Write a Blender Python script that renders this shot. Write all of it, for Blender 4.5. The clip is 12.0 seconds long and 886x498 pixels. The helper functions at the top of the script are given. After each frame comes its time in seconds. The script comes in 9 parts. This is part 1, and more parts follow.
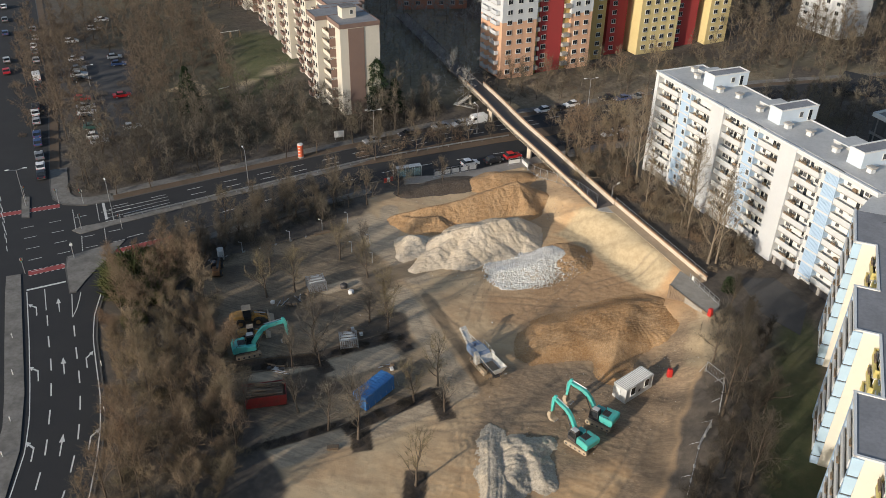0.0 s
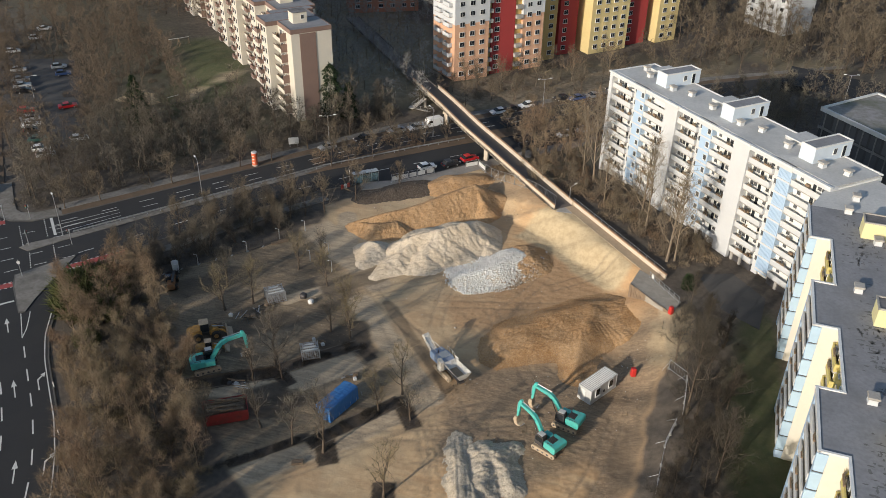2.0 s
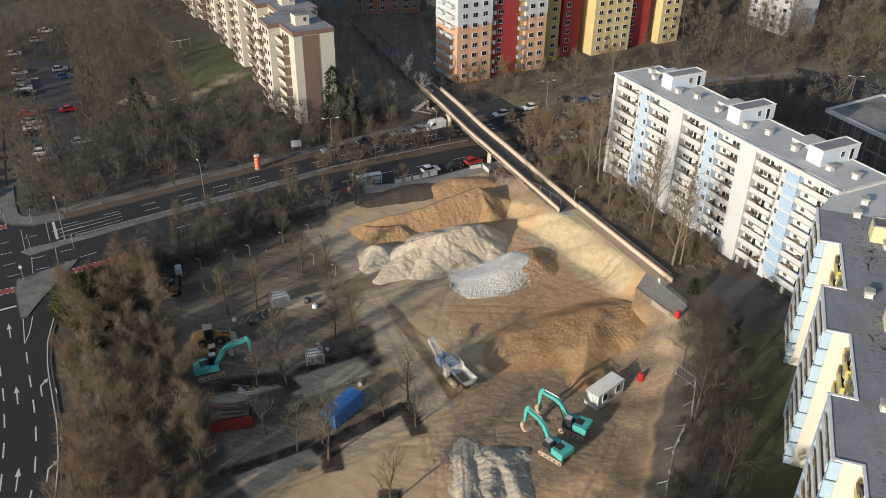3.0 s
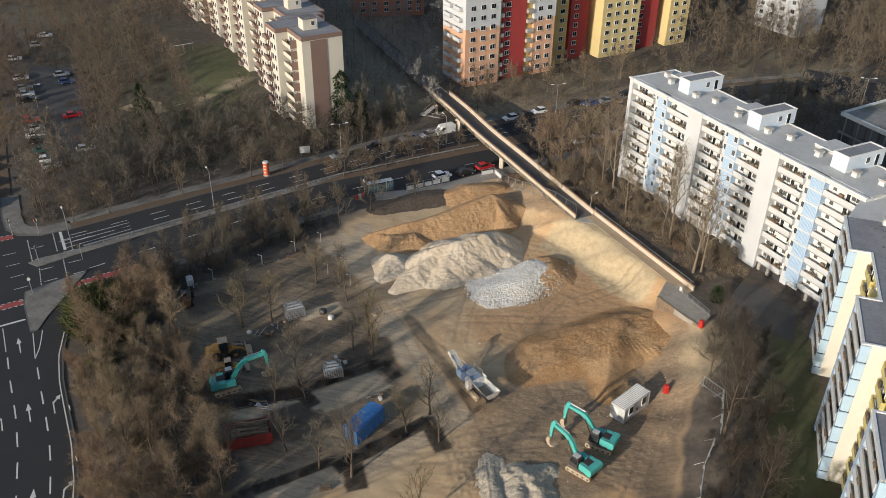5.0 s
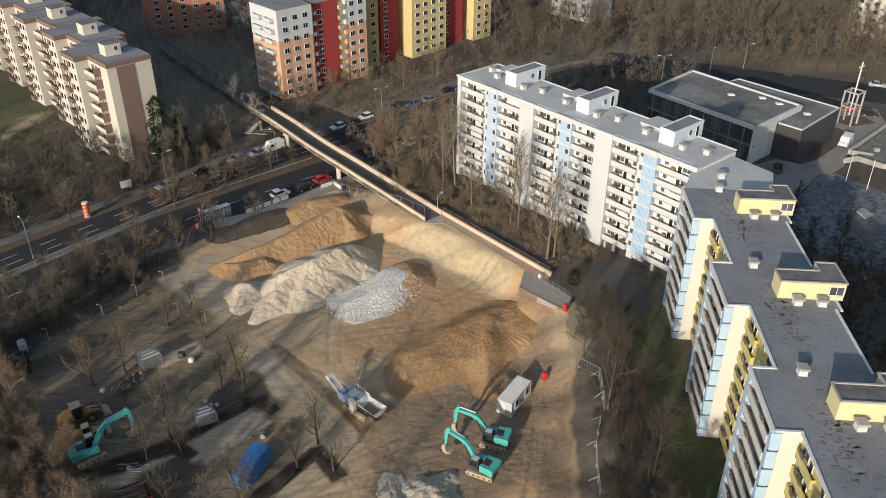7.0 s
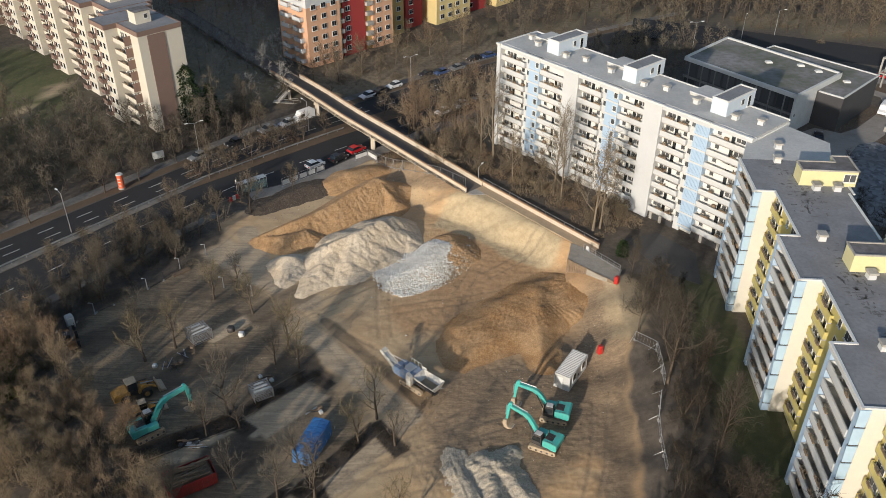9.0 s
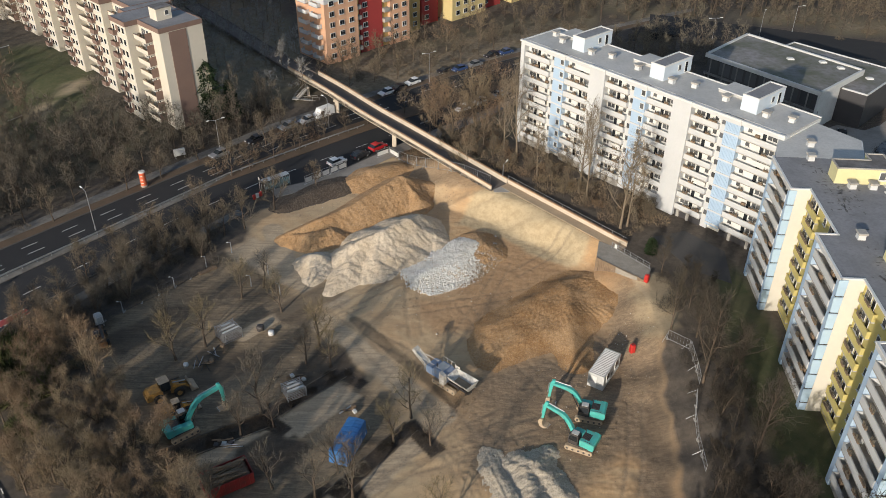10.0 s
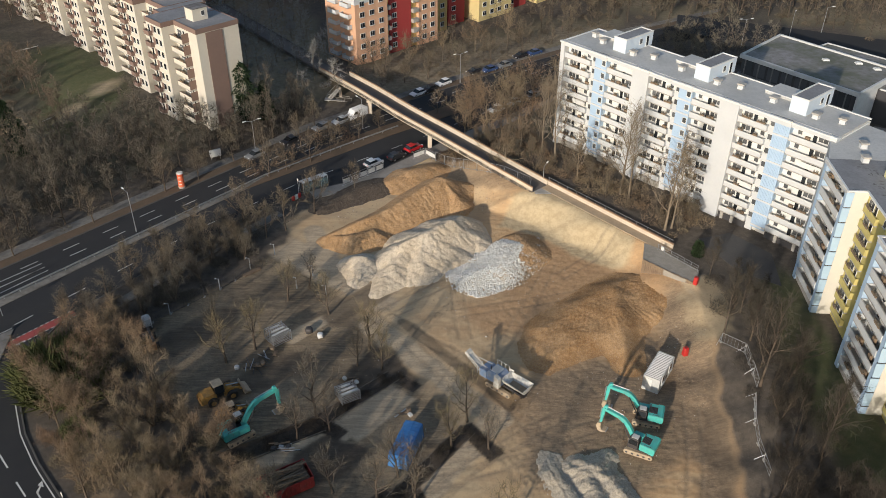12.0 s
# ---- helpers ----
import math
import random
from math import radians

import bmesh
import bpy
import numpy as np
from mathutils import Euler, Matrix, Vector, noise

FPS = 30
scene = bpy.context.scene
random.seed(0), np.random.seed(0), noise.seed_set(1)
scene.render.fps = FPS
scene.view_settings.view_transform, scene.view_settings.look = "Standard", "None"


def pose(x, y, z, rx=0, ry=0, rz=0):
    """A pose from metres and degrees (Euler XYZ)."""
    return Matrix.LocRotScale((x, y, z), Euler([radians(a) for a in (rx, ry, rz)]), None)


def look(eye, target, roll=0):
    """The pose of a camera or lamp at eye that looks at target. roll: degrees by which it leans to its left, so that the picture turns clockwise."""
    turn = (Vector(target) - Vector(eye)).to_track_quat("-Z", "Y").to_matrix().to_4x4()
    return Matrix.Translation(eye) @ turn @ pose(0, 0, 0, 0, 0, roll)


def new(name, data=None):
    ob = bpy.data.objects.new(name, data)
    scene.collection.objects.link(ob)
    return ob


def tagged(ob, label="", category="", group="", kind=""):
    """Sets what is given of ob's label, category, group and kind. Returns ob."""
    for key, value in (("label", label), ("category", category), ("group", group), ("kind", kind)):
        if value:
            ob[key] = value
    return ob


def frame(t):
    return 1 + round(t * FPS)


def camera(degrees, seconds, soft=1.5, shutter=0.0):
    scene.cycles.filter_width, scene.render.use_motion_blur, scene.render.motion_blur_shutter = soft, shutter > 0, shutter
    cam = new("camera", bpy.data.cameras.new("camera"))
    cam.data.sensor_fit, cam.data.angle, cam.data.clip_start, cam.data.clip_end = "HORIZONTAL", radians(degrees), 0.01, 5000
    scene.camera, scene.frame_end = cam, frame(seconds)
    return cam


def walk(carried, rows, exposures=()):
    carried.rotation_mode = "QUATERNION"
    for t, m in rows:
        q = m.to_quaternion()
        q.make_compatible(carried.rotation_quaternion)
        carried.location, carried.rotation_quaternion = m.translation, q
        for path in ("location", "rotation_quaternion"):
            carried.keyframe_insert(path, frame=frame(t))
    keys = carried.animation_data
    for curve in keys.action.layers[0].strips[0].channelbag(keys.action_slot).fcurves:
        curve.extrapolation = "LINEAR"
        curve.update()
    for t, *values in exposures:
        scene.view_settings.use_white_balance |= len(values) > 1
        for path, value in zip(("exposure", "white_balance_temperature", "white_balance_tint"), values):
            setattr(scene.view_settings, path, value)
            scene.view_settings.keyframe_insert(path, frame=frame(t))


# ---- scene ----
cam = camera(56.3, 12.0, soft=0.7)
PATH = [
    (0, (4.149, -5.189, 80.369), (3.631, -3.566, 79.322), 1.0),
    (0.5, (4.201, -4.942, 80.371), (3.707, -3.31, 79.325), 0.9),
    (1, (4.085, -4.613, 80.392), (3.638, -2.967, 79.347), 0.9),
    (1.5, (3.807, -4.303, 80.417), (3.384, -2.65, 79.373), 0.9),
    (2, (3.456, -3.934, 80.435), (3.034, -2.281, 79.391), 1.0),
    (2.5, (3.021, -3.551, 80.449), (2.599, -1.898, 79.404), 0.9),
    (3, (2.405, -3.149, 80.461), (1.983, -1.495, 79.418), 0.9),
    (3.5, (1.532, -2.689, 80.475), (1.11, -1.036, 79.431), 1.0),
    (5.3, (-2.817, -0.964, 80.479), (-3.217, 0.695, 79.436), 0.6),
    (5.5, (-3.358, -0.777, 80.478), (-3.713, 0.893, 79.436), 0.6),
    (6, (-4.909, -0.29, 80.461), (-5.06, 1.413, 79.423), 0.4),
    (6.5, (-6.743, 0.223, 80.442), (-6.737, 1.935, 79.408), 0.3),
    (8.3, (-13.871, 2.081, 80.165), (-13.844, 3.789, 79.125), 0.5),
    (8.5, (-14.717, 2.264, 80.159), (-14.691, 3.961, 79.1), 0.5),
    (9, (-16.946, 2.678, 80.147), (-16.92, 4.348, 79.046), 0.4),
    (9.5, (-19.236, 3.088, 80.134), (-19.21, 4.753, 79.026), 0.5),
    (10, (-21.549, 3.415, 80.11), (-21.523, 5.079, 79.001), 0.4),
    (10.5, (-23.805, 3.697, 80.084), (-23.781, 5.361, 78.975), 0.4),
    (11, (-25.847, 3.942, 80.051), (-25.827, 5.606, 78.941), 0.3),
    (11.5, (-27.505, 4.124, 80.005), (-27.487, 5.788, 78.897), 0.3),
    (12, (-28.848, 4.226, 79.97), (-28.825, 5.89, 78.861), 0.4),
]
walk(cam, [(t, look(*row)) for t, *row in PATH], ((0.0, 0.08), (3.5, 0.08), (6.5, 0.04), (8.5, 0.0), (12.0, 0.0)))

# ---- world, sun, exposure ----
SUN_ELEV, SUN_AZ = radians(16.0), math.atan2(-0.47, -0.88)
world = bpy.data.worlds.new("sky")
scene.world = world
world.use_nodes = True
wn = world.node_tree
sky = wn.nodes.new("ShaderNodeTexSky")
sky.sky_type, sky.sun_disc = "NISHITA", False
sky.sun_elevation, sky.sun_rotation = SUN_ELEV, SUN_AZ
sky.air_density, sky.dust_density = 1.0, 0.9
wn.links.new(sky.outputs[0], wn.nodes["Background"].inputs[0])
wn.nodes["Background"].inputs[1].default_value = 0.15
sun = new("sun", bpy.data.lights.new("sun", "SUN"))
sun.data.energy, sun.data.angle, sun.data.color = 4.3, radians(0.8), (1.0, 0.905, 0.785)
to_sun = Vector((math.sin(SUN_AZ) * math.cos(SUN_ELEV), math.cos(SUN_AZ) * math.cos(SUN_ELEV), math.sin(SUN_ELEV)))
sun.matrix_world = look(tuple(to_sun * 300), (0, 0, 0))


# ---- materials ----
def noise_node(nt, scale, detail=4.0, rough=0.6, coord="Position", stretch=None):
    """A noise texture at so many cycles a metre."""
    if coord == "Position":
        src = nt.nodes.new("ShaderNodeNewGeometry").outputs["Position"]
    else:
        src = nt.nodes.new("ShaderNodeTexCoord").outputs["Object"]
    if stretch:
        m = nt.nodes.new("ShaderNodeMapping")
        m.inputs["Rotation"].default_value = (0, 0, radians(stretch[0]))
        m.inputs["Scale"].default_value = (stretch[1], stretch[2], 1)
        nt.links.new(src, m.inputs[0])
        src = m.outputs[0]
    n = nt.nodes.new("ShaderNodeTexNoise")
    n.inputs["Scale"].default_value, n.inputs["Detail"].default_value = scale, detail
    n.inputs["Roughness"].default_value = rough
    n.inputs["Distortion"].default_value = 1.2 if stretch else 0.0
    nt.links.new(src, n.inputs["Vector"])
    return n.outputs["Fac"]


def mixed(nt, fac, a, b, mode="MIX"):
    m = nt.nodes.new("ShaderNodeMix")
    m.data_type, m.blend_type = "RGBA", mode
    for socket, value in ((m.inputs[0], fac), (m.inputs[6], a), (m.inputs[7], b)):
        if isinstance(value, bpy.types.NodeSocket):
            nt.links.new(value, socket)
        else:
            socket.default_value = value if isinstance(value, float) else (*value[:3], 1)
    return m.outputs[2]


def ranged(nt, value, lo, hi, a=0.0, b=1.0):
    r = nt.nodes.new("ShaderNodeMapRange")
    nt.links.new(value, r.inputs[0])
    for n, v in enumerate((lo, hi, a, b)):
        r.inputs[n + 1].default_value = v
    return r.outputs[0]


def bumped(nt, bsdf, height, strength, distance=0.05):
    b = nt.nodes.new("ShaderNodeBump")
    b.inputs["Strength"].default_value, b.inputs["Distance"].default_value = strength, distance
    nt.links.new(height, b.inputs["Height"])
    nt.links.new(b.outputs[0], bsdf.inputs["Normal"])


def blank(name, rough=0.8, metal=0.0):
    m = bpy.data.materials.new(name)
    m.use_nodes = True
    b = m.node_tree.nodes["Principled BSDF"]
    b.inputs["Roughness"].default_value, b.inputs["Metallic"].default_value = rough, metal
    return m, m.node_tree, b


def mat(name, colour, rough=0.8, metal=0.0, dirt=None, fine=6.0, coarse=0.5, amount=0.35, vary=0.0, bump=0.15, coord="Position"):
    """A plain painted or mineral surface with grain and larger blotches of dirt."""
    m, nt, b = blank(name, rough, metal)
    dirt = dirt or tuple(c * 0.55 for c in colour)
    small, large = noise_node(nt, fine, coord=coord), noise_node(nt, coarse, 5.0, coord=coord)
    col = mixed(nt, ranged(nt, large, 0.42, 0.72, 0.0, amount), colour, dirt)
    col = mixed(nt, ranged(nt, small, 0.4, 0.75, 0.0, amount * 0.7), col, dirt)
    if vary:
        info = nt.nodes.new("ShaderNodeObjectInfo")
        hsv = nt.nodes.new("ShaderNodeHueSaturation")
        nt.links.new(ranged(nt, info.outputs["Random"], 0, 1, 1 - vary, 1 + vary), hsv.inputs["Value"])
        nt.links.new(col, hsv.inputs["Color"])
        col = hsv.outputs[0]
    nt.links.new(col, b.inputs["Base Color"])
    if bump:
        bumped(nt, b, small, bump)
    return m


def glass_mat(name, colour):
    m, nt, b = blank(name, 0.08)
    info = nt.nodes.new("ShaderNodeObjectInfo")
    col = mixed(nt, ranged(nt, info.outputs["Random"], 0.0, 1.0, 0.0, 0.75), colour, tuple(c * 0.25 for c in colour))
    nt.links.new(col, b.inputs["Base Color"])
    b.inputs["Specular IOR Level"].default_value = 0.6
    return m


ASPHALT = mat("asphalt", (0.019, 0.0195, 0.0215), 0.92, dirt=(0.034, 0.033, 0.032), fine=9, coarse=0.14, amount=0.5)
ASPHALT_OLD = mat("old_asphalt", (0.062, 0.06, 0.06), 0.93, dirt=(0.10, 0.092, 0.082), fine=4, coarse=0.2, amount=0.7)
PAVING = mat("paving", (0.215, 0.20, 0.178), 0.92, dirt=(0.09, 0.082, 0.07), fine=1.6, coarse=0.3, amount=0.85)
KERB = mat("kerb_stone", (0.095, 0.09, 0.083), 0.85, amount=0.4)
LINE_PAINT = mat("line_paint", (0.60, 0.595, 0.565), 0.7, dirt=(0.38, 0.38, 0.36), fine=5, coarse=1.2, amount=0.4, bump=0.0)
CYCLE_RED = mat("cycle_red", (0.33, 0.055, 0.05), 0.8, dirt=(0.16, 0.06, 0.055), amount=0.4, bump=0.05)
WHITE_WALL = mat("white_render", (0.55, 0.56, 0.565), 0.85, dirt=(0.45, 0.46, 0.465), fine=2.5, coarse=0.22, amount=0.35, bump=0.05)
CREAM_WALL = mat("cream_render", (0.635, 0.60, 0.52), 0.85, dirt=(0.53, 0.495, 0.43), fine=2, coarse=0.2, amount=0.3, bump=0.05)
BLUE_WALL = mat("pale_blue_render", (0.37, 0.49, 0.63), 0.85, dirt=(0.31, 0.41, 0.53), fine=2, coarse=0.3, amount=0.3, bump=0.05)
SIDE_BLUE = mat("balcony_side_blue", (0.40, 0.54, 0.66), 0.8, dirt=(0.3, 0.42, 0.53), fine=2, coarse=0.4, amount=0.35, bump=0.03)
YELLOW_WALL = mat("yellow_render", (0.54, 0.46, 0.17), 0.85, dirt=(0.42, 0.34, 0.11), fine=2, coarse=0.3, amount=0.35, bump=0.05)
PALE_YELLOW = mat("pale_yellow_render", (0.64, 0.59, 0.33), 0.85, dirt=(0.5, 0.455, 0.26), fine=2, coarse=0.3, amount=0.3, bump=0.05)
BEIGE_WALL = mat("beige_render", (0.58, 0.535, 0.455), 0.88, dirt=(0.46, 0.42, 0.36), fine=2, coarse=0.22, amount=0.3, bump=0.05)
BROWN_WALL = mat("brown_render", (0.205, 0.135, 0.11), 0.88, dirt=(0.15, 0.10, 0.082), fine=2, coarse=0.3, amount=0.3, bump=0.05)
ORANGE_WALL = mat("apricot_render", (0.63, 0.37, 0.235), 0.88, dirt=(0.52, 0.30, 0.185), fine=2, coarse=0.2, amount=0.3, bump=0.05)
RED_WALL = mat("red_render", (0.35, 0.04, 0.038), 0.85, dirt=(0.26, 0.04, 0.035), fine=2, coarse=0.2, amount=0.3, bump=0.05)
TOWER_YELLOW = mat("tower_yellow_render", (0.60, 0.485, 0.235), 0.88, dirt=(0.5, 0.37, 0.15), fine=2, coarse=0.2, amount=0.3, bump=0.05)
OCHRE_WALL = mat("ochre_render", (0.50, 0.34, 0.13), 0.88, dirt=(0.42, 0.27, 0.07), fine=2, coarse=0.2, amount=0.3, bump=0.05)
BRICK_RED = mat("brick_red_render", (0.42, 0.18, 0.11), 0.9, dirt=(0.30, 0.12, 0.08), amount=0.3)
RECESS = mat("loggia_wall", (0.72, 0.71, 0.67), 0.9, dirt=(0.56, 0.55, 0.50), fine=2, coarse=0.9, amount=0.4, bump=0.0)
ROOF_FELT = mat("roof_felt", (0.25, 0.25, 0.26), 0.9, dirt=(0.145, 0.145, 0.152), fine=2.2, coarse=0.2, amount=0.75)
ROOF_PALE = mat("roof_felt_pale", (0.51, 0.505, 0.485), 0.9, dirt=(0.33, 0.33, 0.32), fine=2.2, coarse=0.15, amount=0.7)
ROOF_DARK = mat("roof_felt_dark", (0.20, 0.19, 0.19), 0.9, dirt=(0.085, 0.075, 0.07), fine=1.3, coarse=0.3, amount=1.0)
TAR = mat("tar_stain", (0.105, 0.102, 0.10), 0.9, dirt=(0.17, 0.17, 0.17), fine=3, coarse=0.8, amount=0.9)
CONCRETE = mat("concrete", (0.40, 0.38, 0.345), 0.9, dirt=(0.22, 0.20, 0.175), fine=4, coarse=0.5, amount=0.5, vary=0.15)
DARK_CLADDING = mat("dark_cladding", (0.055, 0.052, 0.055), 0.7, dirt=(0.03, 0.03, 0.03), amount=0.4)
GLASS = glass_mat("window_glass", (0.13, 0.135, 0.14))
DARK_GLASS = glass_mat("dark_glass", (0.03, 0.035, 0.04))
FRAME_WHITE = mat("window_frame_white", (0.68, 0.675, 0.65), 0.5, amount=0.2, bump=0.0)
RAIL_CREAM = mat("bridge_parapet_paint", (0.60, 0.52, 0.415), 0.8, dirt=(0.42, 0.33, 0.24), fine=3, coarse=0.6, amount=0.5)
COPING = mat("bridge_coping", (0.42, 0.255, 0.15), 0.8, dirt=(0.30, 0.18, 0.11), amount=0.4)
FOOTWAY = mat("pale_footway", (0.29, 0.265, 0.235), 0.92, dirt=(0.16, 0.14, 0.12), fine=3, coarse=0.3, amount=0.6)
RAMP_PATH = mat("trodden_ramp_path", (0.42, 0.32, 0.215), 0.95, dirt=(0.28, 0.215, 0.145), fine=4, coarse=0.4, amount=0.7)
DRY_GRASS = mat("dry_grass", (0.13, 0.085, 0.055), 0.97, dirt=(0.085, 0.065, 0.04), fine=5, coarse=0.5, amount=0.8, bump=0.6)
DECK = mat("bridge_deck", (0.105, 0.09, 0.08), 0.9, dirt=(0.15, 0.125, 0.105), amount=0.5)
STEEL = mat("galvanised_steel", (0.50, 0.51, 0.52), 0.45, 0.7, amount=0.4, bump=0.0)
DARK_STEEL = mat("dark_steel", (0.06, 0.06, 0.065), 0.55, 0.3, dirt=(0.10, 0.075, 0.055), amount=0.5)
RUBBER = mat("rubber", (0.022, 0.021, 0.02), 0.85, dirt=(0.09, 0.075, 0.055), amount=0.5, coord="Object")
MUDDY_TRACK = mat("muddy_track", (0.46, 0.36, 0.25), 0.9, dirt=(0.22, 0.17, 0.115), fine=5, coarse=1.5, amount=0.6, coord="Object")
TURQUOISE = mat("turquoise_paint", (0.065, 0.46, 0.41), 0.42, dirt=(0.13, 0.29, 0.24), fine=5, coarse=1.2, amount=0.6, coord="Object", bump=0.03)
YELLOW_PAINT = mat("machine_yellow_paint", (0.55, 0.285, 0.06), 0.65, dirt=(0.17, 0.105, 0.055), fine=4, coarse=1.0, amount=0.8, coord="Object", bump=0.03)
BLUE_PAINT = mat("machine_blue_paint", (0.16, 0.26, 0.44), 0.55, dirt=(0.38, 0.36, 0.33), fine=4, coarse=1.2, amount=0.75, coord="Object", bump=0.03)
WHITE_PAINT = mat("white_sheet_paint", (0.70, 0.69, 0.66), 0.5, dirt=(0.42, 0.40, 0.36), fine=4, coarse=0.9, amount=0.35, coord="Object", bump=0.03)
GREY_PAINT = mat("light_grey_paint", (0.52, 0.52, 0.50), 0.6, dirt=(0.36, 0.34, 0.31), fine=3, coarse=0.8, amount=0.4, coord="Object", bump=0.03)
RED_PAINT = mat("red_paint", (0.50, 0.025, 0.02), 0.5, dirt=(0.28, 0.035, 0.03), fine=3, coarse=0.8, amount=0.4, coord="Object", bump=0.03)
BLUE_TARP = mat("blue_tarpaulin", (0.03, 0.15, 0.40), 0.55, dirt=(0.07, 0.19, 0.38), fine=1.6, coarse=0.6, amount=0.7, coord="Object", bump=0.15)
ORANGE_POSTER = mat("orange_poster", (0.72, 0.13, 0.05), 0.7, dirt=(0.60, 0.22, 0.12), amount=0.4, coord="Object")
TIMBER = mat("weathered_timber", (0.24, 0.17, 0.11), 0.9, dirt=(0.11, 0.075, 0.05), fine=5, coarse=1.0, amount=0.6, coord="Object")
LAMP_HEAD = mat("lamp_head", (0.80, 0.80, 0.78), 0.4, amount=0.1, bump=0.0)
BARK = mat("bark", (0.105, 0.078, 0.055), 0.95, dirt=(0.055, 0.043, 0.033), fine=4, coarse=0.6, amount=0.6, vary=0.25, coord="Object")
PALE_BARK = mat("pale_bark", (0.19, 0.152, 0.108), 0.95, dirt=(0.12, 0.09, 0.06), fine=4, coarse=0.6, amount=0.6, vary=0.2, coord="Object")


def twig_mat(name, a, b2, c):
    """Thin winter twigs whose colour changes from twig to twig and from tree to tree."""
    m, nt, b = blank(name, 0.95)
    geo = nt.nodes.new("ShaderNodeNewGeometry")
    col = mixed(nt, geo.outputs["Random Per Island"], a, b2)
    col = mixed(nt, ranged(nt, noise_node(nt, 0.09, 3.0), 0.38, 0.66), col, c)
    nt.links.new(col, b.inputs["Base Color"])
    b.inputs["Specular IOR Level"].default_value = 0.1
    return m


TWIGS = twig_mat("winter_twigs", (0.168, 0.142, 0.112), (0.082, 0.069, 0.055), (0.135, 0.118, 0.09))
# Paler copy of the winter twigs: distance haze put into the colour.
TWIGS_FAR = twig_mat("hazed_far_twigs", (0.19, 0.163, 0.128), (0.09, 0.077, 0.06), (0.165, 0.145, 0.105))
TWIGS_RED = twig_mat("reddish_twigs", (0.285, 0.192, 0.125), (0.11, 0.078, 0.055), (0.23, 0.185, 0.122))
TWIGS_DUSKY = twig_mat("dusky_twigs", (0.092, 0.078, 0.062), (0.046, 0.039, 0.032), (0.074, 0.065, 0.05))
# Palest twigs: the haze over the far shaded woods is put into this colour.
TWIGS_HAZE = twig_mat("haze_twigs", (0.32, 0.307, 0.283), (0.20, 0.19, 0.175), (0.285, 0.272, 0.248))
TWIGS_PALE = twig_mat("pale_twigs", (0.30, 0.245, 0.18), (0.15, 0.12, 0.09), (0.24, 0.2, 0.145))
# Darker copy of the twigs: shade in the eastern stands put into the colour.
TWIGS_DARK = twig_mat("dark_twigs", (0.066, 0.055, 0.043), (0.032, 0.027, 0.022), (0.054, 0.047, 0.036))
TWIGS_OLIVE = twig_mat("olive_twigs", (0.25, 0.20, 0.12), (0.12, 0.095, 0.06), (0.18, 0.145, 0.085))
TWIGS_WARM = twig_mat("warm_brown_twigs", (0.20, 0.158, 0.112), (0.10, 0.08, 0.06), (0.15, 0.125, 0.09))
TWIGS_STREET = twig_mat("street_tree_twigs", (0.20, 0.15, 0.108), (0.10, 0.078, 0.058), (0.15, 0.12, 0.09))
NEEDLES = twig_mat("conifer_needles", (0.022, 0.038, 0.02), (0.012, 0.022, 0.012), (0.03, 0.045, 0.02))
IVY = twig_mat("evergreen_leaves", (0.085, 0.10, 0.038), (0.045, 0.055, 0.022), (0.095, 0.10, 0.04))


def soil_mat(name, light, mid, dark, scale=0.35, bump=0.8, stones=(0.5, 0.46, 0.39), grit=1.0):
    m, nt, b = blank(name, 0.97)
    big, med, fin, tiny = noise_node(nt, scale, 6.0, 0.65), noise_node(nt, 1.3, 8.0, 0.75), noise_node(nt, 4.5, 5.0, 0.7), noise_node(nt, 11.0, 2.0)
    col = mixed(nt, ranged(nt, big, 0.38, 0.62), mid, light)
    col = mixed(nt, ranged(nt, med, 0.44, 0.68, 0.0, 0.85 * grit), col, dark)
    col = mixed(nt, ranged(nt, fin, 0.5, 0.6, 0.0, 0.6 * grit), col, tuple(c * 0.7 for c in dark))
    col = mixed(nt, ranged(nt, fin, 0.44, 0.36, 0.0, 0.5), col, tuple(min(1.0, c * 1.12) for c in light))
    col = mixed(nt, ranged(nt, tiny, 0.6, 0.7, 0.0, 0.5), col, stones)
    nt.links.new(col, b.inputs["Base Color"])
    add = nt.nodes.new("ShaderNodeMath")
    nt.links.new(med, add.inputs[0]), nt.links.new(fin, add.inputs[1])
    bumped(nt, b, add.outputs[0], bump, 0.3)
    return m


BROWN_SOIL = soil_mat("brown_subsoil", (0.50, 0.315, 0.16), (0.45, 0.262, 0.118), (0.33, 0.19, 0.088), bump=0.5, grit=0.8)
SAND_SOIL = soil_mat("pale_sand", (0.56, 0.45, 0.29), (0.50, 0.385, 0.235), (0.38, 0.28, 0.165))
GREY_GRAVEL = soil_mat("grey_gravel", (0.64, 0.54, 0.41), (0.60, 0.475, 0.325), (0.46, 0.37, 0.265), scale=0.2, bump=0.3, grit=0.7)
TOPSOIL = soil_mat("dark_topsoil", (0.13, 0.095, 0.065), (0.10, 0.072, 0.05), (0.06, 0.045, 0.033))
RUBBLE = mat("broken_concrete", (0.74, 0.725, 0.685), 0.95, dirt=(0.40, 0.365, 0.31), fine=3, coarse=0.4, amount=0.5)
RUBBLE_BROWN = mat("broken_brick", (0.34, 0.25, 0.16), 0.95, dirt=(0.24, 0.17, 0.10), fine=3, coarse=0.4, amount=0.6)


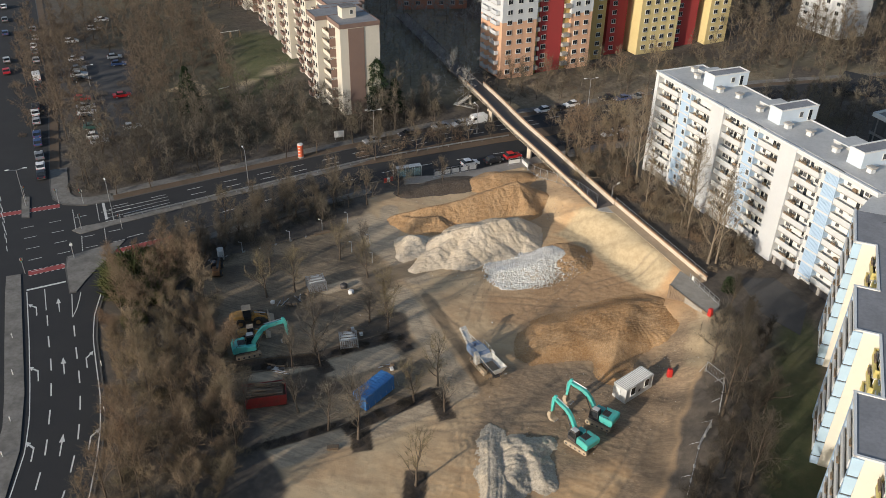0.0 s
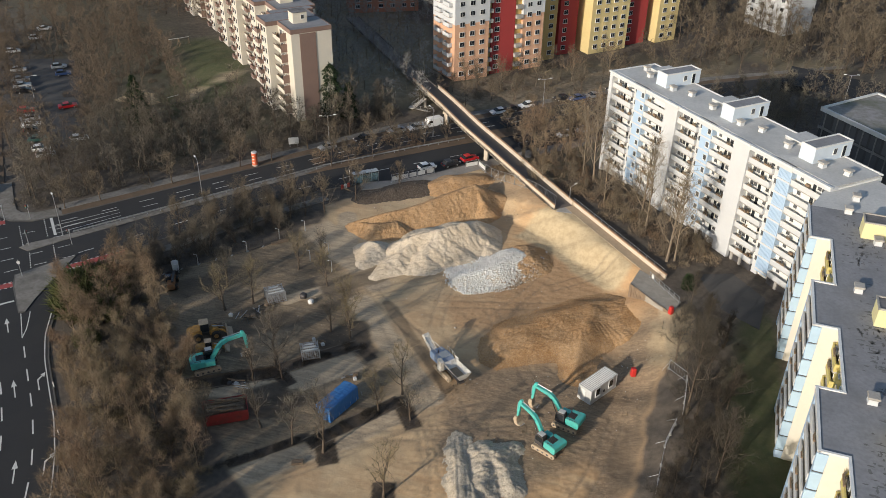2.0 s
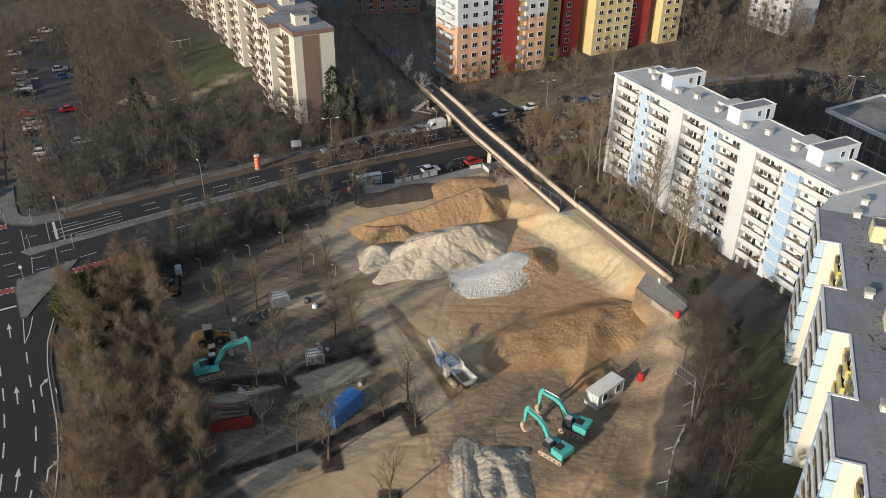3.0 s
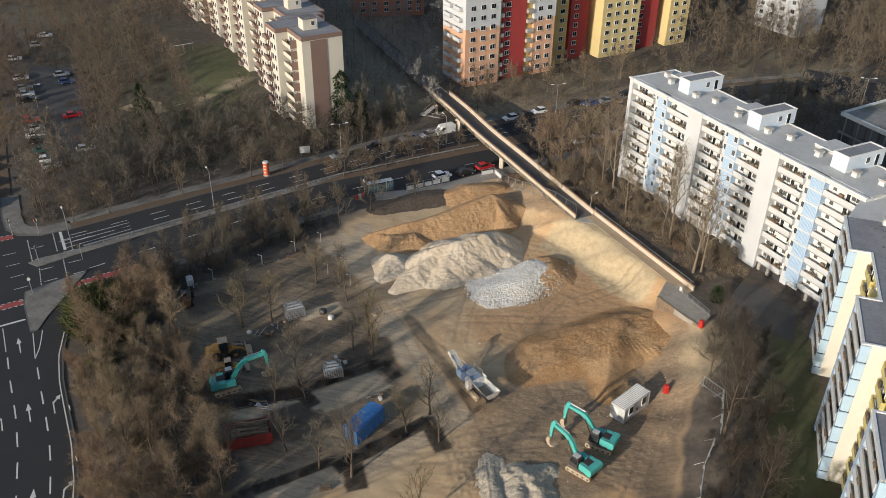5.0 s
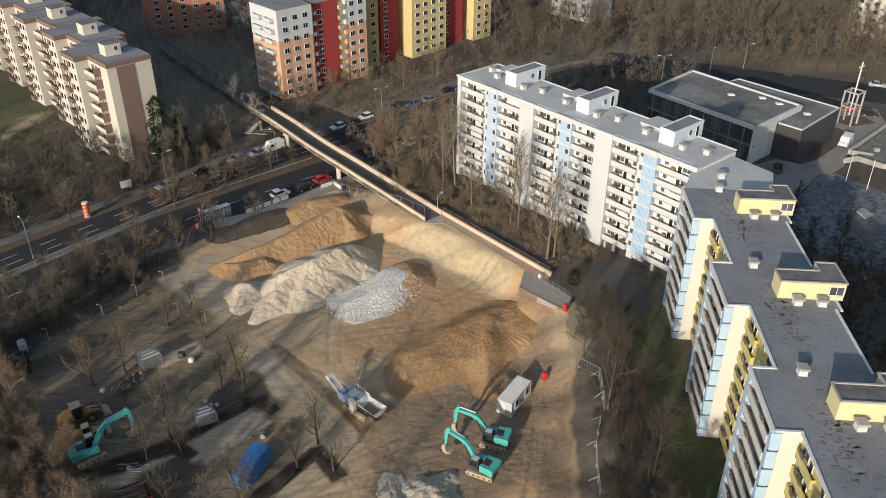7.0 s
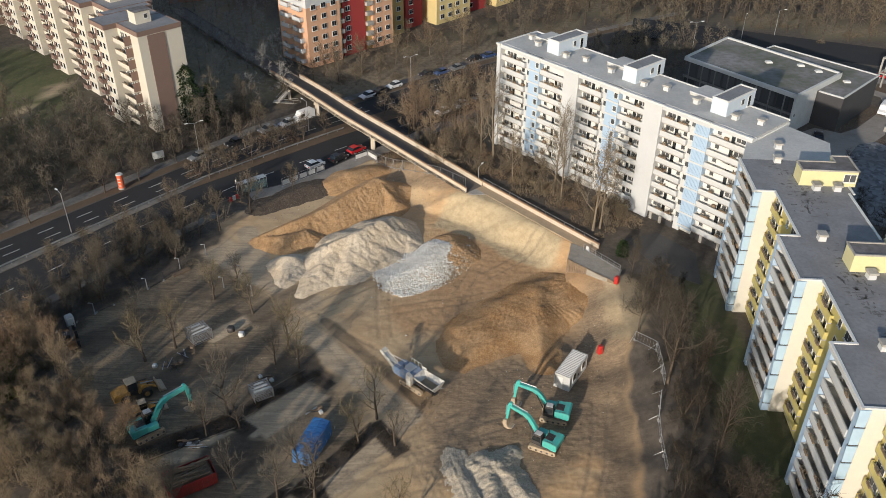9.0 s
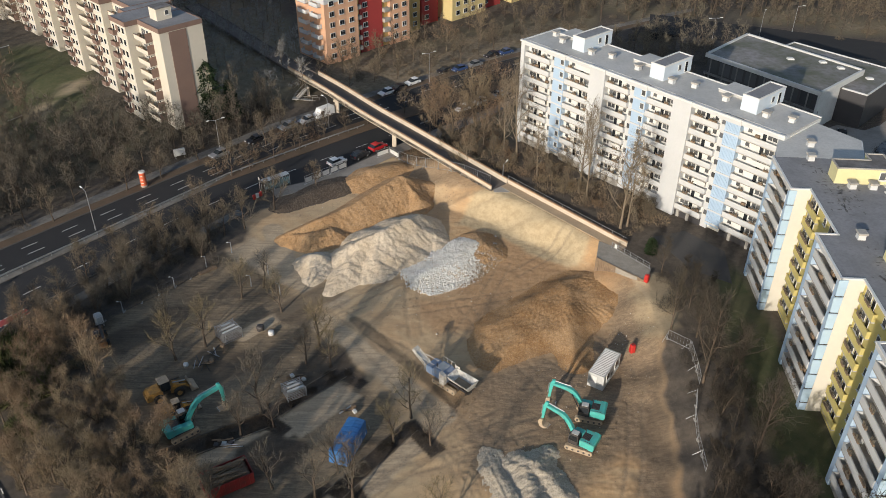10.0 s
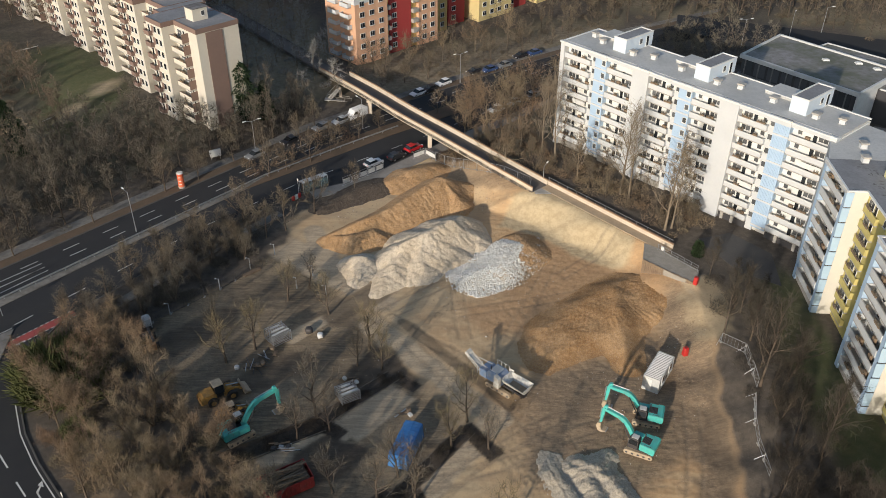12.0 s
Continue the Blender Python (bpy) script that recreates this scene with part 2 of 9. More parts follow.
# ---- mesh tools ----
def tri_object(name, verts, tris, material, parent=None, smooth=False, label=""):
    """An object from arrays of corners and triangles."""
    me = bpy.data.meshes.new(name)
    verts, tris = np.asarray(verts, np.float32), np.asarray(tris, np.int32)
    me.vertices.add(len(verts))
    me.vertices.foreach_set("co", verts.ravel())
    me.loops.add(tris.size)
    me.loops.foreach_set("vertex_index", tris.ravel())
    me.polygons.add(len(tris))
    me.polygons.foreach_set("loop_start", np.arange(0, tris.size, 3, dtype=np.int32))
    if smooth:
        me.polygons.foreach_set("use_smooth", np.ones(len(tris), bool))
    me.update(calc_edges=True)
    me.materials.append(material)
    ob = new(name, me)
    ob.parent = parent
    if label:
        tagged(ob, label)
    return ob


class Shape:
    """Collects faces of one part, each with the number of its material."""

    def __init__(self):
        self.v, self.f, self.m = [], [], []

    def add(self, pts, faces, mi=0, at=None):
        n = len(self.v)
        self.v += [tuple(at @ Vector(p)) if at else tuple(p) for p in pts]
        self.f += [tuple(n + i for i in f) for f in faces]
        self.m += [mi] * len(faces)
        return self

    def box(self, c, s, mi=0, at=None, chamfer=0.0, top=(1, 1), shift=(0, 0)):
        """A box round c of size s; top scales and shift moves its upper face; edges may be chamfered."""
        (cx, cy, cz), (hx, hy, hz) = c, (s[0] / 2, s[1] / 2, s[2] / 2)
        if not chamfer:
            pts = [(cx + x * hx * (top[0] if z > 0 else 1) + (shift[0] if z > 0 else 0),
                    cy + y * hy * (top[1] if z > 0 else 1) + (shift[1] if z > 0 else 0), cz + z * hz) for z in (-1, 1) for y in (-1, 1) for x in (-1, 1)]
            return self.add(pts, [(0, 2, 3, 1), (4, 5, 7, 6), (0, 1, 5, 4), (2, 6, 7, 3), (0, 4, 6, 2), (1, 3, 7, 5)], mi, at)
        k = min(chamfer, hx * 0.9, hy * 0.9, hz * 0.9)
        pts, faces, index = [], [], {}
        for x in (-1, 1):
            for y in (-1, 1):
                for z in (-1, 1):
                    for axis in range(3):
                        p = [hx - k, hy - k, hz - k]
                        p[axis] += k
                        tx, ty = (top if z > 0 else (1, 1))
                        sx, sy = (shift if z > 0 else (0, 0))
                        index[x, y, z, axis] = len(pts)
                        pts.append((cx + x * p[0] * tx + sx, cy + y * p[1] * ty + sy, cz + z * p[2]))
        for axis in range(3):
            a, b = [n for n in range(3) if n != axis]
            for d in (-1, 1):
                ring = []
                for ea, eb in ((-1, -1), (1, -1), (1, 1), (-1, 1)):
                    key = [0, 0, 0]
                    key[axis], key[a], key[b] = d, ea, eb
                    ring.append(index[(*key, axis)])
                faces.append(tuple(ring if (d > 0) == (axis != 1) else ring[::-1]))
            for ea in (-1, 1):
                for eb in (-1, 1):
                    lo, hi = [0, 0, 0], [0, 0, 0]
                    lo[axis], hi[axis] = -1, 1
                    lo[a] = hi[a] = ea
                    lo[b] = hi[b] = eb
                    ring = [index[(*lo, a)], index[(*hi, a)], index[(*hi, b)], index[(*lo, b)]]
                    faces.append(tuple(ring if (ea * eb > 0) == (axis != 1) else ring[::-1]))
        for x in (-1, 1):
            for y in (-1, 1):
                for z in (-1, 1):
                    ring = [index[x, y, z, n] for n in range(3)]
                    faces.append(tuple(ring if x * y * z > 0 else ring[::-1]))
        return self.add(pts, faces, mi, at)

    def rod(self, p, q, r, r2=None, n=8, mi=0, at=None, caps=True):
        """A round bar from p to q."""
        p, q, r2 = Vector(p), Vector(q), r if r2 is None else r2
        turn = (q - p).to_track_quat("Z", "Y")
        ring = [Vector((math.cos(6.2832 * k / n), math.sin(6.2832 * k / n), 0)) for k in range(n)]
        pts = [p + turn @ (c * r) for c in ring] + [q + turn @ (c * r2) for c in ring]
        faces = [(k, (k + 1) % n, n + (k + 1) % n, n + k) for k in range(n)]
        if caps:
            faces += [tuple(reversed(range(n))), tuple(range(n, 2 * n))]
        return self.add(pts, faces, mi, at)

    def slab(self, poly, z0, z1, mi=0, at=None):
        """An upright prism over a plan outline."""
        from mathutils.geometry import tessellate_polygon
        area = sum(a[0] * b[1] - b[0] * a[1] for a, b in zip(poly, poly[1:] + poly[:1]))
        poly = list(poly) if area > 0 else list(poly)[::-1]
        n = len(poly)
        pts = [(x, y, z0) for x, y in poly] + [(x, y, z1) for x, y in poly]
        tris = tessellate_polygon([[Vector((x, y, 0)) for x, y in poly]])
        faces = []
        for t in tris:
            a, b, c = (poly[i] for i in t)
            up = (b[0] - a[0]) * (c[1] - a[1]) - (b[1] - a[1]) * (c[0] - a[0]) > 0
            t = tuple(t) if up else tuple(reversed(t))
            faces += [tuple(n + i for i in t), tuple(reversed(t))]
        faces += [(k, (k + 1) % n, n + (k + 1) % n, n + k) for k in range(n)]
        return self.add(pts, faces, mi, at)

    def side(self, outline, y0, y1, mi=0, at=None):
        """A plate cut to an outline of (x, z), between y0 and y1."""
        turn = Matrix(((1, 0, 0, 0), (0, 0, -1, 0), (0, 1, 0, 0), (0, 0, 0, 1)))
        return self.slab(outline, -y1, -y0, mi, (at @ turn) if at else turn)

    def mesh(self, name, mats):
        me = bpy.data.meshes.new(name)
        me.from_pydata(self.v, [], self.f)
        for m in mats if isinstance(mats, (list, tuple)) else [mats]:
            me.materials.append(m)
        me.polygons.foreach_set("material_index", self.m)
        me.update()
        return me

    def ob(self, name, mats, parent=None, label="", m=None):
        ob = new(name, self.mesh(name, mats))
        ob.parent = parent
        if m is not None:
            ob.matrix_local = m
        if label:
            tagged(ob, label)
        return ob


def empty(name, m, label, category, group="", kind=""):
    ob = new(name)
    ob.empty_display_size = 0.5
    ob.matrix_world = m
    return tagged(ob, label, category, group, kind)


def part(name, mesh, parent, m, label=""):
    """One more object on a mesh that others share."""
    ob = new(name, mesh)
    ob.parent = parent
    ob.matrix_local = m
    if label:
        tagged(ob, label)
    return ob


def at(x, y, z=0.0):
    return Matrix.Translation((x, y, z))


def axes(origin, xdir, z=0.0):
    """A pose with its local x along xdir in plan and y to its left."""
    a = math.atan2(xdir[1], xdir[0])
    return Matrix.Translation((origin[0], origin[1], z)) @ Matrix.Rotation(a, 4, "Z")


def smooth(a, b, x):
    t = np.clip((x - a) / (b - a), 0, 1)
    return t * t * (3 - 2 * t)


# ---- ground ----
def road_uv(x, y):
    """Metres along and across the boulevard."""
    return 0.669 * x + 0.743 * y, -0.743 * x + 0.669 * y


EDGE_Y = np.array([-400, 40, 80, 96, 108, 120.5, 130, 136, 137.5, 142, 158, 500], float)
EDGE_X = np.array([19, 19, 17.5, 15, 12.5, 6.8, -1.2, -7.5, -11, -13.5, -24, -250], float)


def terrain(x, y):
    """Height of the bare ground: the site and the roads lie low, the estates on both sides stand higher."""
    x, y = np.asarray(x, float), np.asarray(y, float)
    u, v = road_uv(x, y)
    d = (x - np.interp(y, EDGE_Y, EDGE_X)) * 0.78
    w = np.interp(y, [90, 112, 118, 127, 134], [9.0, 6.2, 5.4, 6.8, 7.4]) + 0.5 * np.sin(0.35 * x + 0.5 * y)
    east = smooth(-w, 0.0, d + 0.4 * np.sin(0.8 * y)) * (1 - smooth(113, 127, v))
    east *= 1 - 0.15 * smooth(104.0, 113.0, y) * (1 - smooth(118.5, 121.5, y)) * (1 - smooth(-0.55, -0.15, d))
    west = smooth(159, 170, v) * smooth(48, 70, u) * (1 - 0.7 * smooth(108, 125, u))
    return 3.75 * east + 3.0 * west


def ground_z(x, y):
    return float(terrain(x, y))


SITE = [(-75, 98), (-66, 110), (-57.5, 120), (-54, 126), (-57, 133), (-46, 145.5), (-32, 158.5), (-27, 157.5), (-9, 139.2), (7.4, 122.2), (12.8, 110), (12.6, 94), (10.2, 84),
        (9.0, 74), (5, 58), (2, 30), (-36, 30), (-36, 58), (-44, 66), (-54, 73), (-63, 84)]


def inside(poly, x, y):
    """How far points lie inside an outline, in metres; negative outside."""
    x, y = np.asarray(x, float), np.asarray(y, float)
    odd, far = np.zeros(x.shape, bool), np.full(x.shape, 1e9)
    for (ax, ay), (bx, by) in zip(poly, poly[1:] + poly[:1]):
        if ay != by:
            odd ^= ((ay > y) != (by > y)) & (x < (bx - ax) * (y - ay) / (by - ay) + ax)
        t = np.clip(((x - ax) * (bx - ax) + (y - ay) * (by - ay)) / ((bx - ax) ** 2 + (by - ay) ** 2), 0, 1)
        far = np.minimum(far, np.hypot(x - ax - t * (bx - ax), y - ay - t * (by - ay)))
    return np.where(odd, far, -far)


LATTICE = np.random.default_rng(77).uniform(-1, 1, (256, 256))


def ragged(x, y, size, seed=0.0, octaves=4, gain=0.55):
    """Smooth random values round 0, with finer ones on top, for the edges and the relief of soils."""
    x, y = np.asarray(x, float), np.asarray(y, float)
    out, amp = np.zeros(np.broadcast(x, y).shape), 1.0
    for k in range(octaves):
        f, turn = 2.0**k / (2.6 * size), 0.6 + 1.1 * k + seed
        u = f * (x * math.cos(turn) - y * math.sin(turn)) + 17.3 * seed + 31.7 * k
        v = f * (x * math.sin(turn) + y * math.cos(turn)) + 9.1 * seed + 13.9 * k
        i, j = np.floor(u).astype(int), np.floor(v).astype(int)
        p, q = u - i, v - j
        p, q = p * p * (3 - 2 * p), q * q * (3 - 2 * q)
        i, j, i2, j2 = i % 256, j % 256, (i + 1) % 256, (j + 1) % 256
        out += 1.5 * amp * ((LATTICE[i, j] * (1 - p) + LATTICE[i2, j] * p) * (1 - q) + (LATTICE[i, j2] * (1 - p) + LATTICE[i2, j2] * p) * q)
        amp *= gain
    return out


def stripe(x, y, p, q, half):
    """1 within half metres of the line from p to q."""
    (ax, ay), (bx, by) = p, q
    t = np.clip(((x - ax) * (bx - ax) + (y - ay) * (by - ay)) / ((bx - ax) ** 2 + (by - ay) ** 2), 0, 1)
    d = np.hypot(x - ax - t * (bx - ax), y - ay - t * (by - ay))
    return 1 - smooth(half * 0.8, half * 1.15, d + 0.18 * ragged(x, y, 1.4))


def bed(x, y, p, q, half):
    """1 inside an oblong bed along the line from p to q."""
    d = Vector(q) - Vector(p)
    L = d.length
    s = ((x - p[0]) * d.x + (y - p[1]) * d.y) / L
    w = np.abs((x - p[0]) * d.y - (y - p[1]) * d.x) / L
    return smooth(-0.15, 0.15, np.minimum(half - w, np.minimum(s + 0.4, L + 0.4 - s)))


PLANT_STRIPS = [((-33.4, 70.2), (-24.6, 81.2), 1.15), ((-24.6, 81.8), (-21.0, 77.0), 1.25), ((-43.5, 83.6), (-34.8, 91.7), 1.2), ((-34.4, 91.8), (-31.4, 89.4), 1.0),
                ((-56.0, 76.0), (-44.0, 82.6), 1.5), ((-44.0, 82.8), (-41.0, 80.6), 1.1), ((-31.8, 71.4), (-29.8, 67.6), 1.4), ((-21.6, 66.0), (-20.4, 61.5), 1.5), ((-43.4, 62.6), (-34.2, 71.4), 0.85)]


BANK_FACE = [(-17.0, 131.6), (-15.6, 136.0), (-13.6, 138.0), (-9.4, 138.2), (-5.6, 135.4), (-1.0, 130.8), (3.2, 126.0), (5.6, 122.2), (4.8, 119.4), (3.0, 117.4), (1.2, 117.6), (-1.2, 119.8), (-5.6, 123.8), (-10.4, 128.2)]
PALE_SPILL = [(11.2, 110.6), (9.0, 107.2), (9.9, 103.0), (9.4, 97.3), (11.3, 95.8), (14.8, 97.3), (15.8, 105.6), (14.3, 110.6)]
BROWN_FLOOR = [(-17.5, 130.2), (-12.0, 130.5), (-6.0, 125.0), (-1.0, 120.0), (3.5, 116.6), (7.0, 118.5), (11.0, 112.0), (9.0, 106.0), (-4.0, 106.0), (-16.0, 99.0), (-24.0, 104.0), (-25.0, 109.0), (-13.0, 112.0), (-8.0, 121.0), (-12.0, 127.5)]
LANES = [((-38.0, 103.0), (-29.5, 93.5), 2.2), ((-29.5, 93.5), (-20.5, 83.5), 1.9), ((-20.5, 83.5), (-29.0, 72.5), 2.0), ((-36.0, 86.0), (-45.0, 77.0), 1.5), ((-29.0, 72.5), (-40.0, 62.0), 1.8), ((-50.0, 100.0), (-40.0, 111.0), 1.2), ((11.4, 112.0), (13.0, 99.0), 1.1), ((-55.0, 125.0), (-46.0, 117.0), 3.2), ((-46.0, 117.0), (-37.0, 109.0), 2.4), ((-50.5, 130.0), (-46.0, 119.0), 2.0)]
# Dark damp streaks; the last one paints the skip's cast shadow on the ground.
DAMP_AND_SHADE = [((-33.6, 104.0), (-26.0, 95.0), 1.1), ((-26.0, 95.0), (-18.6, 86.0), 1.0), ((-44.0, 106.0), (-38.0, 112.0), 2.5), ((-48.0, 95.0), (-58.0, 88.0), 2.4), ((-68.0, 98.5), (-62.0, 104.5), 3.0), ((-44.0, 73.5), (-41.0, 77.5), 2.0)]
# Churned brown soil; its east side also stands in for shade by the fence.
CHURNED = [(-19.0, 74.0), (-17.0, 91.0), (-2.0, 95.5), (3.0, 102.0), (9.0, 110.0), (14.0, 106.0), (14.5, 92.0), (12.5, 80.0), (9.5, 66.0), (-1.0, 62.0), (3.0, 74.0), (-4.0, 66.0)]
# First outline takes in a bed and painted shadows; second is dark ground.
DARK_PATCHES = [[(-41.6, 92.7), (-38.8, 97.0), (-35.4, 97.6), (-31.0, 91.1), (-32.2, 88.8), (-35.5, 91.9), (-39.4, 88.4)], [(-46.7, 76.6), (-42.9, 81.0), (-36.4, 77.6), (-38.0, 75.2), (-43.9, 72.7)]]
SLAB_A = [(-42.6, 82.4), (-35.0, 90.2), (-31.0, 87.2), (-38.6, 79.2)]
SLAB_B = [(-54.5, 73.8), (-45.5, 81.2), (-42.6, 79.2), (-46.0, 76.0)]


def axis_steps(lo, hi, step):
    inner = np.arange(lo, hi + step, step)
    grow = np.cumsum(np.geomspace(step, 300, 54))
    return np.concatenate([lo - grow[::-1], inner, inner[-1] + grow])


def tyre_tracks(x, y):
    """Pairs of wheel ruts that swing across the site."""
    r = random.Random(21)
    out = np.zeros_like(x)
    near = (x > -80) & (x < 32) & (y > 42) & (y < 166)
    px, py = x[near], y[near]
    acc = np.zeros_like(px)
    runs = [((-44, 100), 50, 34), ((-47, 96), 48, 36), ((-62, 92), 44, 40), ((-30, 96), -48, 34), ((-27, 98), -50, 30), ((-33, 100), -52, 36), ((-12, 84), -150, 30), ((-6, 92), -20, 20), ((-20, 76), 30, 26), ((-30, 72), 24, 34),
            ((-40, 60), 40, 40), ((2, 90), -110, 34), ((6, 86), -95, 34), ((8, 92), -85, 30), ((-14, 80), -70, 26), ((-12, 80), -75, 24), ((-50, 104), 46, 24), ((-38, 108), -46, 30), ((-55, 88), 42, 30), ((-36, 78), 50, 22), ((-46, 72), 30, 26),
            ((-26, 106), 10, 30), ((-20, 96), 60, 26), ((-8, 116), 40, 18), ((-24, 100), 100, 24), ((-5, 88), 120, 22), ((-64, 98), 50, 30), ((-58, 84), 10, 24)]
    for (sx, sy), deg, n in runs:
        a, bend = radians(deg + r.uniform(-4, 4)), radians(r.uniform(-1.6, 1.6))
        strength = r.uniform(0.5, 1.0)
        cx, cy = sx, sy
        for _ in range(n // 2):
            nx, ny = cx + 2 * math.cos(a), cy + 2 * math.sin(a)
            for off in (-0.95, 0.95):
                ox, oy = -math.sin(a) * off, math.cos(a) * off
                t = ((px - cx - ox) * (nx - cx) + (py - cy - oy) * (ny - cy)) / 4.0
                d = np.abs((px - cx - ox) * (ny - cy) - (py - cy - oy) * (nx - cx)) / 2.0
                acc = np.maximum(acc, np.where((t > -0.05) & (t < 1.05), strength * (1 - smooth(0.12, 0.34, d)), 0))
            cx, cy, a = nx, ny, a + bend
    out[near] = acc
    return out


def build_ground():
    xs, ys = axis_steps(-76, 16, 0.29), axis_steps(58, 160, 0.29)
    X, Y = np.meshgrid(xs, ys)
    x, y = X.ravel(), Y.ravel()
    site = inside(SITE, x, y)
    on_site = smooth(-0.6, 0.8, site + 0.7 * ragged(x, y, 3.0))
    ruts = 0.05 * ragged(x, y, 2.5) + 0.03 * ragged(x, y, 0.5, 2.0)
    z = terrain(x, y)
    rough_ground = smooth(0, 3, site)
    z += rough_ground * ruts * 0.7
    grain = np.random.default_rng(5).normal(size=x.shape)
    z += rough_ground * 0.022 * grain * (0.4 + smooth(-30, -14, x))
    tracks = tyre_tracks(x, y) * rough_ground
    z -= 0.06 * tracks
    z -= 0.45 * bed(x, y, *PLANT_STRIPS[4]) * rough_ground
    z -= 0.03 * np.clip(sum(bed(x, y, *s) for s in PLANT_STRIPS), 0, 1) * rough_ground
    sand_line = np.interp(y, [45, 66, 76, 84, 101, 112, 126, 160], [-36, -41, -27, -22.5, -37, -47, -53, -53])
    sand = on_site * smooth(-3.5, 3.0, x - sand_line + 2.2 * ragged(x, y, 6.0, 1.0))
    slope = np.maximum(smooth(-0.9, 0.6, inside(BANK_FACE, x, y) + 0.45 * ragged(x, y, 2.2)), 0.55 * smooth(-0.8, 0.6, inside(PALE_SPILL, x, y) + 0.5 * ragged(x, y, 1.8, 3.0)))
    grey = on_site * (1 - sand)
    dark = np.clip(sum(bed(x, y, *s) for s in PLANT_STRIPS), 0, 1) * on_site
    u, v = road_uv(x, y)
    lawn_w = smooth(164, 172, v + 2 * ragged(x, y, 9)) * smooth(26, 40, u) * (1 - smooth(66, 76, u))
    lawn_w = np.maximum(0.35 * lawn_w, smooth(-2.0, 2.0, inside([(-134, 207), (-130.6, 216), (-125, 226), (-111.8, 206), (-107.3, 201), (-98.9, 184), (-104, 170), (-110.7, 165), (-118, 168), (-120, 184)], x, y) + 1.5 * ragged(x, y, 4.0)))
    lawn_e = smooth(20, 23, x + 1.2 * ragged(x, y, 5)) * (1 - smooth(27, 28, x)) * (1 - smooth(108, 116, y))
    lawn_n_haze = smooth(-2, 2, inside([(-47, 190), (-30, 195), (22, 234), (28, 252), (-10, 236), (-48, 208)], x, y) + ragged(x, y, 6.0))
    lawn_n_haze = np.maximum(lawn_n_haze, smooth(-1.5, 2.5, inside([(30, 262), (46, 243), (70, 238), (89, 229), (112, 221), (135, 212), (138, 222), (113, 232), (90, 240), (70, 248), (50, 256), (34, 270)], x, y) + 1.2 * ragged(x, y, 4.0)))
    lawn_n_haze = np.maximum(lawn_n_haze, 0.7 * smooth(-2, 2, inside([(-24, 160), (-14, 150), (-7, 158), (8, 176), (30, 196), (22, 206), (-12, 182)], x, y) + 1.5 * ragged(x, y, 5.0, 8.0)))
    # Wood floor behind the footbridge made paler: haze put into the ground colour.
    lawn_n_haze = np.maximum(lawn_n_haze, 0.8 * smooth(-2, 2, inside([(-60, 182), (-50, 190), (-64, 246), (-110, 300), (-150, 262), (-100, 212), (-70, 180)], x, y) + 1.5 * ragged(x, y, 6.0, 8.0)))
    grass = np.clip(lawn_w + lawn_e + lawn_n_haze, 0, 1)
    lane = np.clip(sum(stripe(x, y, *p) for p in LANES), 0, 1) * on_site
    lane = np.maximum(lane, smooth(-0.2, 0.5, np.maximum(inside(SLAB_A, x, y), inside(SLAB_B, x, y))) * on_site)
    for p, q in (((-115.3, 168.2), (-107.8, 185.4)), ((-107.8, 185.4), (-104.0, 192.2)), ((-115.3, 168.2), (-118.0, 160.0))):
        lane = np.maximum(lane, 0.75 * stripe(x, y, p, q, 1.6))
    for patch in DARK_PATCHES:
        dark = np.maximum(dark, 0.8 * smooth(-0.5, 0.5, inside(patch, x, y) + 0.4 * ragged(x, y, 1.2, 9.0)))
    damp_and_shade = np.clip(sum(stripe(x, y, *p) for p in DAMP_AND_SHADE), 0, 1) * on_site
    # Rough brown verge earth, with the shade of tall trees painted in.
    verge_soil_shade = smooth(-0.8, 1.2, inside([(6.0, 64.0), (5.6, 78.0), (7.5, 88.0), (10.6, 94.5), (15.4, 93.0), (15.0, 84.0), (13.0, 78.0), (12.4, 64.0)], x, y) + 0.9 * ragged(x, y, 1.2, 2.0))
    dark = np.maximum(dark, np.maximum(0.6 * damp_and_shade, 0.42 * verge_soil_shade * on_site) * (1 - dark))
    # a grid of quads with one colour attribute that names the soil; its alpha also holds painted shadows
    nx, ny = len(xs), len(ys)
    idx = np.arange(nx * ny).reshape(ny, nx)
    quads = np.stack([idx[:-1, :-1], idx[:-1, 1:], idx[1:, 1:], idx[1:, :-1]], -1).reshape(-1, 4)
    me = bpy.data.meshes.new("ground")
    me.vertices.add(nx * ny)
    me.vertices.foreach_set("co", np.stack([x, y, z], -1).astype(np.float32).ravel())
    me.loops.add(quads.size)
    me.loops.foreach_set("vertex_index", quads.astype(np.int32).ravel())
    me.polygons.add(len(quads))
    me.polygons.foreach_set("loop_start", np.arange(0, quads.size, 4, dtype=np.int32))
    me.polygons.foreach_set("use_smooth", np.ones(len(quads), bool))
    me.update(calc_edges=True)
    zone = me.color_attributes.new("soil", "FLOAT_COLOR", "POINT")
    zone.data.foreach_set("color", np.stack([sand, grey, grass, dark], -1).astype(np.float32).ravel())
    pale = me.color_attributes.new("bank", "FLOAT_COLOR", "POINT")
    pale.data.foreach_set("color", np.stack([slope, smooth(-30, -12, x + 3 * ragged(x, y, 5.0, 4.0)), tracks, lane * (1 - dark)], -1).astype(np.float32).ravel())
    trod = smooth(-2.0, 2.5, inside(CHURNED, x, y) + 1.6 * ragged(x, y, 2.5, 7.0)) * on_site
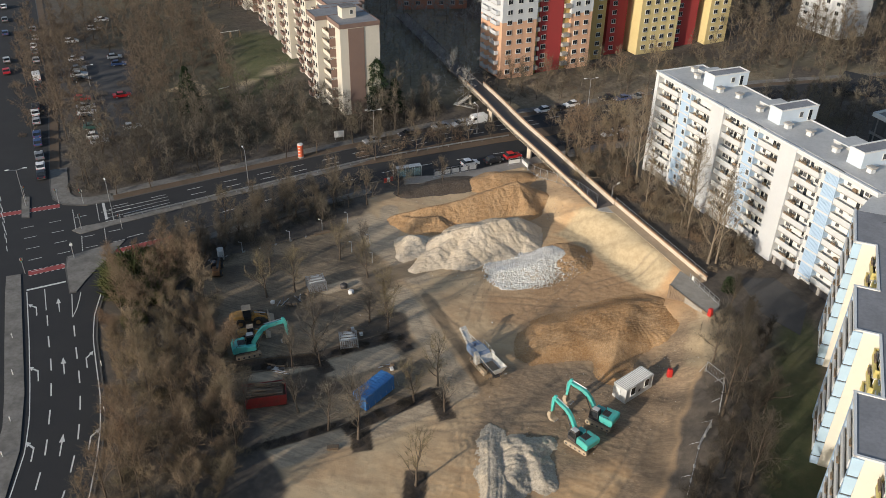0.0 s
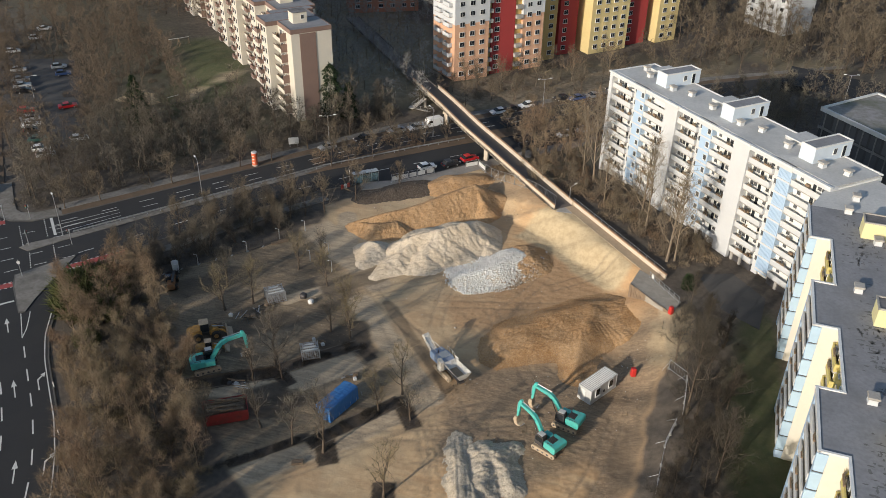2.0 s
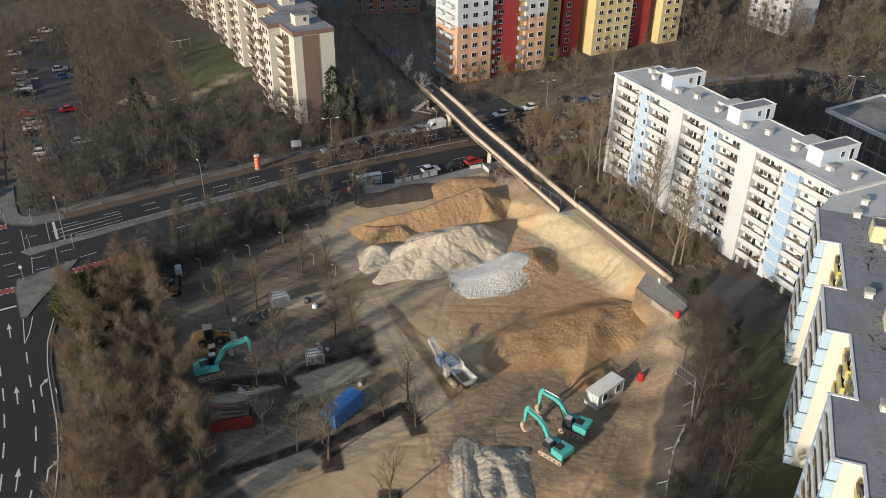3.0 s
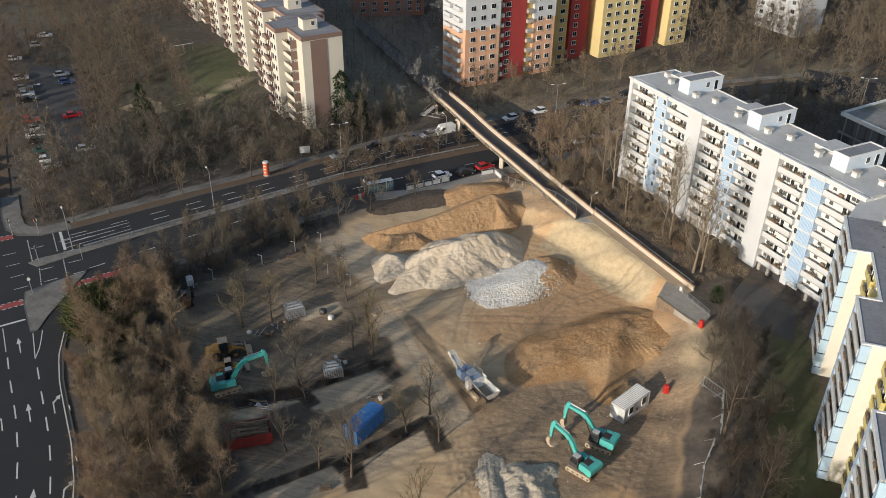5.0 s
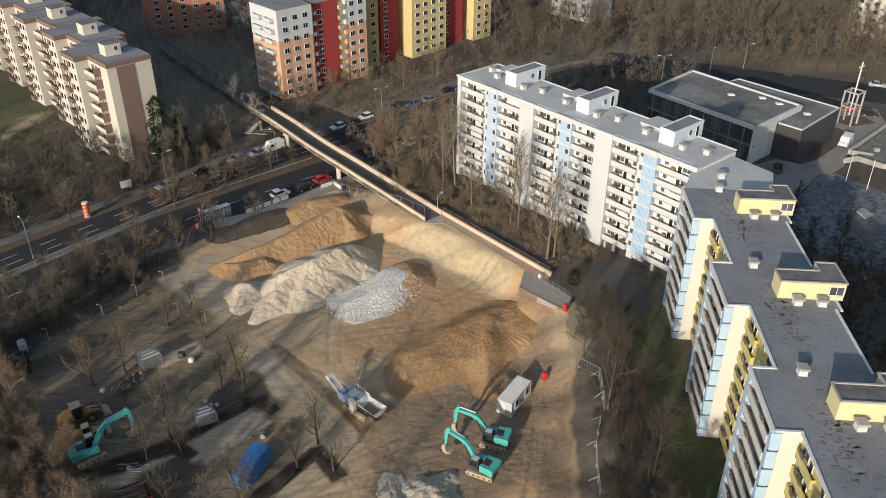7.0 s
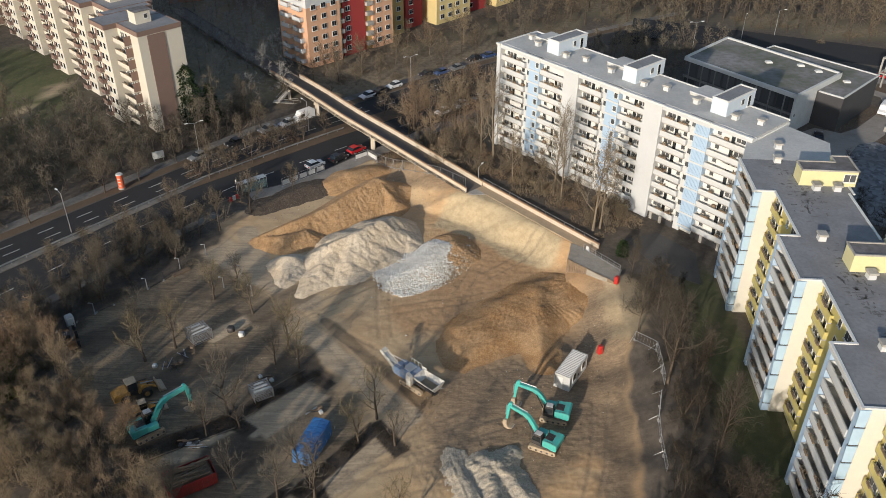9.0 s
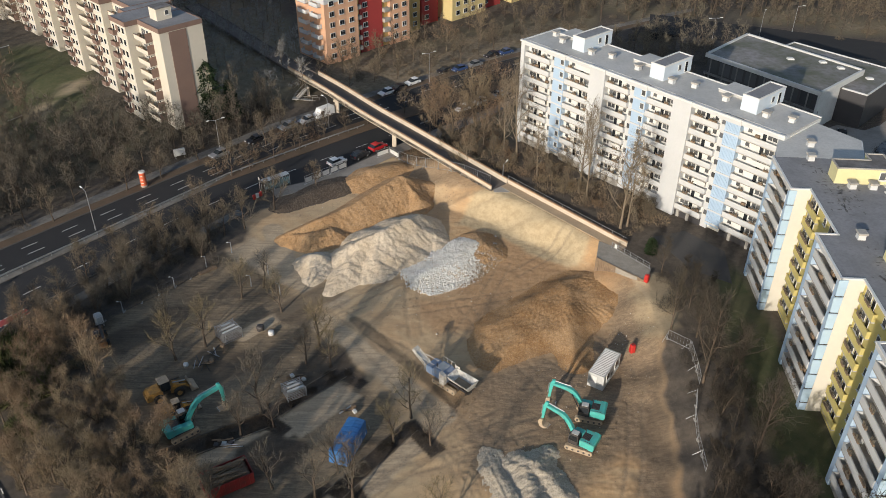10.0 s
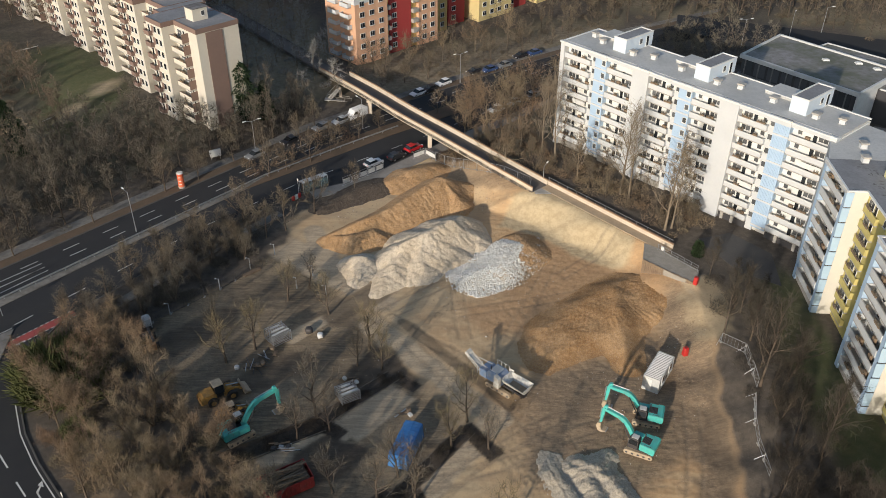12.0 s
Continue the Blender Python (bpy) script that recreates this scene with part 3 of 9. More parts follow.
    trod = np.maximum(trod, 0.8 * smooth(-0.8, 1.0, inside([(-35.0, 147.5), (-27.5, 157.5), (-9.0, 139.6), (-11.8, 138.4), (-15.4, 137.6), (-19.0, 142.5), (-26.0, 148.0)], x, y) + 0.8 * ragged(x, y, 1.6, 5.0)))
    used = me.color_attributes.new("wear", "FLOAT_COLOR", "POINT")
    used.data.foreach_set("color", np.stack([trod, lawn_n_haze, 0.85 * smooth(-1.6, 1.6, inside(BROWN_FLOOR, x, y) + 1.3 * ragged(x, y, 2.6, 11.0)), trod * 0 + 1], -1).astype(np.float32).ravel())
    me.materials.append(ground_material())
    return tagged(new("ground", me), "sandy building site between leaf-covered woodland floor and lawns", "ground", kind="structure")


def ground_material():
    m, nt, b = blank("ground_soils", 0.97)
    soil = nt.nodes.new("ShaderNodeVertexColor")
    soil.layer_name = "soil"
    bank = nt.nodes.new("ShaderNodeVertexColor")
    bank.layer_name = "bank"
    cut, cut2 = nt.nodes.new("ShaderNodeSeparateColor"), nt.nodes.new("ShaderNodeSeparateColor")
    nt.links.new(soil.outputs[0], cut.inputs[0]), nt.links.new(bank.outputs[0], cut2.inputs[0])
    big, med, fin, tiny = noise_node(nt, 0.13, 6, 0.6), noise_node(nt, 0.8, 8, 0.72), noise_node(nt, 3.2, 6, 0.75), noise_node(nt, 9.0, 2)
    ruts_a = noise_node(nt, 1.0, 6, 0.65, stretch=(-50, 0.16, 1.3))
    ruts_b = noise_node(nt, 1.0, 6, 0.65, stretch=(38, 0.16, 1.5))
    scrape_a = noise_node(nt, 1.0, 5, 0.6, stretch=(-48, 0.5, 2.3))
    scrape_b = noise_node(nt, 1.0, 5, 0.6, stretch=(34, 0.45, 2.0))
    # woodland floor
    leaf = mixed(nt, ranged(nt, med, 0.4, 0.65), (0.072, 0.059, 0.047), (0.132, 0.107, 0.082))
    leaf = mixed(nt, ranged(nt, fin, 0.5, 0.68, 0, 0.7), leaf, (0.032, 0.025, 0.019))
    lawn = mixed(nt, ranged(nt, med, 0.35, 0.7), (0.05, 0.066, 0.022), (0.095, 0.09, 0.04))
    lawn = mixed(nt, ranged(nt, big, 0.45, 0.65, 0, 0.35), lawn, (0.14, 0.12, 0.07))
    # worn parking area, driven over
    worn = mixed(nt, ranged(nt, big, 0.4, 0.6), (0.27, 0.202, 0.128), (0.145, 0.108, 0.07))
    worn = mixed(nt, ranged(nt, ruts_b, 0.5, 0.6, 0, 0.6), worn, (0.34, 0.255, 0.158))
    worn = mixed(nt, ranged(nt, ruts_b, 0.44, 0.36, 0, 0.6), worn, (0.085, 0.066, 0.047))
    worn = mixed(nt, ranged(nt, scrape_b, 0.54, 0.66, 0, 0.15), worn, (0.355, 0.27, 0.17))
    worn = mixed(nt, ranged(nt, med, 0.5, 0.66, 0, 0.55), worn, (0.118, 0.088, 0.06))
    worn = mixed(nt, ranged(nt, fin, 0.5, 0.66, 0, 0.55), worn, (0.085, 0.063, 0.043))
    # sand of the site, greyer to the west
    drift = noise_node(nt, 1.0, 5, 0.55, stretch=(32, 0.10, 0.42))
    sand = mixed(nt, cut2.outputs["Green"], (0.50, 0.372, 0.225), (0.56, 0.355, 0.18))
    sand = mixed(nt, ranged(nt, big, 0.44, 0.62, 0, 0.55), sand, (0.46, 0.285, 0.145))
    sand = mixed(nt, ranged(nt, drift, 0.5, 0.64, 0, 0.55), sand, (0.60, 0.43, 0.255))
    sand = mixed(nt, ranged(nt, drift, 0.46, 0.34, 0, 0.4), sand, (0.37, 0.255, 0.155))
    sand = mixed(nt, ranged(nt, scrape_b, 0.58, 0.68, 0, 0.22), sand, (0.30, 0.21, 0.13))
    sand = mixed(nt, ranged(nt, med, 0.58, 0.72, 0, 0.35), sand, (0.31, 0.215, 0.13))
    sand = mixed(nt, ranged(nt, fin, 0.54, 0.68, 0, 0.25), sand, (0.23, 0.165, 0.105))
    pale = mixed(nt, ranged(nt, med, 0.42, 0.62), (0.53, 0.415, 0.255), (0.42, 0.32, 0.19))
    pale = mixed(nt, ranged(nt, fin, 0.54, 0.68, 0, 0.5), pale, (0.40, 0.29, 0.165))
    churned = mixed(nt, ranged(nt, scrape_a, 0.42, 0.6), (0.24, 0.168, 0.105), (0.335, 0.238, 0.145))
    churned = mixed(nt, ranged(nt, fin, 0.5, 0.62, 0, 0.6), churned, (0.17, 0.122, 0.08))
    wear = nt.nodes.new("ShaderNodeVertexColor")
    wear.layer_name = "wear"
    cut3 = nt.nodes.new("ShaderNodeSeparateColor")
    nt.links.new(wear.outputs[0], cut3.inputs[0])
    # Bed soil; alpha also lays this dark colour where shadows are painted.
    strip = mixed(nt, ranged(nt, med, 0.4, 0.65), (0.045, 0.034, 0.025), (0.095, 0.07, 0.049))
    col = mixed(nt, cut.outputs["Blue"], leaf, lawn)
    # Dry grass colour, also laid as haze on the wood floor behind the footbridge.
    dry = mixed(nt, ranged(nt, med, 0.4, 0.65), (0.27, 0.215, 0.145), (0.14, 0.112, 0.07))
    col = mixed(nt, cut3.outputs["Green"], col, dry)
    col = mixed(nt, cut.outputs["Green"], col, worn)
    col = mixed(nt, cut.outputs["Red"], col, sand)
    dug = mixed(nt, ranged(nt, med, 0.42, 0.64), (0.45, 0.275, 0.142), (0.37, 0.225, 0.115))
    dug = mixed(nt, ranged(nt, fin, 0.52, 0.66, 0, 0.45), dug, (0.26, 0.165, 0.09))
    col = mixed(nt, cut3.outputs["Blue"], col, dug)
    col = mixed(nt, cut3.outputs["Red"], col, churned)
    lane = mixed(nt, ranged(nt, ruts_a, 0.42, 0.6), (0.50, 0.39, 0.262), (0.37, 0.288, 0.195))
    lane = mixed(nt, ranged(nt, fin, 0.5, 0.66, 0, 0.5), lane, (0.17, 0.148, 0.12))
    col = mixed(nt, bank.outputs["Alpha"], col, lane)
    col = mixed(nt, cut2.outputs["Red"], col, pale)
    rut = nt.nodes.new("ShaderNodeMath")
    rut.operation = "MULTIPLY"
    nt.links.new(cut2.outputs["Blue"], rut.inputs[0]), nt.links.new(ranged(nt, fin, 0.3, 0.6, 0.15, 0.5), rut.inputs[1])
    col = mixed(nt, rut.outputs[0], col, (0.15, 0.118, 0.085))
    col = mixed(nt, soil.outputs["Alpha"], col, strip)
    col = mixed(nt, ranged(nt, tiny, 0.62, 0.72, 0, 0.25), col, (0.4, 0.36, 0.3))
    nt.links.new(col, b.inputs["Base Color"])
    add = nt.nodes.new("ShaderNodeMath")
    nt.links.new(ranged(nt, scrape_a, 0.0, 1.0, 0.0, 0.22), add.inputs[0]), nt.links.new(fin, add.inputs[1])
    more = nt.nodes.new("ShaderNodeMath")
    nt.links.new(add.outputs[0], more.inputs[0]), nt.links.new(ranged(nt, scrape_b, 0.0, 1.0, 0.0, 0.22), more.inputs[1])
    bumped(nt, b, more.outputs[0], 0.45, 0.09)
    return m


build_ground()


EDGING = mat("worn_edging", (0.17, 0.145, 0.115), 0.95, dirt=(0.09, 0.075, 0.06), amount=0.7)


def bed_kerbs(p, q, half):
    """Low concrete edging stones round a planting bed."""
    d = Vector(q) - Vector(p)
    M = axes(p, tuple(d), 0.0)
    L = d.length
    root = empty("bed_edging", M, "low worn concrete edging of a planting bed", "edging", "planting bed edgings")
    for side in (-1, 1):
        n = max(2, int(L / 2.0))
        for k in range(n):
            Shape().box((-0.4 + (L + 0.8) * (k + 0.5) / n, side * half, 0.0), ((L + 0.8) / n - 0.03, 0.1, 0.13)).ob("edging_stone", EDGING, root)


for bed_row in PLANT_STRIPS[0:6:2]:
    bed_kerbs(*bed_row)

# ---- roads ----
NEAR_KERB = [(-85.0, 86.5), (-87.3, 93.5), (-87.4, 98.8), (-86.0, 104.0), (-82.5, 109.5), (-75.5, 119.0), (-67.0, 130.0), (-60.0, 138.5), (-53.0, 144.5), (-46.0, 148.0),
             (-39.2, 153.4), (-31.7, 161.2), (-20.0, 172.5), (0.0, 190.0), (30.0, 213.0), (120.0, 268.0)]
FAR_KERB = [(112.0, 283.0), (22.0, 231.0), (-10.0, 208.0), (-30.0, 191.5), (-53.7, 171.2), (-83.6, 137.8), (-104.0, 114.6), (-108.0, 111.0), (-112.4, 109.8), (-116.0, 111.0), (-119.2, 114.0)]
SIDE_RIGHT = [(-125.8, 121.5), (-150.5, 150.5), (-195.0, 199.5), (-300.0, 312.0)]
SIDE_LEFT = [(-312.0, 300.0), (-206.0, 187.0), (-176.0, 156.0), (-166.0, 144.0), (-166.0, 128.0)]
ROAD = [(-30.0, 5.0), (-46.0, 28.0), (-52.5, 39.5), (-58.0, 49.1), (-61.0, 54.3), (-64.4, 59.6), (-68.8, 65.3), (-74.3, 71.4), (-78.2, 75.8), (-82.0, 80.9)]
WEST_EDGE = [(-190.0, 95.0), (-150.0, 62.0), (-113.0, 71.0), (-96.0, 53.0), (-84.0, 38.0), (-66.0, 5.0)]
Shape().slab(ROAD + NEAR_KERB + FAR_KERB + SIDE_RIGHT + SIDE_LEFT + WEST_EDGE, -0.3, 0.04).ob("road", ASPHALT)
tagged(bpy.data.objects["road"], "dark asphalt boulevard and junction with several lanes", "road", kind="structure")


def offset_line(line, d):
    """A polyline moved d metres to its left."""
    out = []
    for k, p in enumerate(line):
        a, b = Vector(line[max(k - 1, 0)]), Vector(line[min(k + 1, len(line) - 1)])
        n = (b - a).normalized()
        out.append((p[0] - n.y * d, p[1] + n.x * d))
    return out


def strip_along(name, line, d0, d1, z0, z1, material, label, category="kerb"):
    ring = offset_line(line, d0) + offset_line(line, d1)[::-1]
    return tagged(Shape().slab(ring, z0, z1).ob(name, material), label, category, kind="structure")


KERB_EAST = ROAD + NEAR_KERB
strip_along("kerb", KERB_EAST, 0.0, -0.22, -0.3, 0.16, KERB, "pale granite kerb along the road edge")
strip_along("kerb", FAR_KERB + SIDE_RIGHT, 0.0, -0.22, -0.3, 0.16, KERB, "pale granite kerb along the road edge")
strip_along("kerb", SIDE_LEFT, 0.0, -0.22, -0.3, 0.16, KERB, "pale granite kerb along the road edge")
strip_along("pavement", FAR_KERB[:7], -2.5, -4.9, -0.3, 0.13, PAVING, "worn grey footway beside the boulevard", "pavement")
strip_along("pavement", FAR_KERB[6:] + SIDE_RIGHT[:1], -0.23, -3.6, -0.3, 0.13, PAVING, "worn grey footway at the junction corner", "pavement")
strip_along("verge", SIDE_RIGHT, -0.23, -2.2, -0.3, 0.12, DRY_GRASS, "dry brown verge beside the parked cars", "verge")
PARKING = [(-180, 189), (-160, 196), (-149, 185), (-124, 150), (-121, 142), (-131, 137.5), (-157, 163)]
tagged(Shape().slab(PARKING, -0.3, 0.035).ob("car_park", ASPHALT_OLD), "worn grey asphalt of an open car park", "car park", kind="structure")
tagged(Shape().slab([(-163.5, 158.5), (-160.5, 155.5), (-150.0, 161.5), (-152.0, 165.5)], -0.3, 0.03).ob("car_park", ASPHALT_OLD), "worn grey asphalt drive into the car park", "car park", kind="structure")
strip_along("verge", FAR_KERB[:7], -0.23, -2.49, -0.3, 0.12, DRY_GRASS, "dry brown grass verge along the kerb", "verge")
strip_along("pavement", NEAR_KERB[8:], -0.23, -3.4, -0.3, 0.13, FOOTWAY, "worn grey footway along the site fence", "pavement")
strip_along("pavement", NEAR_KERB[4:8], -2.6, -4.6, -0.3, 0.12, PAVING, "sandy footway under roadside trees", "pavement")


def island(label, poly, top=PAVING):
    ob = Shape().slab(poly, -0.3, 0.155).ob("traffic_island", [KERB])
    inner = []
    c = Vector((sum(p[0] for p in poly) / len(poly), sum(p[1] for p in poly) / len(poly)))
    for p in poly:
        d = Vector(p) - c
        inner.append(tuple(c + d * max(0.0, 1 - 0.28 / d.length)))
    Shape().slab(inner, 0.1, 0.162).ob("surface", [top], ob)
    return tagged(ob, label, "traffic island", kind="structure")


island("paved triangular traffic island at the slip lane", [(-98.6, 94.0), (-96.4, 90.8), (-90.4, 84.6), (-89.5, 85.2), (-90.4, 89.0), (-91.6, 97.6), (-92.3, 102.4), (-93.4, 101.6)])
island("narrow refuge island with a lamp post", [(-122.6, 109.8), (-121.0, 110.3), (-114.9, 103.3), (-116.3, 102.7)])
med = [(-104.0, 102.0), (-101.6, 101.4), (-97.8, 106.6), (-84.4, 122.8), (-62.0, 149.0), (-46.0, 163.5), (-20.0, 185.0), (30.0, 222.0)]
tagged(Shape().slab(med + [(x - 1.35, y + 1.2) for x, y in med[:1:-1]] + [(-103.2, 103.8)], -0.3, 0.15).ob("median_strip", PAVING), "narrow median with a guard rail between carriageways", "median", kind="structure")
VERGE = [(-66.0, 144.6), (-58.0, 151.6), (-47.0, 161.2), (-38.0, 169.2), (-20.0, 183.4), (10.0, 206.0), (8.6, 208.4), (-22.0, 187.6), (-40.6, 173.2), (-49.8, 164.8), (-60.0, 154.2)]
tagged(Shape().slab(VERGE, -0.3, 0.165).ob("verge", DRY_GRASS), "dry reddish grass verge between the carriageways", "verge", kind="structure")
lm = [(-102.2, 86.6), (-98.8, 82.9), (-87.0, 70.0), (-79.5, 61.8), (-72.2, 52.7), (-66.0, 42.0), (-50.0, 10.0)]
lm2 = [(-53.0, 9.0), (-69.5, 43.0), (-77.4, 55.3), (-82.2, 60.9), (-89.6, 69.0), (-100.6, 81.2), (-104.0, 85.2)]
tagged(Shape().slab(lm + lm2, -0.3, 0.15).ob("median_strip", PAVING), "wide worn paved median between the carriageways", "median", kind="structure")


def paint(name, pts, width, dash=0.0, gap=0.0, start=0.0, material=LINE_PAINT, label="white lane marking", z=0.046):
    """Painted lines along a polyline, each dash a part of the marking."""
    root = tagged(new(name), label, "road marking", kind="structure")
    path = [Vector((*p, 0)) for p in pts]
    lengths = [(b - a).length for a, b in zip(path, path[1:])]
    total = sum(lengths)

    def along(s):
        for a, b, n in zip(path, path[1:], lengths):
            if s <= n:
                return a + (b - a) * (s / n), (b - a).normalized()
            s -= n
        return path[-1], (path[-1] - path[-2]).normalized()

    s = start
    while s < total:
        e = min(s + dash, total) if dash else total
        marks = [s + (e - s) * k / max(1, int((e - s) / 2)) for k in range(max(1, int((e - s) / 2)) + 1)]
        left, right = [], []
        for q in marks:
            p, d = along(q)
            n = Vector((-d.y, d.x, 0)) * width / 2
            left.append(p + n), right.append(p - n)
        pts2 = [(p.x, p.y, z) for p in left + right]
        k = len(left)
        Shape().add(pts2, [(i, k + i, k + i + 1, i + 1) for i in range(k - 1)]).ob("stripe", material, root)
        s = e + gap if dash else total + 1
    return root


LANE_A = [(-90.4, 79.2), (-85.2, 73.4), (-80.1, 68.0), (-75.0, 61.9), (-68.9, 53.7), (-65.9, 48.6), (-58.0, 33.0)]
LANE_B = [(-84.4, 78.2), (-79.3, 72.5), (-75.9, 68.8), (-72.7, 65.2), (-69.3, 60.9), (-66.3, 56.7), (-63.7, 52.3), (-62.0, 48.9), (-54.0, 32.0)]
paint("lane_marking", [(-95.2, 84.3), (-90.7, 79.4)], 0.14)
paint("lane_marking", LANE_A, 0.2, 3.0, 3.0, 1.2)
paint("lane_marking", LANE_B, 0.2, 3.0, 3.0, 1.0)
paint("edge_line", offset_line(KERB_EAST[1:11], 0.45), 0.16, label="white edge line beside the kerb")
paint("edge_line", [(-97.4, 82.6), (-88.0, 72.4), (-80.4, 63.9), (-75.4, 58.1), (-71.4, 52.7), (-67.6, 45.8), (-55.0, 20.0)], 0.15, label="white edge line beside the median")
paint("stop_line", [(-97.8, 83.0), (-93.4, 87.4)], 0.45, label="white stop line at the junction")
paint("lane_marking", [(-89.9, 84.6), (-85.4, 79.2)], 0.14)
paint("lane_marking", [(-88.9, 85.6), (-86.6, 82.0), (-85.4, 79.2)], 0.14)
for d in (2.9, 5.4):
    paint("lane_marking", [(x + 0.743 * d - 0.9, y - 0.669 * d - 0.3) for x, y in [(-105.5, 113.4), (-83.6, 137.8), (-53.7, 171.2), (-30.0, 191.5), (20.0, 229.0)]], 0.15, 3.0, 4.5, 2.0)
paint("lane_marking", [(x - 0.743 * 3.6, y + 0.669 * 3.6) for x, y in [(-90.0, 101.0), (-82.5, 110.5), (-67.0, 130.0), (-52.0, 146.0), (-31.7, 163.0), (0.0, 191.5)]], 0.15, 3.0, 6.0, 0.0)
paint("stop_line", [(-105.6, 113.2), (-100.6, 107.8)], 0.5, label="white stop line at the junction")
for k in range(3):
    paint("hatching", [(-103.4 + k * 1.2, 110.4 - k * 1.1), (-95.0 + k * 0.9, 119.8 - k * 1.0)], 0.14, label="white hatched lines before the stop line")
for a, b in (((-109.4, 108.8), (-103.4, 102.4)), ((-101.0, 101.0), (-96.8, 96.0)), ((-106.6, 112.4), (-101.6, 106.9)), ((-99.2, 105.2), (-93.8, 99.0))):
    paint("crossing_edge", [a, b], 0.16, 0.5, 0.35, label="dashed edge of a pedestrian crossing")
for k in range(5):
    o = Vector((-113.5 + 3.1 * k, 99.5 - 2.9 * k))
    paint("lane_marking", [tuple(o), tuple(o + Vector((11.5, 11.8)))], 0.13, 2.2, 2.6)
for k in range(3):
    o = Vector((-110.0 - 2.2 * k, 92.0 + 2.3 * k))
    paint("lane_marking", [tuple(o), tuple(o + Vector((-13, 12.5)))], 0.13, 2.0, 3.0)
for a, b in (((-101.2, 87.3), (-97.0, 91.5)), ((-91.6, 98.4), (-84.6, 106.4)), ((-124.0, 99.6), (-112.9, 109.3))):
    paint("cycle_crossing", [a, b], 1.5, label="red cycle lane across the junction", material=CYCLE_RED, z=0.045)
    n = (Vector(b) - Vector(a)).normalized()
    for s in (-0.85, 0.85):
        paint("crossing_edge", [(a[0] - n.y * s, a[1] + n.x * s), (b[0] - n.y * s, b[1] + n.x * s)], 0.16, 0.5, 0.4, label="dashed white edge of a cycle lane", z=0.05)


def arrow(kind, x, y, heading):
    """A painted lane arrow that points along its heading in degrees."""
    s = Shape()
    s.add([(-0.09, 0, 0), (0.09, 0, 0), (0.09, 2.6, 0), (-0.09, 2.6, 0)], [(0, 1, 2, 3)])
    if kind == "straight":
        s.add([(-0.38, 2.6, 0), (0.38, 2.6, 0), (0, 4.2, 0)], [(0, 1, 2)])
    else:
        k = -1 if kind == "left" else 1
        s.add([(-0.09 * k, 2.6, 0), (0.09 * k, 2.3, 0), (0.7 * k, 3.1, 0), (0.6 * k, 3.3, 0)], [(0, 1, 2, 3)] if k > 0 else [(3, 2, 1, 0)])
        s.add([(0.45 * k, 3.6, 0), (0.9 * k, 2.8, 0), (1.15 * k, 3.9, 0)], [(0, 1, 2)] if k > 0 else [(2, 1, 0)])
    ob = s.ob("lane_arrow", LINE_PAINT)
    ob.matrix_world = pose(x, y, 0.047, 0, 0, heading)
    return tagged(ob, f"white {'straight-ahead' if kind == 'straight' else kind + '-turn'} arrow painted on asphalt", "road marking", kind="structure")


for kind, x, y, h in (("left", -91.1, 77.7, 43), ("left", -79.6, 64.7, 42), ("left", -69.4, 51.5, 33), ("straight", -88.4, 79.8, 43), ("straight", -77.1, 67.2, 42),
                      ("straight", -66.6, 53.5, 33), ("right", -74.9, 69.5, 42), ("right", -63.8, 55.7, 32)):
    arrow(kind, x, y, h)

# paths and yards on the raised ground
for label, poly, z in (("dark asphalt street behind the apartment house", [(38, 226), (70, 213), (112, 197), (140, 190), (142, 204), (112, 212), (72, 229), (42, 241)], 0.0),):
    tagged(Shape().slab(poly, -1.0, 3.79).ob("road", ASPHALT), label, "road", kind="structure")
def cobble_mat():
    """Small dark setts laid in rows, each a little different."""
    m, nt, b = blank("stone_setts", 0.85)
    v = nt.nodes.new("ShaderNodeTexVoronoi")
    v.inputs["Scale"].default_value = 1.3
    nt.links.new(nt.nodes.new("ShaderNodeNewGeometry").outputs["Position"], v.inputs["Vector"])
    grey = nt.nodes.new("ShaderNodeRGBToBW")
    nt.links.new(v.outputs["Color"], grey.inputs[0])
    col = mixed(nt, ranged(nt, grey.outputs[0], 0.2, 0.8), (0.085, 0.09, 0.10), (0.21, 0.215, 0.225))
    col = mixed(nt, ranged(nt, noise_node(nt, 0.2, 4), 0.42, 0.65, 0, 0.6), col, (0.10, 0.095, 0.09))
    nt.links.new(col, b.inputs["Base Color"])
    bumped(nt, b, v.outputs["Distance"], 0.4, 0.05)
    return m


SETTS = cobble_mat()
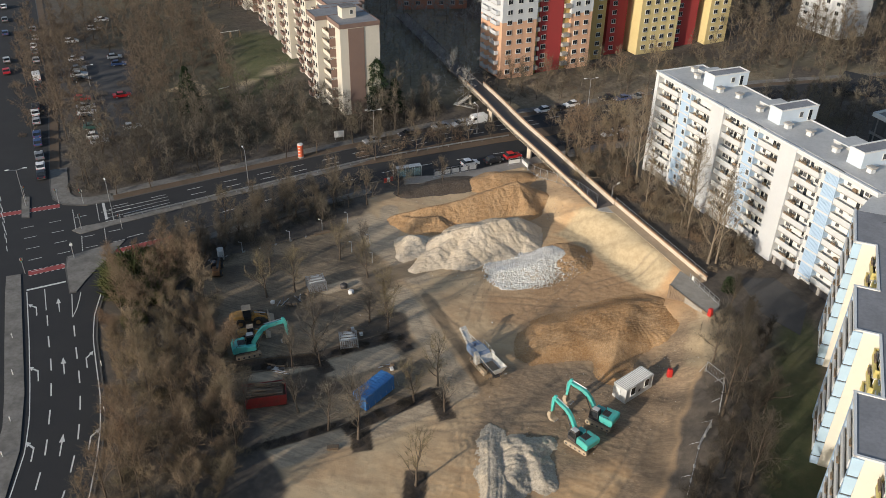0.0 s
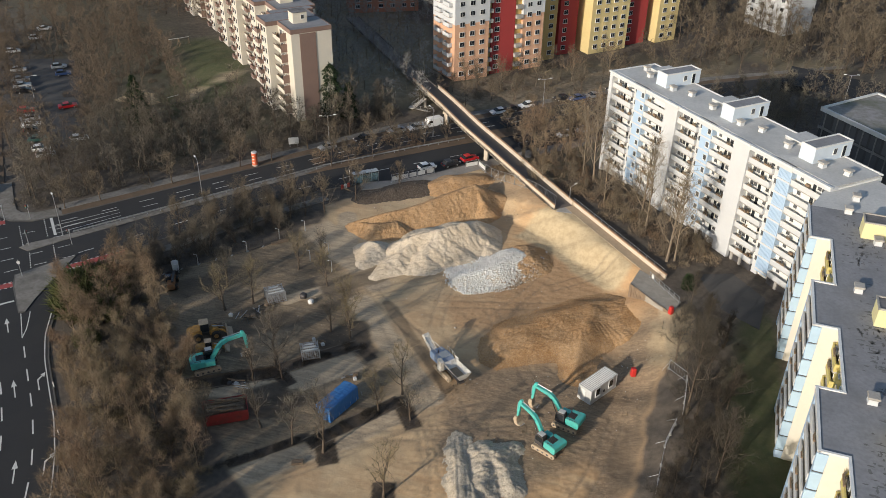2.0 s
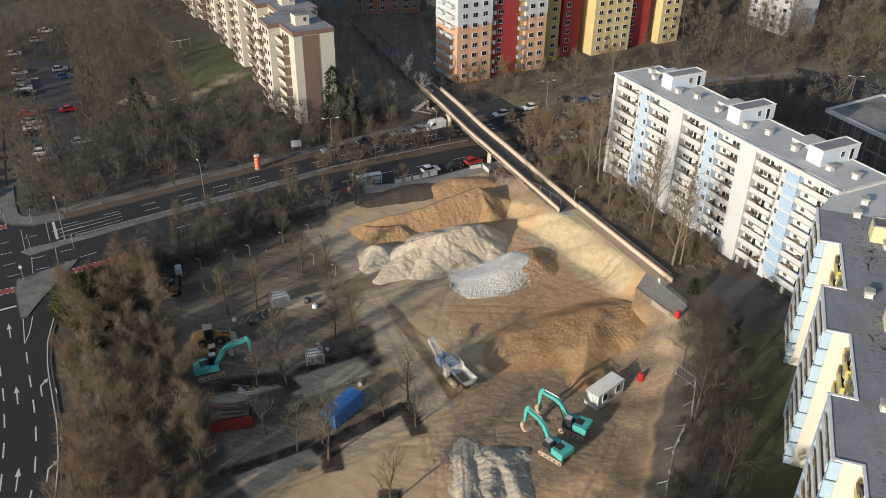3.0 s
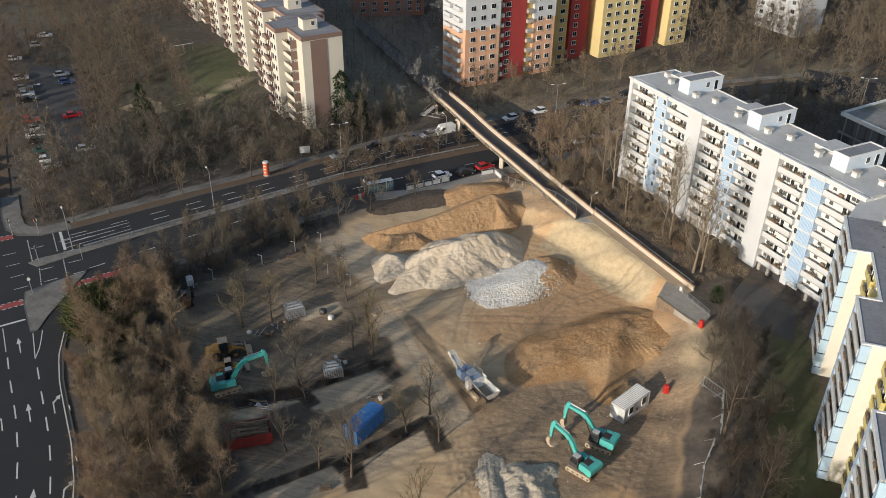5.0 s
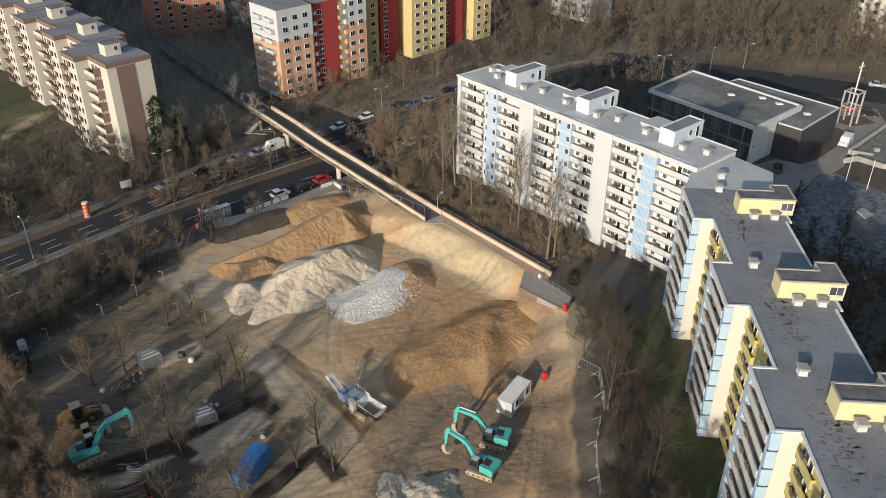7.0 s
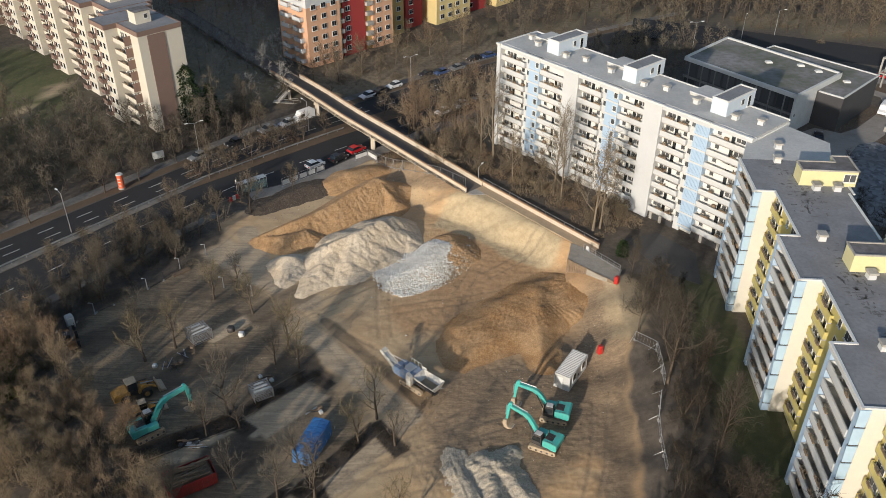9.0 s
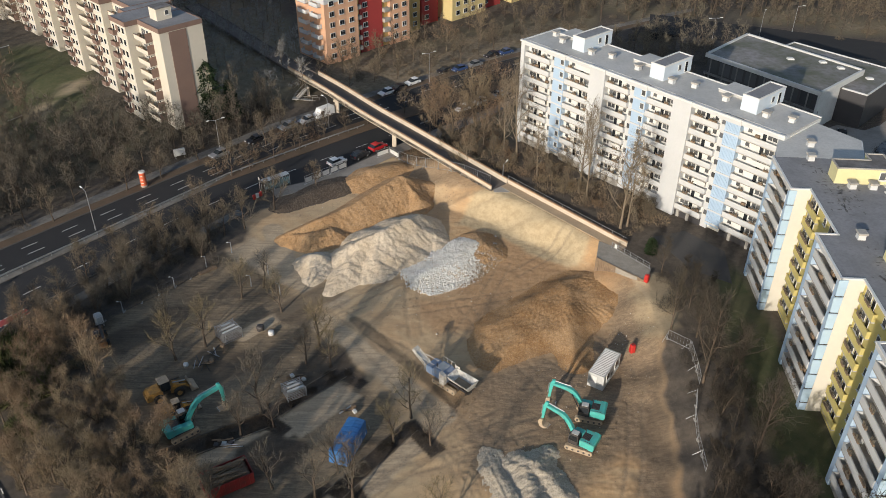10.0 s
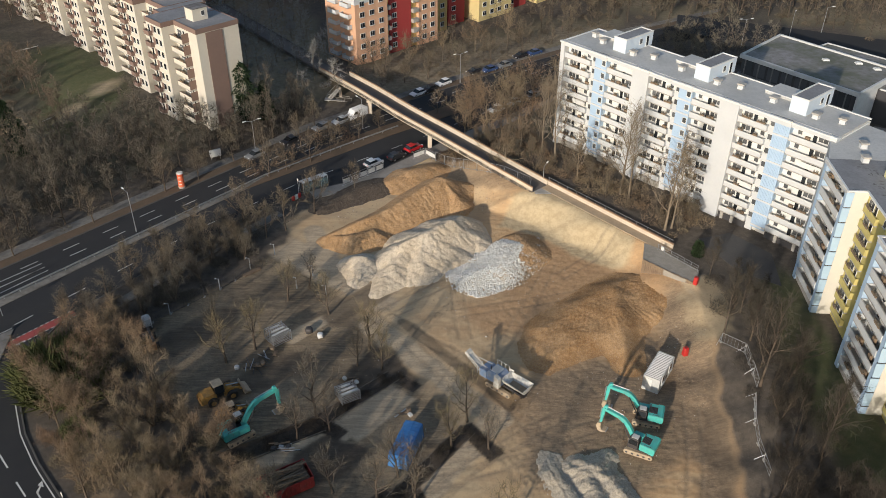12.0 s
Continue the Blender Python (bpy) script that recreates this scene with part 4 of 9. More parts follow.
for name, material, label, poly, top in (
        ("pavement", FOOTWAY, "grey paved forecourt of the parish hall", [(55, 164), (60, 162.6), (66, 166), (70.5, 163.2), (75, 165.7), (86, 176.3), (88, 182.6), (84, 187), (92, 196), (102, 196), (99.8, 185.1), (83.6, 169.5), (79.7, 162.5), (76.1, 159.3), (72, 157.9), (65.5, 150), (56, 150)], 3.80),
        ("plaza", SETTS, "dark cobbled plaza beside the apartment house", [(65.5, 149.9), (72, 157.8), (76.1, 159.2), (83.2, 148.8), (104, 128), (84, 110), (54, 131)], 3.81),
        ("planting_bed", TOPSOIL, "sunken dark planting bed beside the plaza", [(76.2, 159.3), (79.8, 162.2), (87.3, 161.2), (104, 150), (98, 139), (83.3, 148.9)], 3.785),
        ("planting_bed", TOPSOIL, "dark planting bed along the hall wall", [(70.6, 165.6), (70.9, 163.5), (74.9, 165.9), (85.6, 176.2), (84.2, 178.6)], 3.82),
        ("lawn_patch", DRY_GRASS, "worn grass round the bell frame", [(87.5, 188.0), (90.6, 184.4), (97.5, 186.6), (96.5, 190.6), (91.0, 191.0)], 3.815)):
    tagged(Shape().slab(poly, -1, top).ob(name, material), label, name.replace("_", " "), kind="structure")


def terrace():
    """A raised concrete terrace with stepped low walls beside the forecourt."""
    root = empty("terrace", at(0, 0, 3.7), "raised concrete terrace with stepped low walls", "terrace", kind="structure")
    Shape().slab([(84.2, 168.6), (99.6, 183.6), (116, 178), (104, 158), (88.4, 162.2)], 0, 0.7).ob("surface", PAVING, root)
    line = [((83.4, 168.9), (100.0, 185.0)), ((83.6, 168.5), (87.6, 166.6)), ((80.3, 164.1), (83.7, 165.3)), ((83.7, 165.3), (87.4, 161.4)), ((87.4, 161.4), (104.0, 157.0))]
    for (ax, ay), (bx, by) in line:
        L = math.hypot(bx - ax, by - ay)
        Shape().box((L / 2, 0, 0.55), (L + 0.3, 0.45, 1.3), chamfer=0.04, at=axes((ax, ay), (bx - ax, by - ay))).ob("low_wall", CONCRETE, root)
    Shape().box((89.4, 168.9, 1.1), (1.2, 0.9, 0.8), chamfer=0.05).ob("planter", CONCRETE, root)


def flagpole(x, y):
    root = empty("flagpole", at(x, y, 3.78), "slender white flagpole on the plaza", "flagpole", "flagpoles")
    Shape().rod((0, 0, 0), (0, 0, 0.3), 0.16, n=10).ob("base", CONCRETE, root)
    Shape().rod((0, 0, 0.3), (0, 0, 6.6), 0.075, 0.05, n=8).ob("pole", LAMP_HEAD, root)


terrace()
flagpole(76.8, 155.0), flagpole(79.6, 151.4)
tagged(Shape().slab([(73.1, 141.9), (73.7, 138.7), (75.8, 140.3), (75.0, 142.8)], 3.6, 4.15).ob("plinth", CONCRETE), "low pale concrete plinth on the plaza", "plinth")
tagged(Shape().slab([(16, 121.5), (22, 123.5), (27, 117), (25.5, 108), (20, 112)], 3.0, 3.79).ob("pavement", ASPHALT_OLD), "worn path in front of the house entrance", "pavement", kind="structure")


# ---- houses ----
class Window:
    """A framed window lying in the plane y = 0, looking to -y: its frame and panes as shared meshes."""

    def __init__(self, w, h, split=1, glass=GLASS):
        f, n = 0.08, split
        pw = (w - f * (n + 1)) / n
        self.frame = Shape().box((0, 0.03, h / 2), (w, 0.14, h)).box((0, -0.05, -0.03), (w + 0.1, 0.22, 0.06)).mesh("window", [FRAME_WHITE])
        self.pane = Shape().box((0, -0.045, h / 2), (pw, 0.012, h - 2 * f)).mesh("pane", [glass])
        self.xs = [-w / 2 + f + pw / 2 + (pw + f) * k for k in range(n)]

    def put(self, parent, m, name="window"):
        ob = part(name, self.frame, parent, m)
        for x in self.xs:
            part("pane", self.pane, ob, at(x, 0, 0))
        return ob


WIN_WIDE, WIN_SMALL, WIN_DOOR = Window(1.7, 1.25, 2), Window(0.85, 1.05), Window(0.8, 2.0, glass=DARK_GLASS)
WIN_PAIR = Window(1.5, 1.3, 2, DARK_GLASS)
WIN_TALL = Window(1.0, 1.35, 1, DARK_GLASS)


def balcony_mesh(w, depth, h=1.0, gap=0.12):
    """A floor slab with a parapet panel in front, a coping and low side panels; its floor lies at z = 0, its front at y = 0."""
    s = Shape()
    s.box((0, depth / 2, -0.09), (w, depth, 0.18), 1)
    s.box((0, 0.05, h / 2 + gap - 0.16), (w - 0.06, 0.1, h), 0)
    s.box((0, 0.05, h + gap - 0.14), (w, 0.16, 0.07), 2)
    for x in (-w / 2 + 0.05, w / 2 - 0.05):
        s.box((x, depth / 2, h / 2), (0.1, depth - 0.1, h), 0)
    return s


def tuft(seed):
    """A box of dry balcony plants."""
    r, s2 = random.Random(seed), Shape()
    w = r.uniform(0.7, 1.6)
    s2.box((0, 0, 0.1), (w, 0.24, 0.2), chamfer=0.02)
    for _ in range(16):
        x, a = r.uniform(-w / 2, w / 2), r.uniform(-0.25, 0.25)
        s2.add([(x - 0.04, -0.05, 0.2), (x + 0.06, 0.05, 0.2), (x + a, r.uniform(-0.15, 0.15), r.uniform(0.4, 0.8))], [(0, 1, 2)], 1)
    return s2.mesh("flower_box", [TIMBER, TWIGS])


CHAIR = {"seat": Shape().box((0, 0, 0.42), (0.5, 0.5, 0.06), chamfer=0.02).mesh("seat", [WHITE_PAINT]), "backrest": Shape().box((0, 0.24, 0.72), (0.5, 0.05, 0.6), chamfer=0.02).mesh("backrest", [WHITE_PAINT]),
         "leg": Shape().box((0, 0, 0.2), (0.05, 0.05, 0.4)).mesh("leg", [WHITE_PAINT])}


def garden_chair(m):
    root = empty("garden_chair", m, "white garden chair on a balcony", "chair", "balcony furniture")
    part("seat", CHAIR["seat"], root, Matrix()), part("backrest", CHAIR["backrest"], root, Matrix())
    for x in (-0.22, 0.22):
        for y in (-0.22, 0.22):
            part("leg", CHAIR["leg"], root, at(x, y))


BOXES = [tuft(k) for k in range(5)]
CUPBOARD = Shape().box((0, 0, 0.6), (0.75, 0.4, 1.2), chamfer=0.03).mesh("balcony_cupboard", [TIMBER])


def furnish(m, w, r, chance=0.4):
    """Perhaps a flower box on the parapet, perhaps a chair or cupboard behind it."""
    if r.random() < chance:
        ob = new("flower_box", r.choice(BOXES))
        ob.matrix_world = m @ at(r.uniform(-w / 3, w / 3), 0.05, 0.98)
        tagged(ob, "timber flower box with dry plants on a balcony", "flower box", "balcony flower boxes")
    if r.random() < chance * 0.6:
        kind, spot = r.random() < 0.5, m @ at(r.uniform(-w / 3, w / 3), 0.65, 0.01)
        if kind:
            garden_chair(spot)
        else:
            ob = new("balcony_cupboard", CUPBOARD)
            ob.matrix_world = spot
            tagged(ob, "brown cupboard on a balcony", "cupboard", "balcony furniture")


FLOOR_H = 2.42


def vent(x, y, z, parent=None, group="roof vents", turn=0.0, m=None):
    """A squat ventilation hood on a felted roof."""
    root = empty("roof_vent", (m or Matrix()) @ pose(x, y, z, 0, 0, turn), "squat grey ventilation hood on a flat roof", "roof vent", group)
    Shape().box((0, 0, 0.35), (0.95, 0.95, 0.7), top=(0.92, 0.92)).ob("base", WHITE_WALL, root)
    Shape().box((0, 0, 0.86), (1.3, 1.2, 0.3), chamfer=0.06).ob("hood", CONCRETE, root)
    return root


def stair_house(m, w, d, h, wall, roof, label, split=None):
    root = empty("roof_house", m, label, "roof house", "stair heads on the roof")
    Shape().box((w / 2, d / 2, h / 2), (w, d, h)).ob("wall", wall, root)
    Shape().box((w / 2, d / 2, h + 0.02), (w - 0.3, d - 0.3, 0.06)).ob("roof", roof, root)
    rim = Shape()
    for c, s in (((w / 2, 0.06, h + 0.1), (w + 0.16, 0.2, 0.22)), ((w / 2, d - 0.06, h + 0.1), (w + 0.16, 0.2, 0.22)), ((0.06, d / 2, h + 0.1), (0.2, d - 0.4, 0.22)), ((w - 0.06, d / 2, h + 0.1), (0.2, d - 0.4, 0.22))):
        rim.box(c, s)
    rim.ob("roof_rim", FRAME_WHITE, root)
    WIN_SMALL.put(root, at(w * 0.55, -0.02, 0.9), "window")
    WIN_DOOR.put(root, at(w * 0.8, -0.02, 0.1), "door")
    return root


ROOF_HOUSE_BLUE = mat("roof_house_blue", (0.55, 0.62, 0.69), 0.85, dirt=(0.44, 0.49, 0.54), fine=2, coarse=0.3, amount=0.35, bump=0.04)


# white apartment house with blue stair bays
def white_house():
    M = axes((-4.0, 158.7), (0.646, -0.763), 3.6)
    root = empty("apartment_house", M, "long white eight-storey apartment house with pale blue stair bays", "apartment house")
    L, D, H, base = 55.6, 10.6, 21.45, 1.7
    bays = [("wall", 0.0, 0.9), ("loggia", 0.9, 7.2), ("stair", 7.2, 11.2), ("loggia", 11.2, 17.3), ("wall", 17.3, 20.8), ("loggia", 20.8, 26.0), ("stair", 26.0, 29.9),
            ("loggia", 29.9, 35.4), ("wall", 35.4, 39.0), ("loggia", 39.0, 44.2), ("stair", 44.2, 48.1), ("loggia", 48.1, 54.7), ("wall", 54.7, 55.6)]
    Shape().box((L / 2, 1.1 + (D - 1.1) / 2, H / 2 - 0.1), (L, D - 1.1, H - 0.2)).ob("wall", RECESS, root)
    Shape().box((-0.06, D / 2 + 0.65, H / 2), (0.14, D - 1.2, H)).ob("gable_wall", WHITE_WALL, root)
    meshes = {}
    for kind, a, b in bays:
        w, c = b - a, (a + b) / 2
        if kind == "wall":
            Shape().box((c, 0.5, H / 2), (w, 1.6, H)).ob("wall_pier", WHITE_WALL, root)
        elif kind == "stair":
            Shape().box((c + w * 0.16, 0.62, H / 2 + 0.7), (w * 0.68, 1.36, H - 1.4)).ob("stair_bay", BLUE_WALL, root)
            Shape().box((c - w * 0.34, 0.95, H / 2), (w * 0.32, 0.7, H)).ob("stair_bay", WHITE_WALL, root)
            Shape().box((c, 0.5, H - 0.35), (w + 0.3, 1.7, 0.7)).ob("attic_panel", WHITE_WALL, root)
            for k in range(8):
                z = base + FLOOR_H * k
                WIN_SMALL.put(root, at(c - w * 0.34, 0.58, z + 0.9), "window")
                if a < 40:
                    WIN_SMALL.put(root, at(c + w * 0.34, -0.09, z + 0.95), "stair_window")
                Shape().box((c + w * 0.16, -0.09, z + 0.15), (w * 0.68 + 0.06, 0.08, 0.3)).ob("floor_band", WHITE_WALL, root)
                if a > 40 or (a > 20 and k < 4):
                    grille = Shape()
                    for j in range(9):
                        grille.box((c + w * 0.16 - w * 0.26 + w * 0.065 * j, -0.1, z + 1.4), (0.06, 0.06, 1.6))
                    grille.ob("grille", BLUE_WALL, root)
        else:
            if round(w, 1) not in meshes:
                meshes[round(w, 1)] = balcony_mesh(w - 0.04, 1.1, 0.92).mesh("balcony", [WHITE_WALL, CONCRETE, GREY_PAINT])
            rows = range(8)
            Shape().box((c, 0.65, H - 0.3), (w, 1.7, 0.6)).ob("attic_panel", WHITE_WALL, root)
            Shape().box((c, 0.8, base / 2 - 0.2), (w, 1.0, base - 0.5)).ob("plinth", CONCRETE if a < 39 else DARK_CLADDING, root)
            for k in rows:
                z = base + FLOOR_H * k
                part("balcony", meshes[round(w, 1)], root, at(c, 0.0, z))
                flip = 1 if (a in (0.9, 20.8, 39.0)) else -1
                WIN_WIDE.put(root, at(c - flip * w * 0.27, 1.06, z + 0.85), "window")
                WIN_DOOR.put(root, at(c - flip * w * 0.27 + flip * 1.35, 1.06, z + 0.12), "balcony_door")
                WIN_SMALL.put(root, at(c + flip * w * 0.32, 1.06, z + 0.95), "window")
                rng = random.Random(int(a * 10) + k * 7)
                furnish(M @ at(c - w * 0.2, 0.0, z), w * 0.5, rng, 0.65)
                furnish(M @ at(c + w * 0.25, 0.0, z), w * 0.4, rng, 0.55)
                if rng.random() < 0.12:
                    Shape().box((c + w * 0.2, 0.12, z + 1.6), (w * 0.5, 0.04, 0.9)).ob("sun_blind", rng.choice([CREAM_WALL, FRAME_WHITE]), root, "drawn cloth sun blind")
    # roof with its rim
    Shape().box((L / 2, D / 2 + 0.3, H + 0.05), (L - 0.3, D - 1.0, 0.12)).ob("roof", ROOF_PALE, root)
    for c, s in (((L / 2, -0.05, H + 0.1), (L, 0.5, 0.2)), ((L / 2, D, H + 0.12), (L, 0.25, 0.24)), ((0.1, D / 2 + 0.1, H + 0.12), (0.3, D - 0.3, 0.24))):
        Shape().box(c, s).ob("roof_rim", FRAME_WHITE, root)
    for kind, a, b in bays:
        if kind != "loggia":
            Shape().box(((a + b) / 2, -0.28, H + 0.16), (b - a + 0.2, 0.5, 0.34)).ob("roof_rim", FRAME_WHITE, root)
    for x in (7.5, 25.6, 43.5):
        Shape().box((x, 9.5, H + 0.3), (9, 4.6, 0.6)).ob("roof_annex", ROOF_PALE, root)
        Shape().box((x, 7.25, H + 0.62), (9.2, 0.2, 0.16)).ob("roof_rim", FRAME_WHITE, root)
    for s in (9.4, 27.4, 45.4):
        stair_house(M @ pose(s, 3.6, H + 0.1, 0, 0, 90) @ pose(0, -2.9, 0), 8.0, 2.9, 2.5, ROOF_HOUSE_BLUE, ROOF_FELT, "pale blue stair house on the flat roof")
        vent(s - 3.4, 4.8, H + 0.1, m=M)
        vent(s + 4.3, 4.2, H + 0.1, m=M)
        vent(s + 8.0, 5.6, H + 0.1, m=M, turn=8)
    vent(2.6, 6.6, H + 0.1, m=M)
    for x in (39.8, 41.8, 50.2, 53.6):
        Shape().box((x, 0.3, 0.75), (0.5, 0.5, 1.9)).ob("pillar", CONCRETE, root)
    return root


white_house()


# staggered blue and yellow apartment house
def stepped_house():
    M = axes((28.2, 111.0), (-0.0845, -0.9964), 3.6)
    root = empty("apartment_house", M, "stepped eight-storey apartment house with white loggias and yellow balconies", "apartment house")
    H, base, P, F = 20.9, 1.5, 21.05, 9.6
    loggia = balcony_mesh(F - 2.0, 1.4).mesh("balcony", [WHITE_WALL, CONCRETE, GREY_PAINT])
    yellow = balcony_mesh(4.2, 0.5).mesh("balcony", [YELLOW_WALL, CONCRETE, YELLOW_WALL])
    tab = Shape().box((0, 0.45, 1.18), (0.1, 0.9, 2.2), top=(1, 1.25)).box((0, 0.45, 0.04), (0.2, 1.0, 0.1), 1).mesh("side_panel", [SIDE_BLUE, DARK_STEEL])
    for n in range(5):
        a, b = P * n, P * n + F
        c = (a + b) / 2
        Shape().box((c, 1.4 + 5.8, H / 2), (F, 11.6, H)).ob("wall", RECESS, root)
        Shape().box((b + 0.06, 1.92, H / 2 - 0.0), (0.14, 1.98, H)).ob("gable_wall", CREAM_WALL, root)
        for x in (a + 0.45, b - 0.45):
            Shape().box((x, 0.72, H / 2), (0.9, 1.4, H)).ob("wall_pier", BLUE_WALL, root)
        Shape().box((c, 0.7, H - 0.25), (F, 1.5, 0.5)).ob("attic_panel", WHITE_WALL, root)
        Shape().box((c, 0.8, base / 2 - 0.15), (F - 1.8, 1.0, base - 0.4)).ob("plinth", CONCRETE, root)
        for k in range(8):
            z = base + FLOOR_H * k
            part("balcony", loggia, root, at(c, -0.06, z))
            part("side_panel", tab, root, at(b + 0.06, -0.03, z))
            for x, mesh, dz in ((-2.6, WIN_WIDE, 0.85), (-1.1, WIN_DOOR, 0.12), (1.1, WIN_WIDE, 0.85), (2.7, WIN_DOOR, 0.12)):
                mesh.put(root, at(c + x, 1.36, z + dz), "balcony_door" if mesh is WIN_DOOR else "window")
            rng = random.Random(n * 31 + k)
            for x in (-2.0, 1.6):
                furnish(M @ at(c + x, -0.06, z), 2.4, rng, 0.6)
        # set-back part with yellow balconies
        e = P * (n + 1)
        Shape().box(((b + e) / 2, 2.9 + 4.9, H / 2), (e - b, 9.8, H)).ob("wall", YELLOW_WALL, root)
        for k in range(8):
            z = base + FLOOR_H * k
            part("balcony", yellow, root, at(b + 2.6, 2.45, z))
            WIN_WIDE.put(root, at(b + 1.7, 2.86, z + 0.85), "window")
            WIN_DOOR.put(root, at(b + 3.3, 2.86, z + 0.12), "balcony_door")
            WIN_SMALL.put(root, at(b + 6.6, 2.86, z + 0.9), "window")
            WIN_WIDE.put(root, at(b + 9.2, 2.86, z + 0.85), "window")
            furnish(M @ at(b + 2.6, 2.4, z), 3.4, random.Random(n * 77 + k), 0.9)
            furnish(M @ at(b + 1.6, 2.4, z), 1.4, random.Random(n * 79 + k), 0.7)
        # roof
        Shape().slab([(a, 0.1), (b, 0.1), (b, 2.7), (e, 2.7), (e, 12.6), (b, 12.6), (b, 13.2), (a, 13.2)], H - 0.05, H + 0.06).ob("roof", ROOF_FELT, root)
        for p, q in (((a, 0.05), (b, 0.05)), ((b, 0.0), (b, 2.6)), ((b, 2.65), (e, 2.65)), ((e, 2.7), (e, 0.0)), ((a, 13.2), (b, 13.2)), ((b, 12.6), (e, 12.6))):
            x0, x1, y0, y1 = min(p[0], q[0]), max(p[0], q[0]), min(p[1], q[1]), max(p[1], q[1])
            Shape().box(((x0 + x1) / 2, (y0 + y1) / 2, H + 0.1), (x1 - x0 + 0.28, y1 - y0 + 0.28, 0.2 + 0.01 * (p[0] == q[0]))).ob("roof_rim", FRAME_WHITE, root)
        # stair head, an L in plan
        S = M @ at(a + 4.8, 6.4, H + 0.06)
        house = empty("roof_house", S, "pale yellow stair head on the flat roof", "roof house", "stair heads on the roof")
        Shape().slab([(0, 0), (2.7, 0), (2.7, 7.6), (-1.9, 7.6), (-1.9, 5.2), (0, 5.2)], 0, 2.3).ob("wall", PALE_YELLOW, house)
        Shape().slab([(0.15, 0.15), (2.55, 0.15), (2.55, 7.45), (-1.75, 7.45), (-1.75, 5.35), (0.15, 5.35)], 2.31, 2.37).ob("roof", ROOF_DARK, house)
        rim = Shape()
        for x0, y0, x1, y1 in ((0, 0, 2.7, 0), (2.7, 0, 2.7, 7.6), (2.7, 7.6, -1.9, 7.6), (-1.9, 7.6, -1.9, 5.2), (-1.9, 5.2, 0, 5.2), (0, 5.2, 0, 0)):
            rim.box(((x0 + x1) / 2, (y0 + y1) / 2, 2.4), (abs(x1 - x0) + 0.2, abs(y1 - y0) + 0.2, 0.2 + 0.012 * (x0 == x1)))
        rim.ob("roof_rim", CONCRETE, house)
        turned = Matrix.Rotation(radians(90), 4, "Z")
        WIN_WIDE.put(house, at(2.72, 6.6, 0.7) @ turned, "window")
        vent(a + 8.6, 8.4, H + 0.06, m=M, turn=4)
        vent(a + 8.6, 11.2, H + 0.06, m=M, turn=-3)
        vent(a + 0.6, 5.2, H + 0.06, m=M)
        # old tar patches round the vents
        rng = random.Random(n + 5)
        for _ in range(110):
            x, y, w, d = a + rng.choice([rng.gauss(8.6, 1.9), rng.gauss(13.0, 2.6), rng.uniform(-2.0, 16.0)]), 6.4 + rng.gauss(0, 1.1), rng.uniform(0.05, 0.22), rng.uniform(0.1, 0.6)
            if rng.random() < 0.3:
                w, d = d, w
            pts = [(x + w * math.cos(t) * rng.uniform(0.35, 1.25), y + d * math.sin(t) * rng.uniform(0.35, 1.25), H + 0.066) for t in [0.63 * j for j in range(10)]]
            Shape().add(pts, [tuple(range(10))]).ob("tar_patch", TAR, root, "dark tar stain on roof felt")
    # corner between the two houses
    Shape().slab([(-9.5, 3.6), (0.0, 0.4), (0.0, 13.2), (-6.5, 15.0), (-13.0, 9.5)], 0.0, H).ob("wall", WHITE_WALL, root)
    Shape().slab([(-9.4, 3.7), (0.0, 0.5), (0.0, 13.1), (-6.5, 14.8), (-12.8, 9.5)], H, H + 0.07).ob("roof", ROOF_PALE, root)
    vent(-4.0, 6.5, H + 0.06, m=M)
    return root


stepped_house()


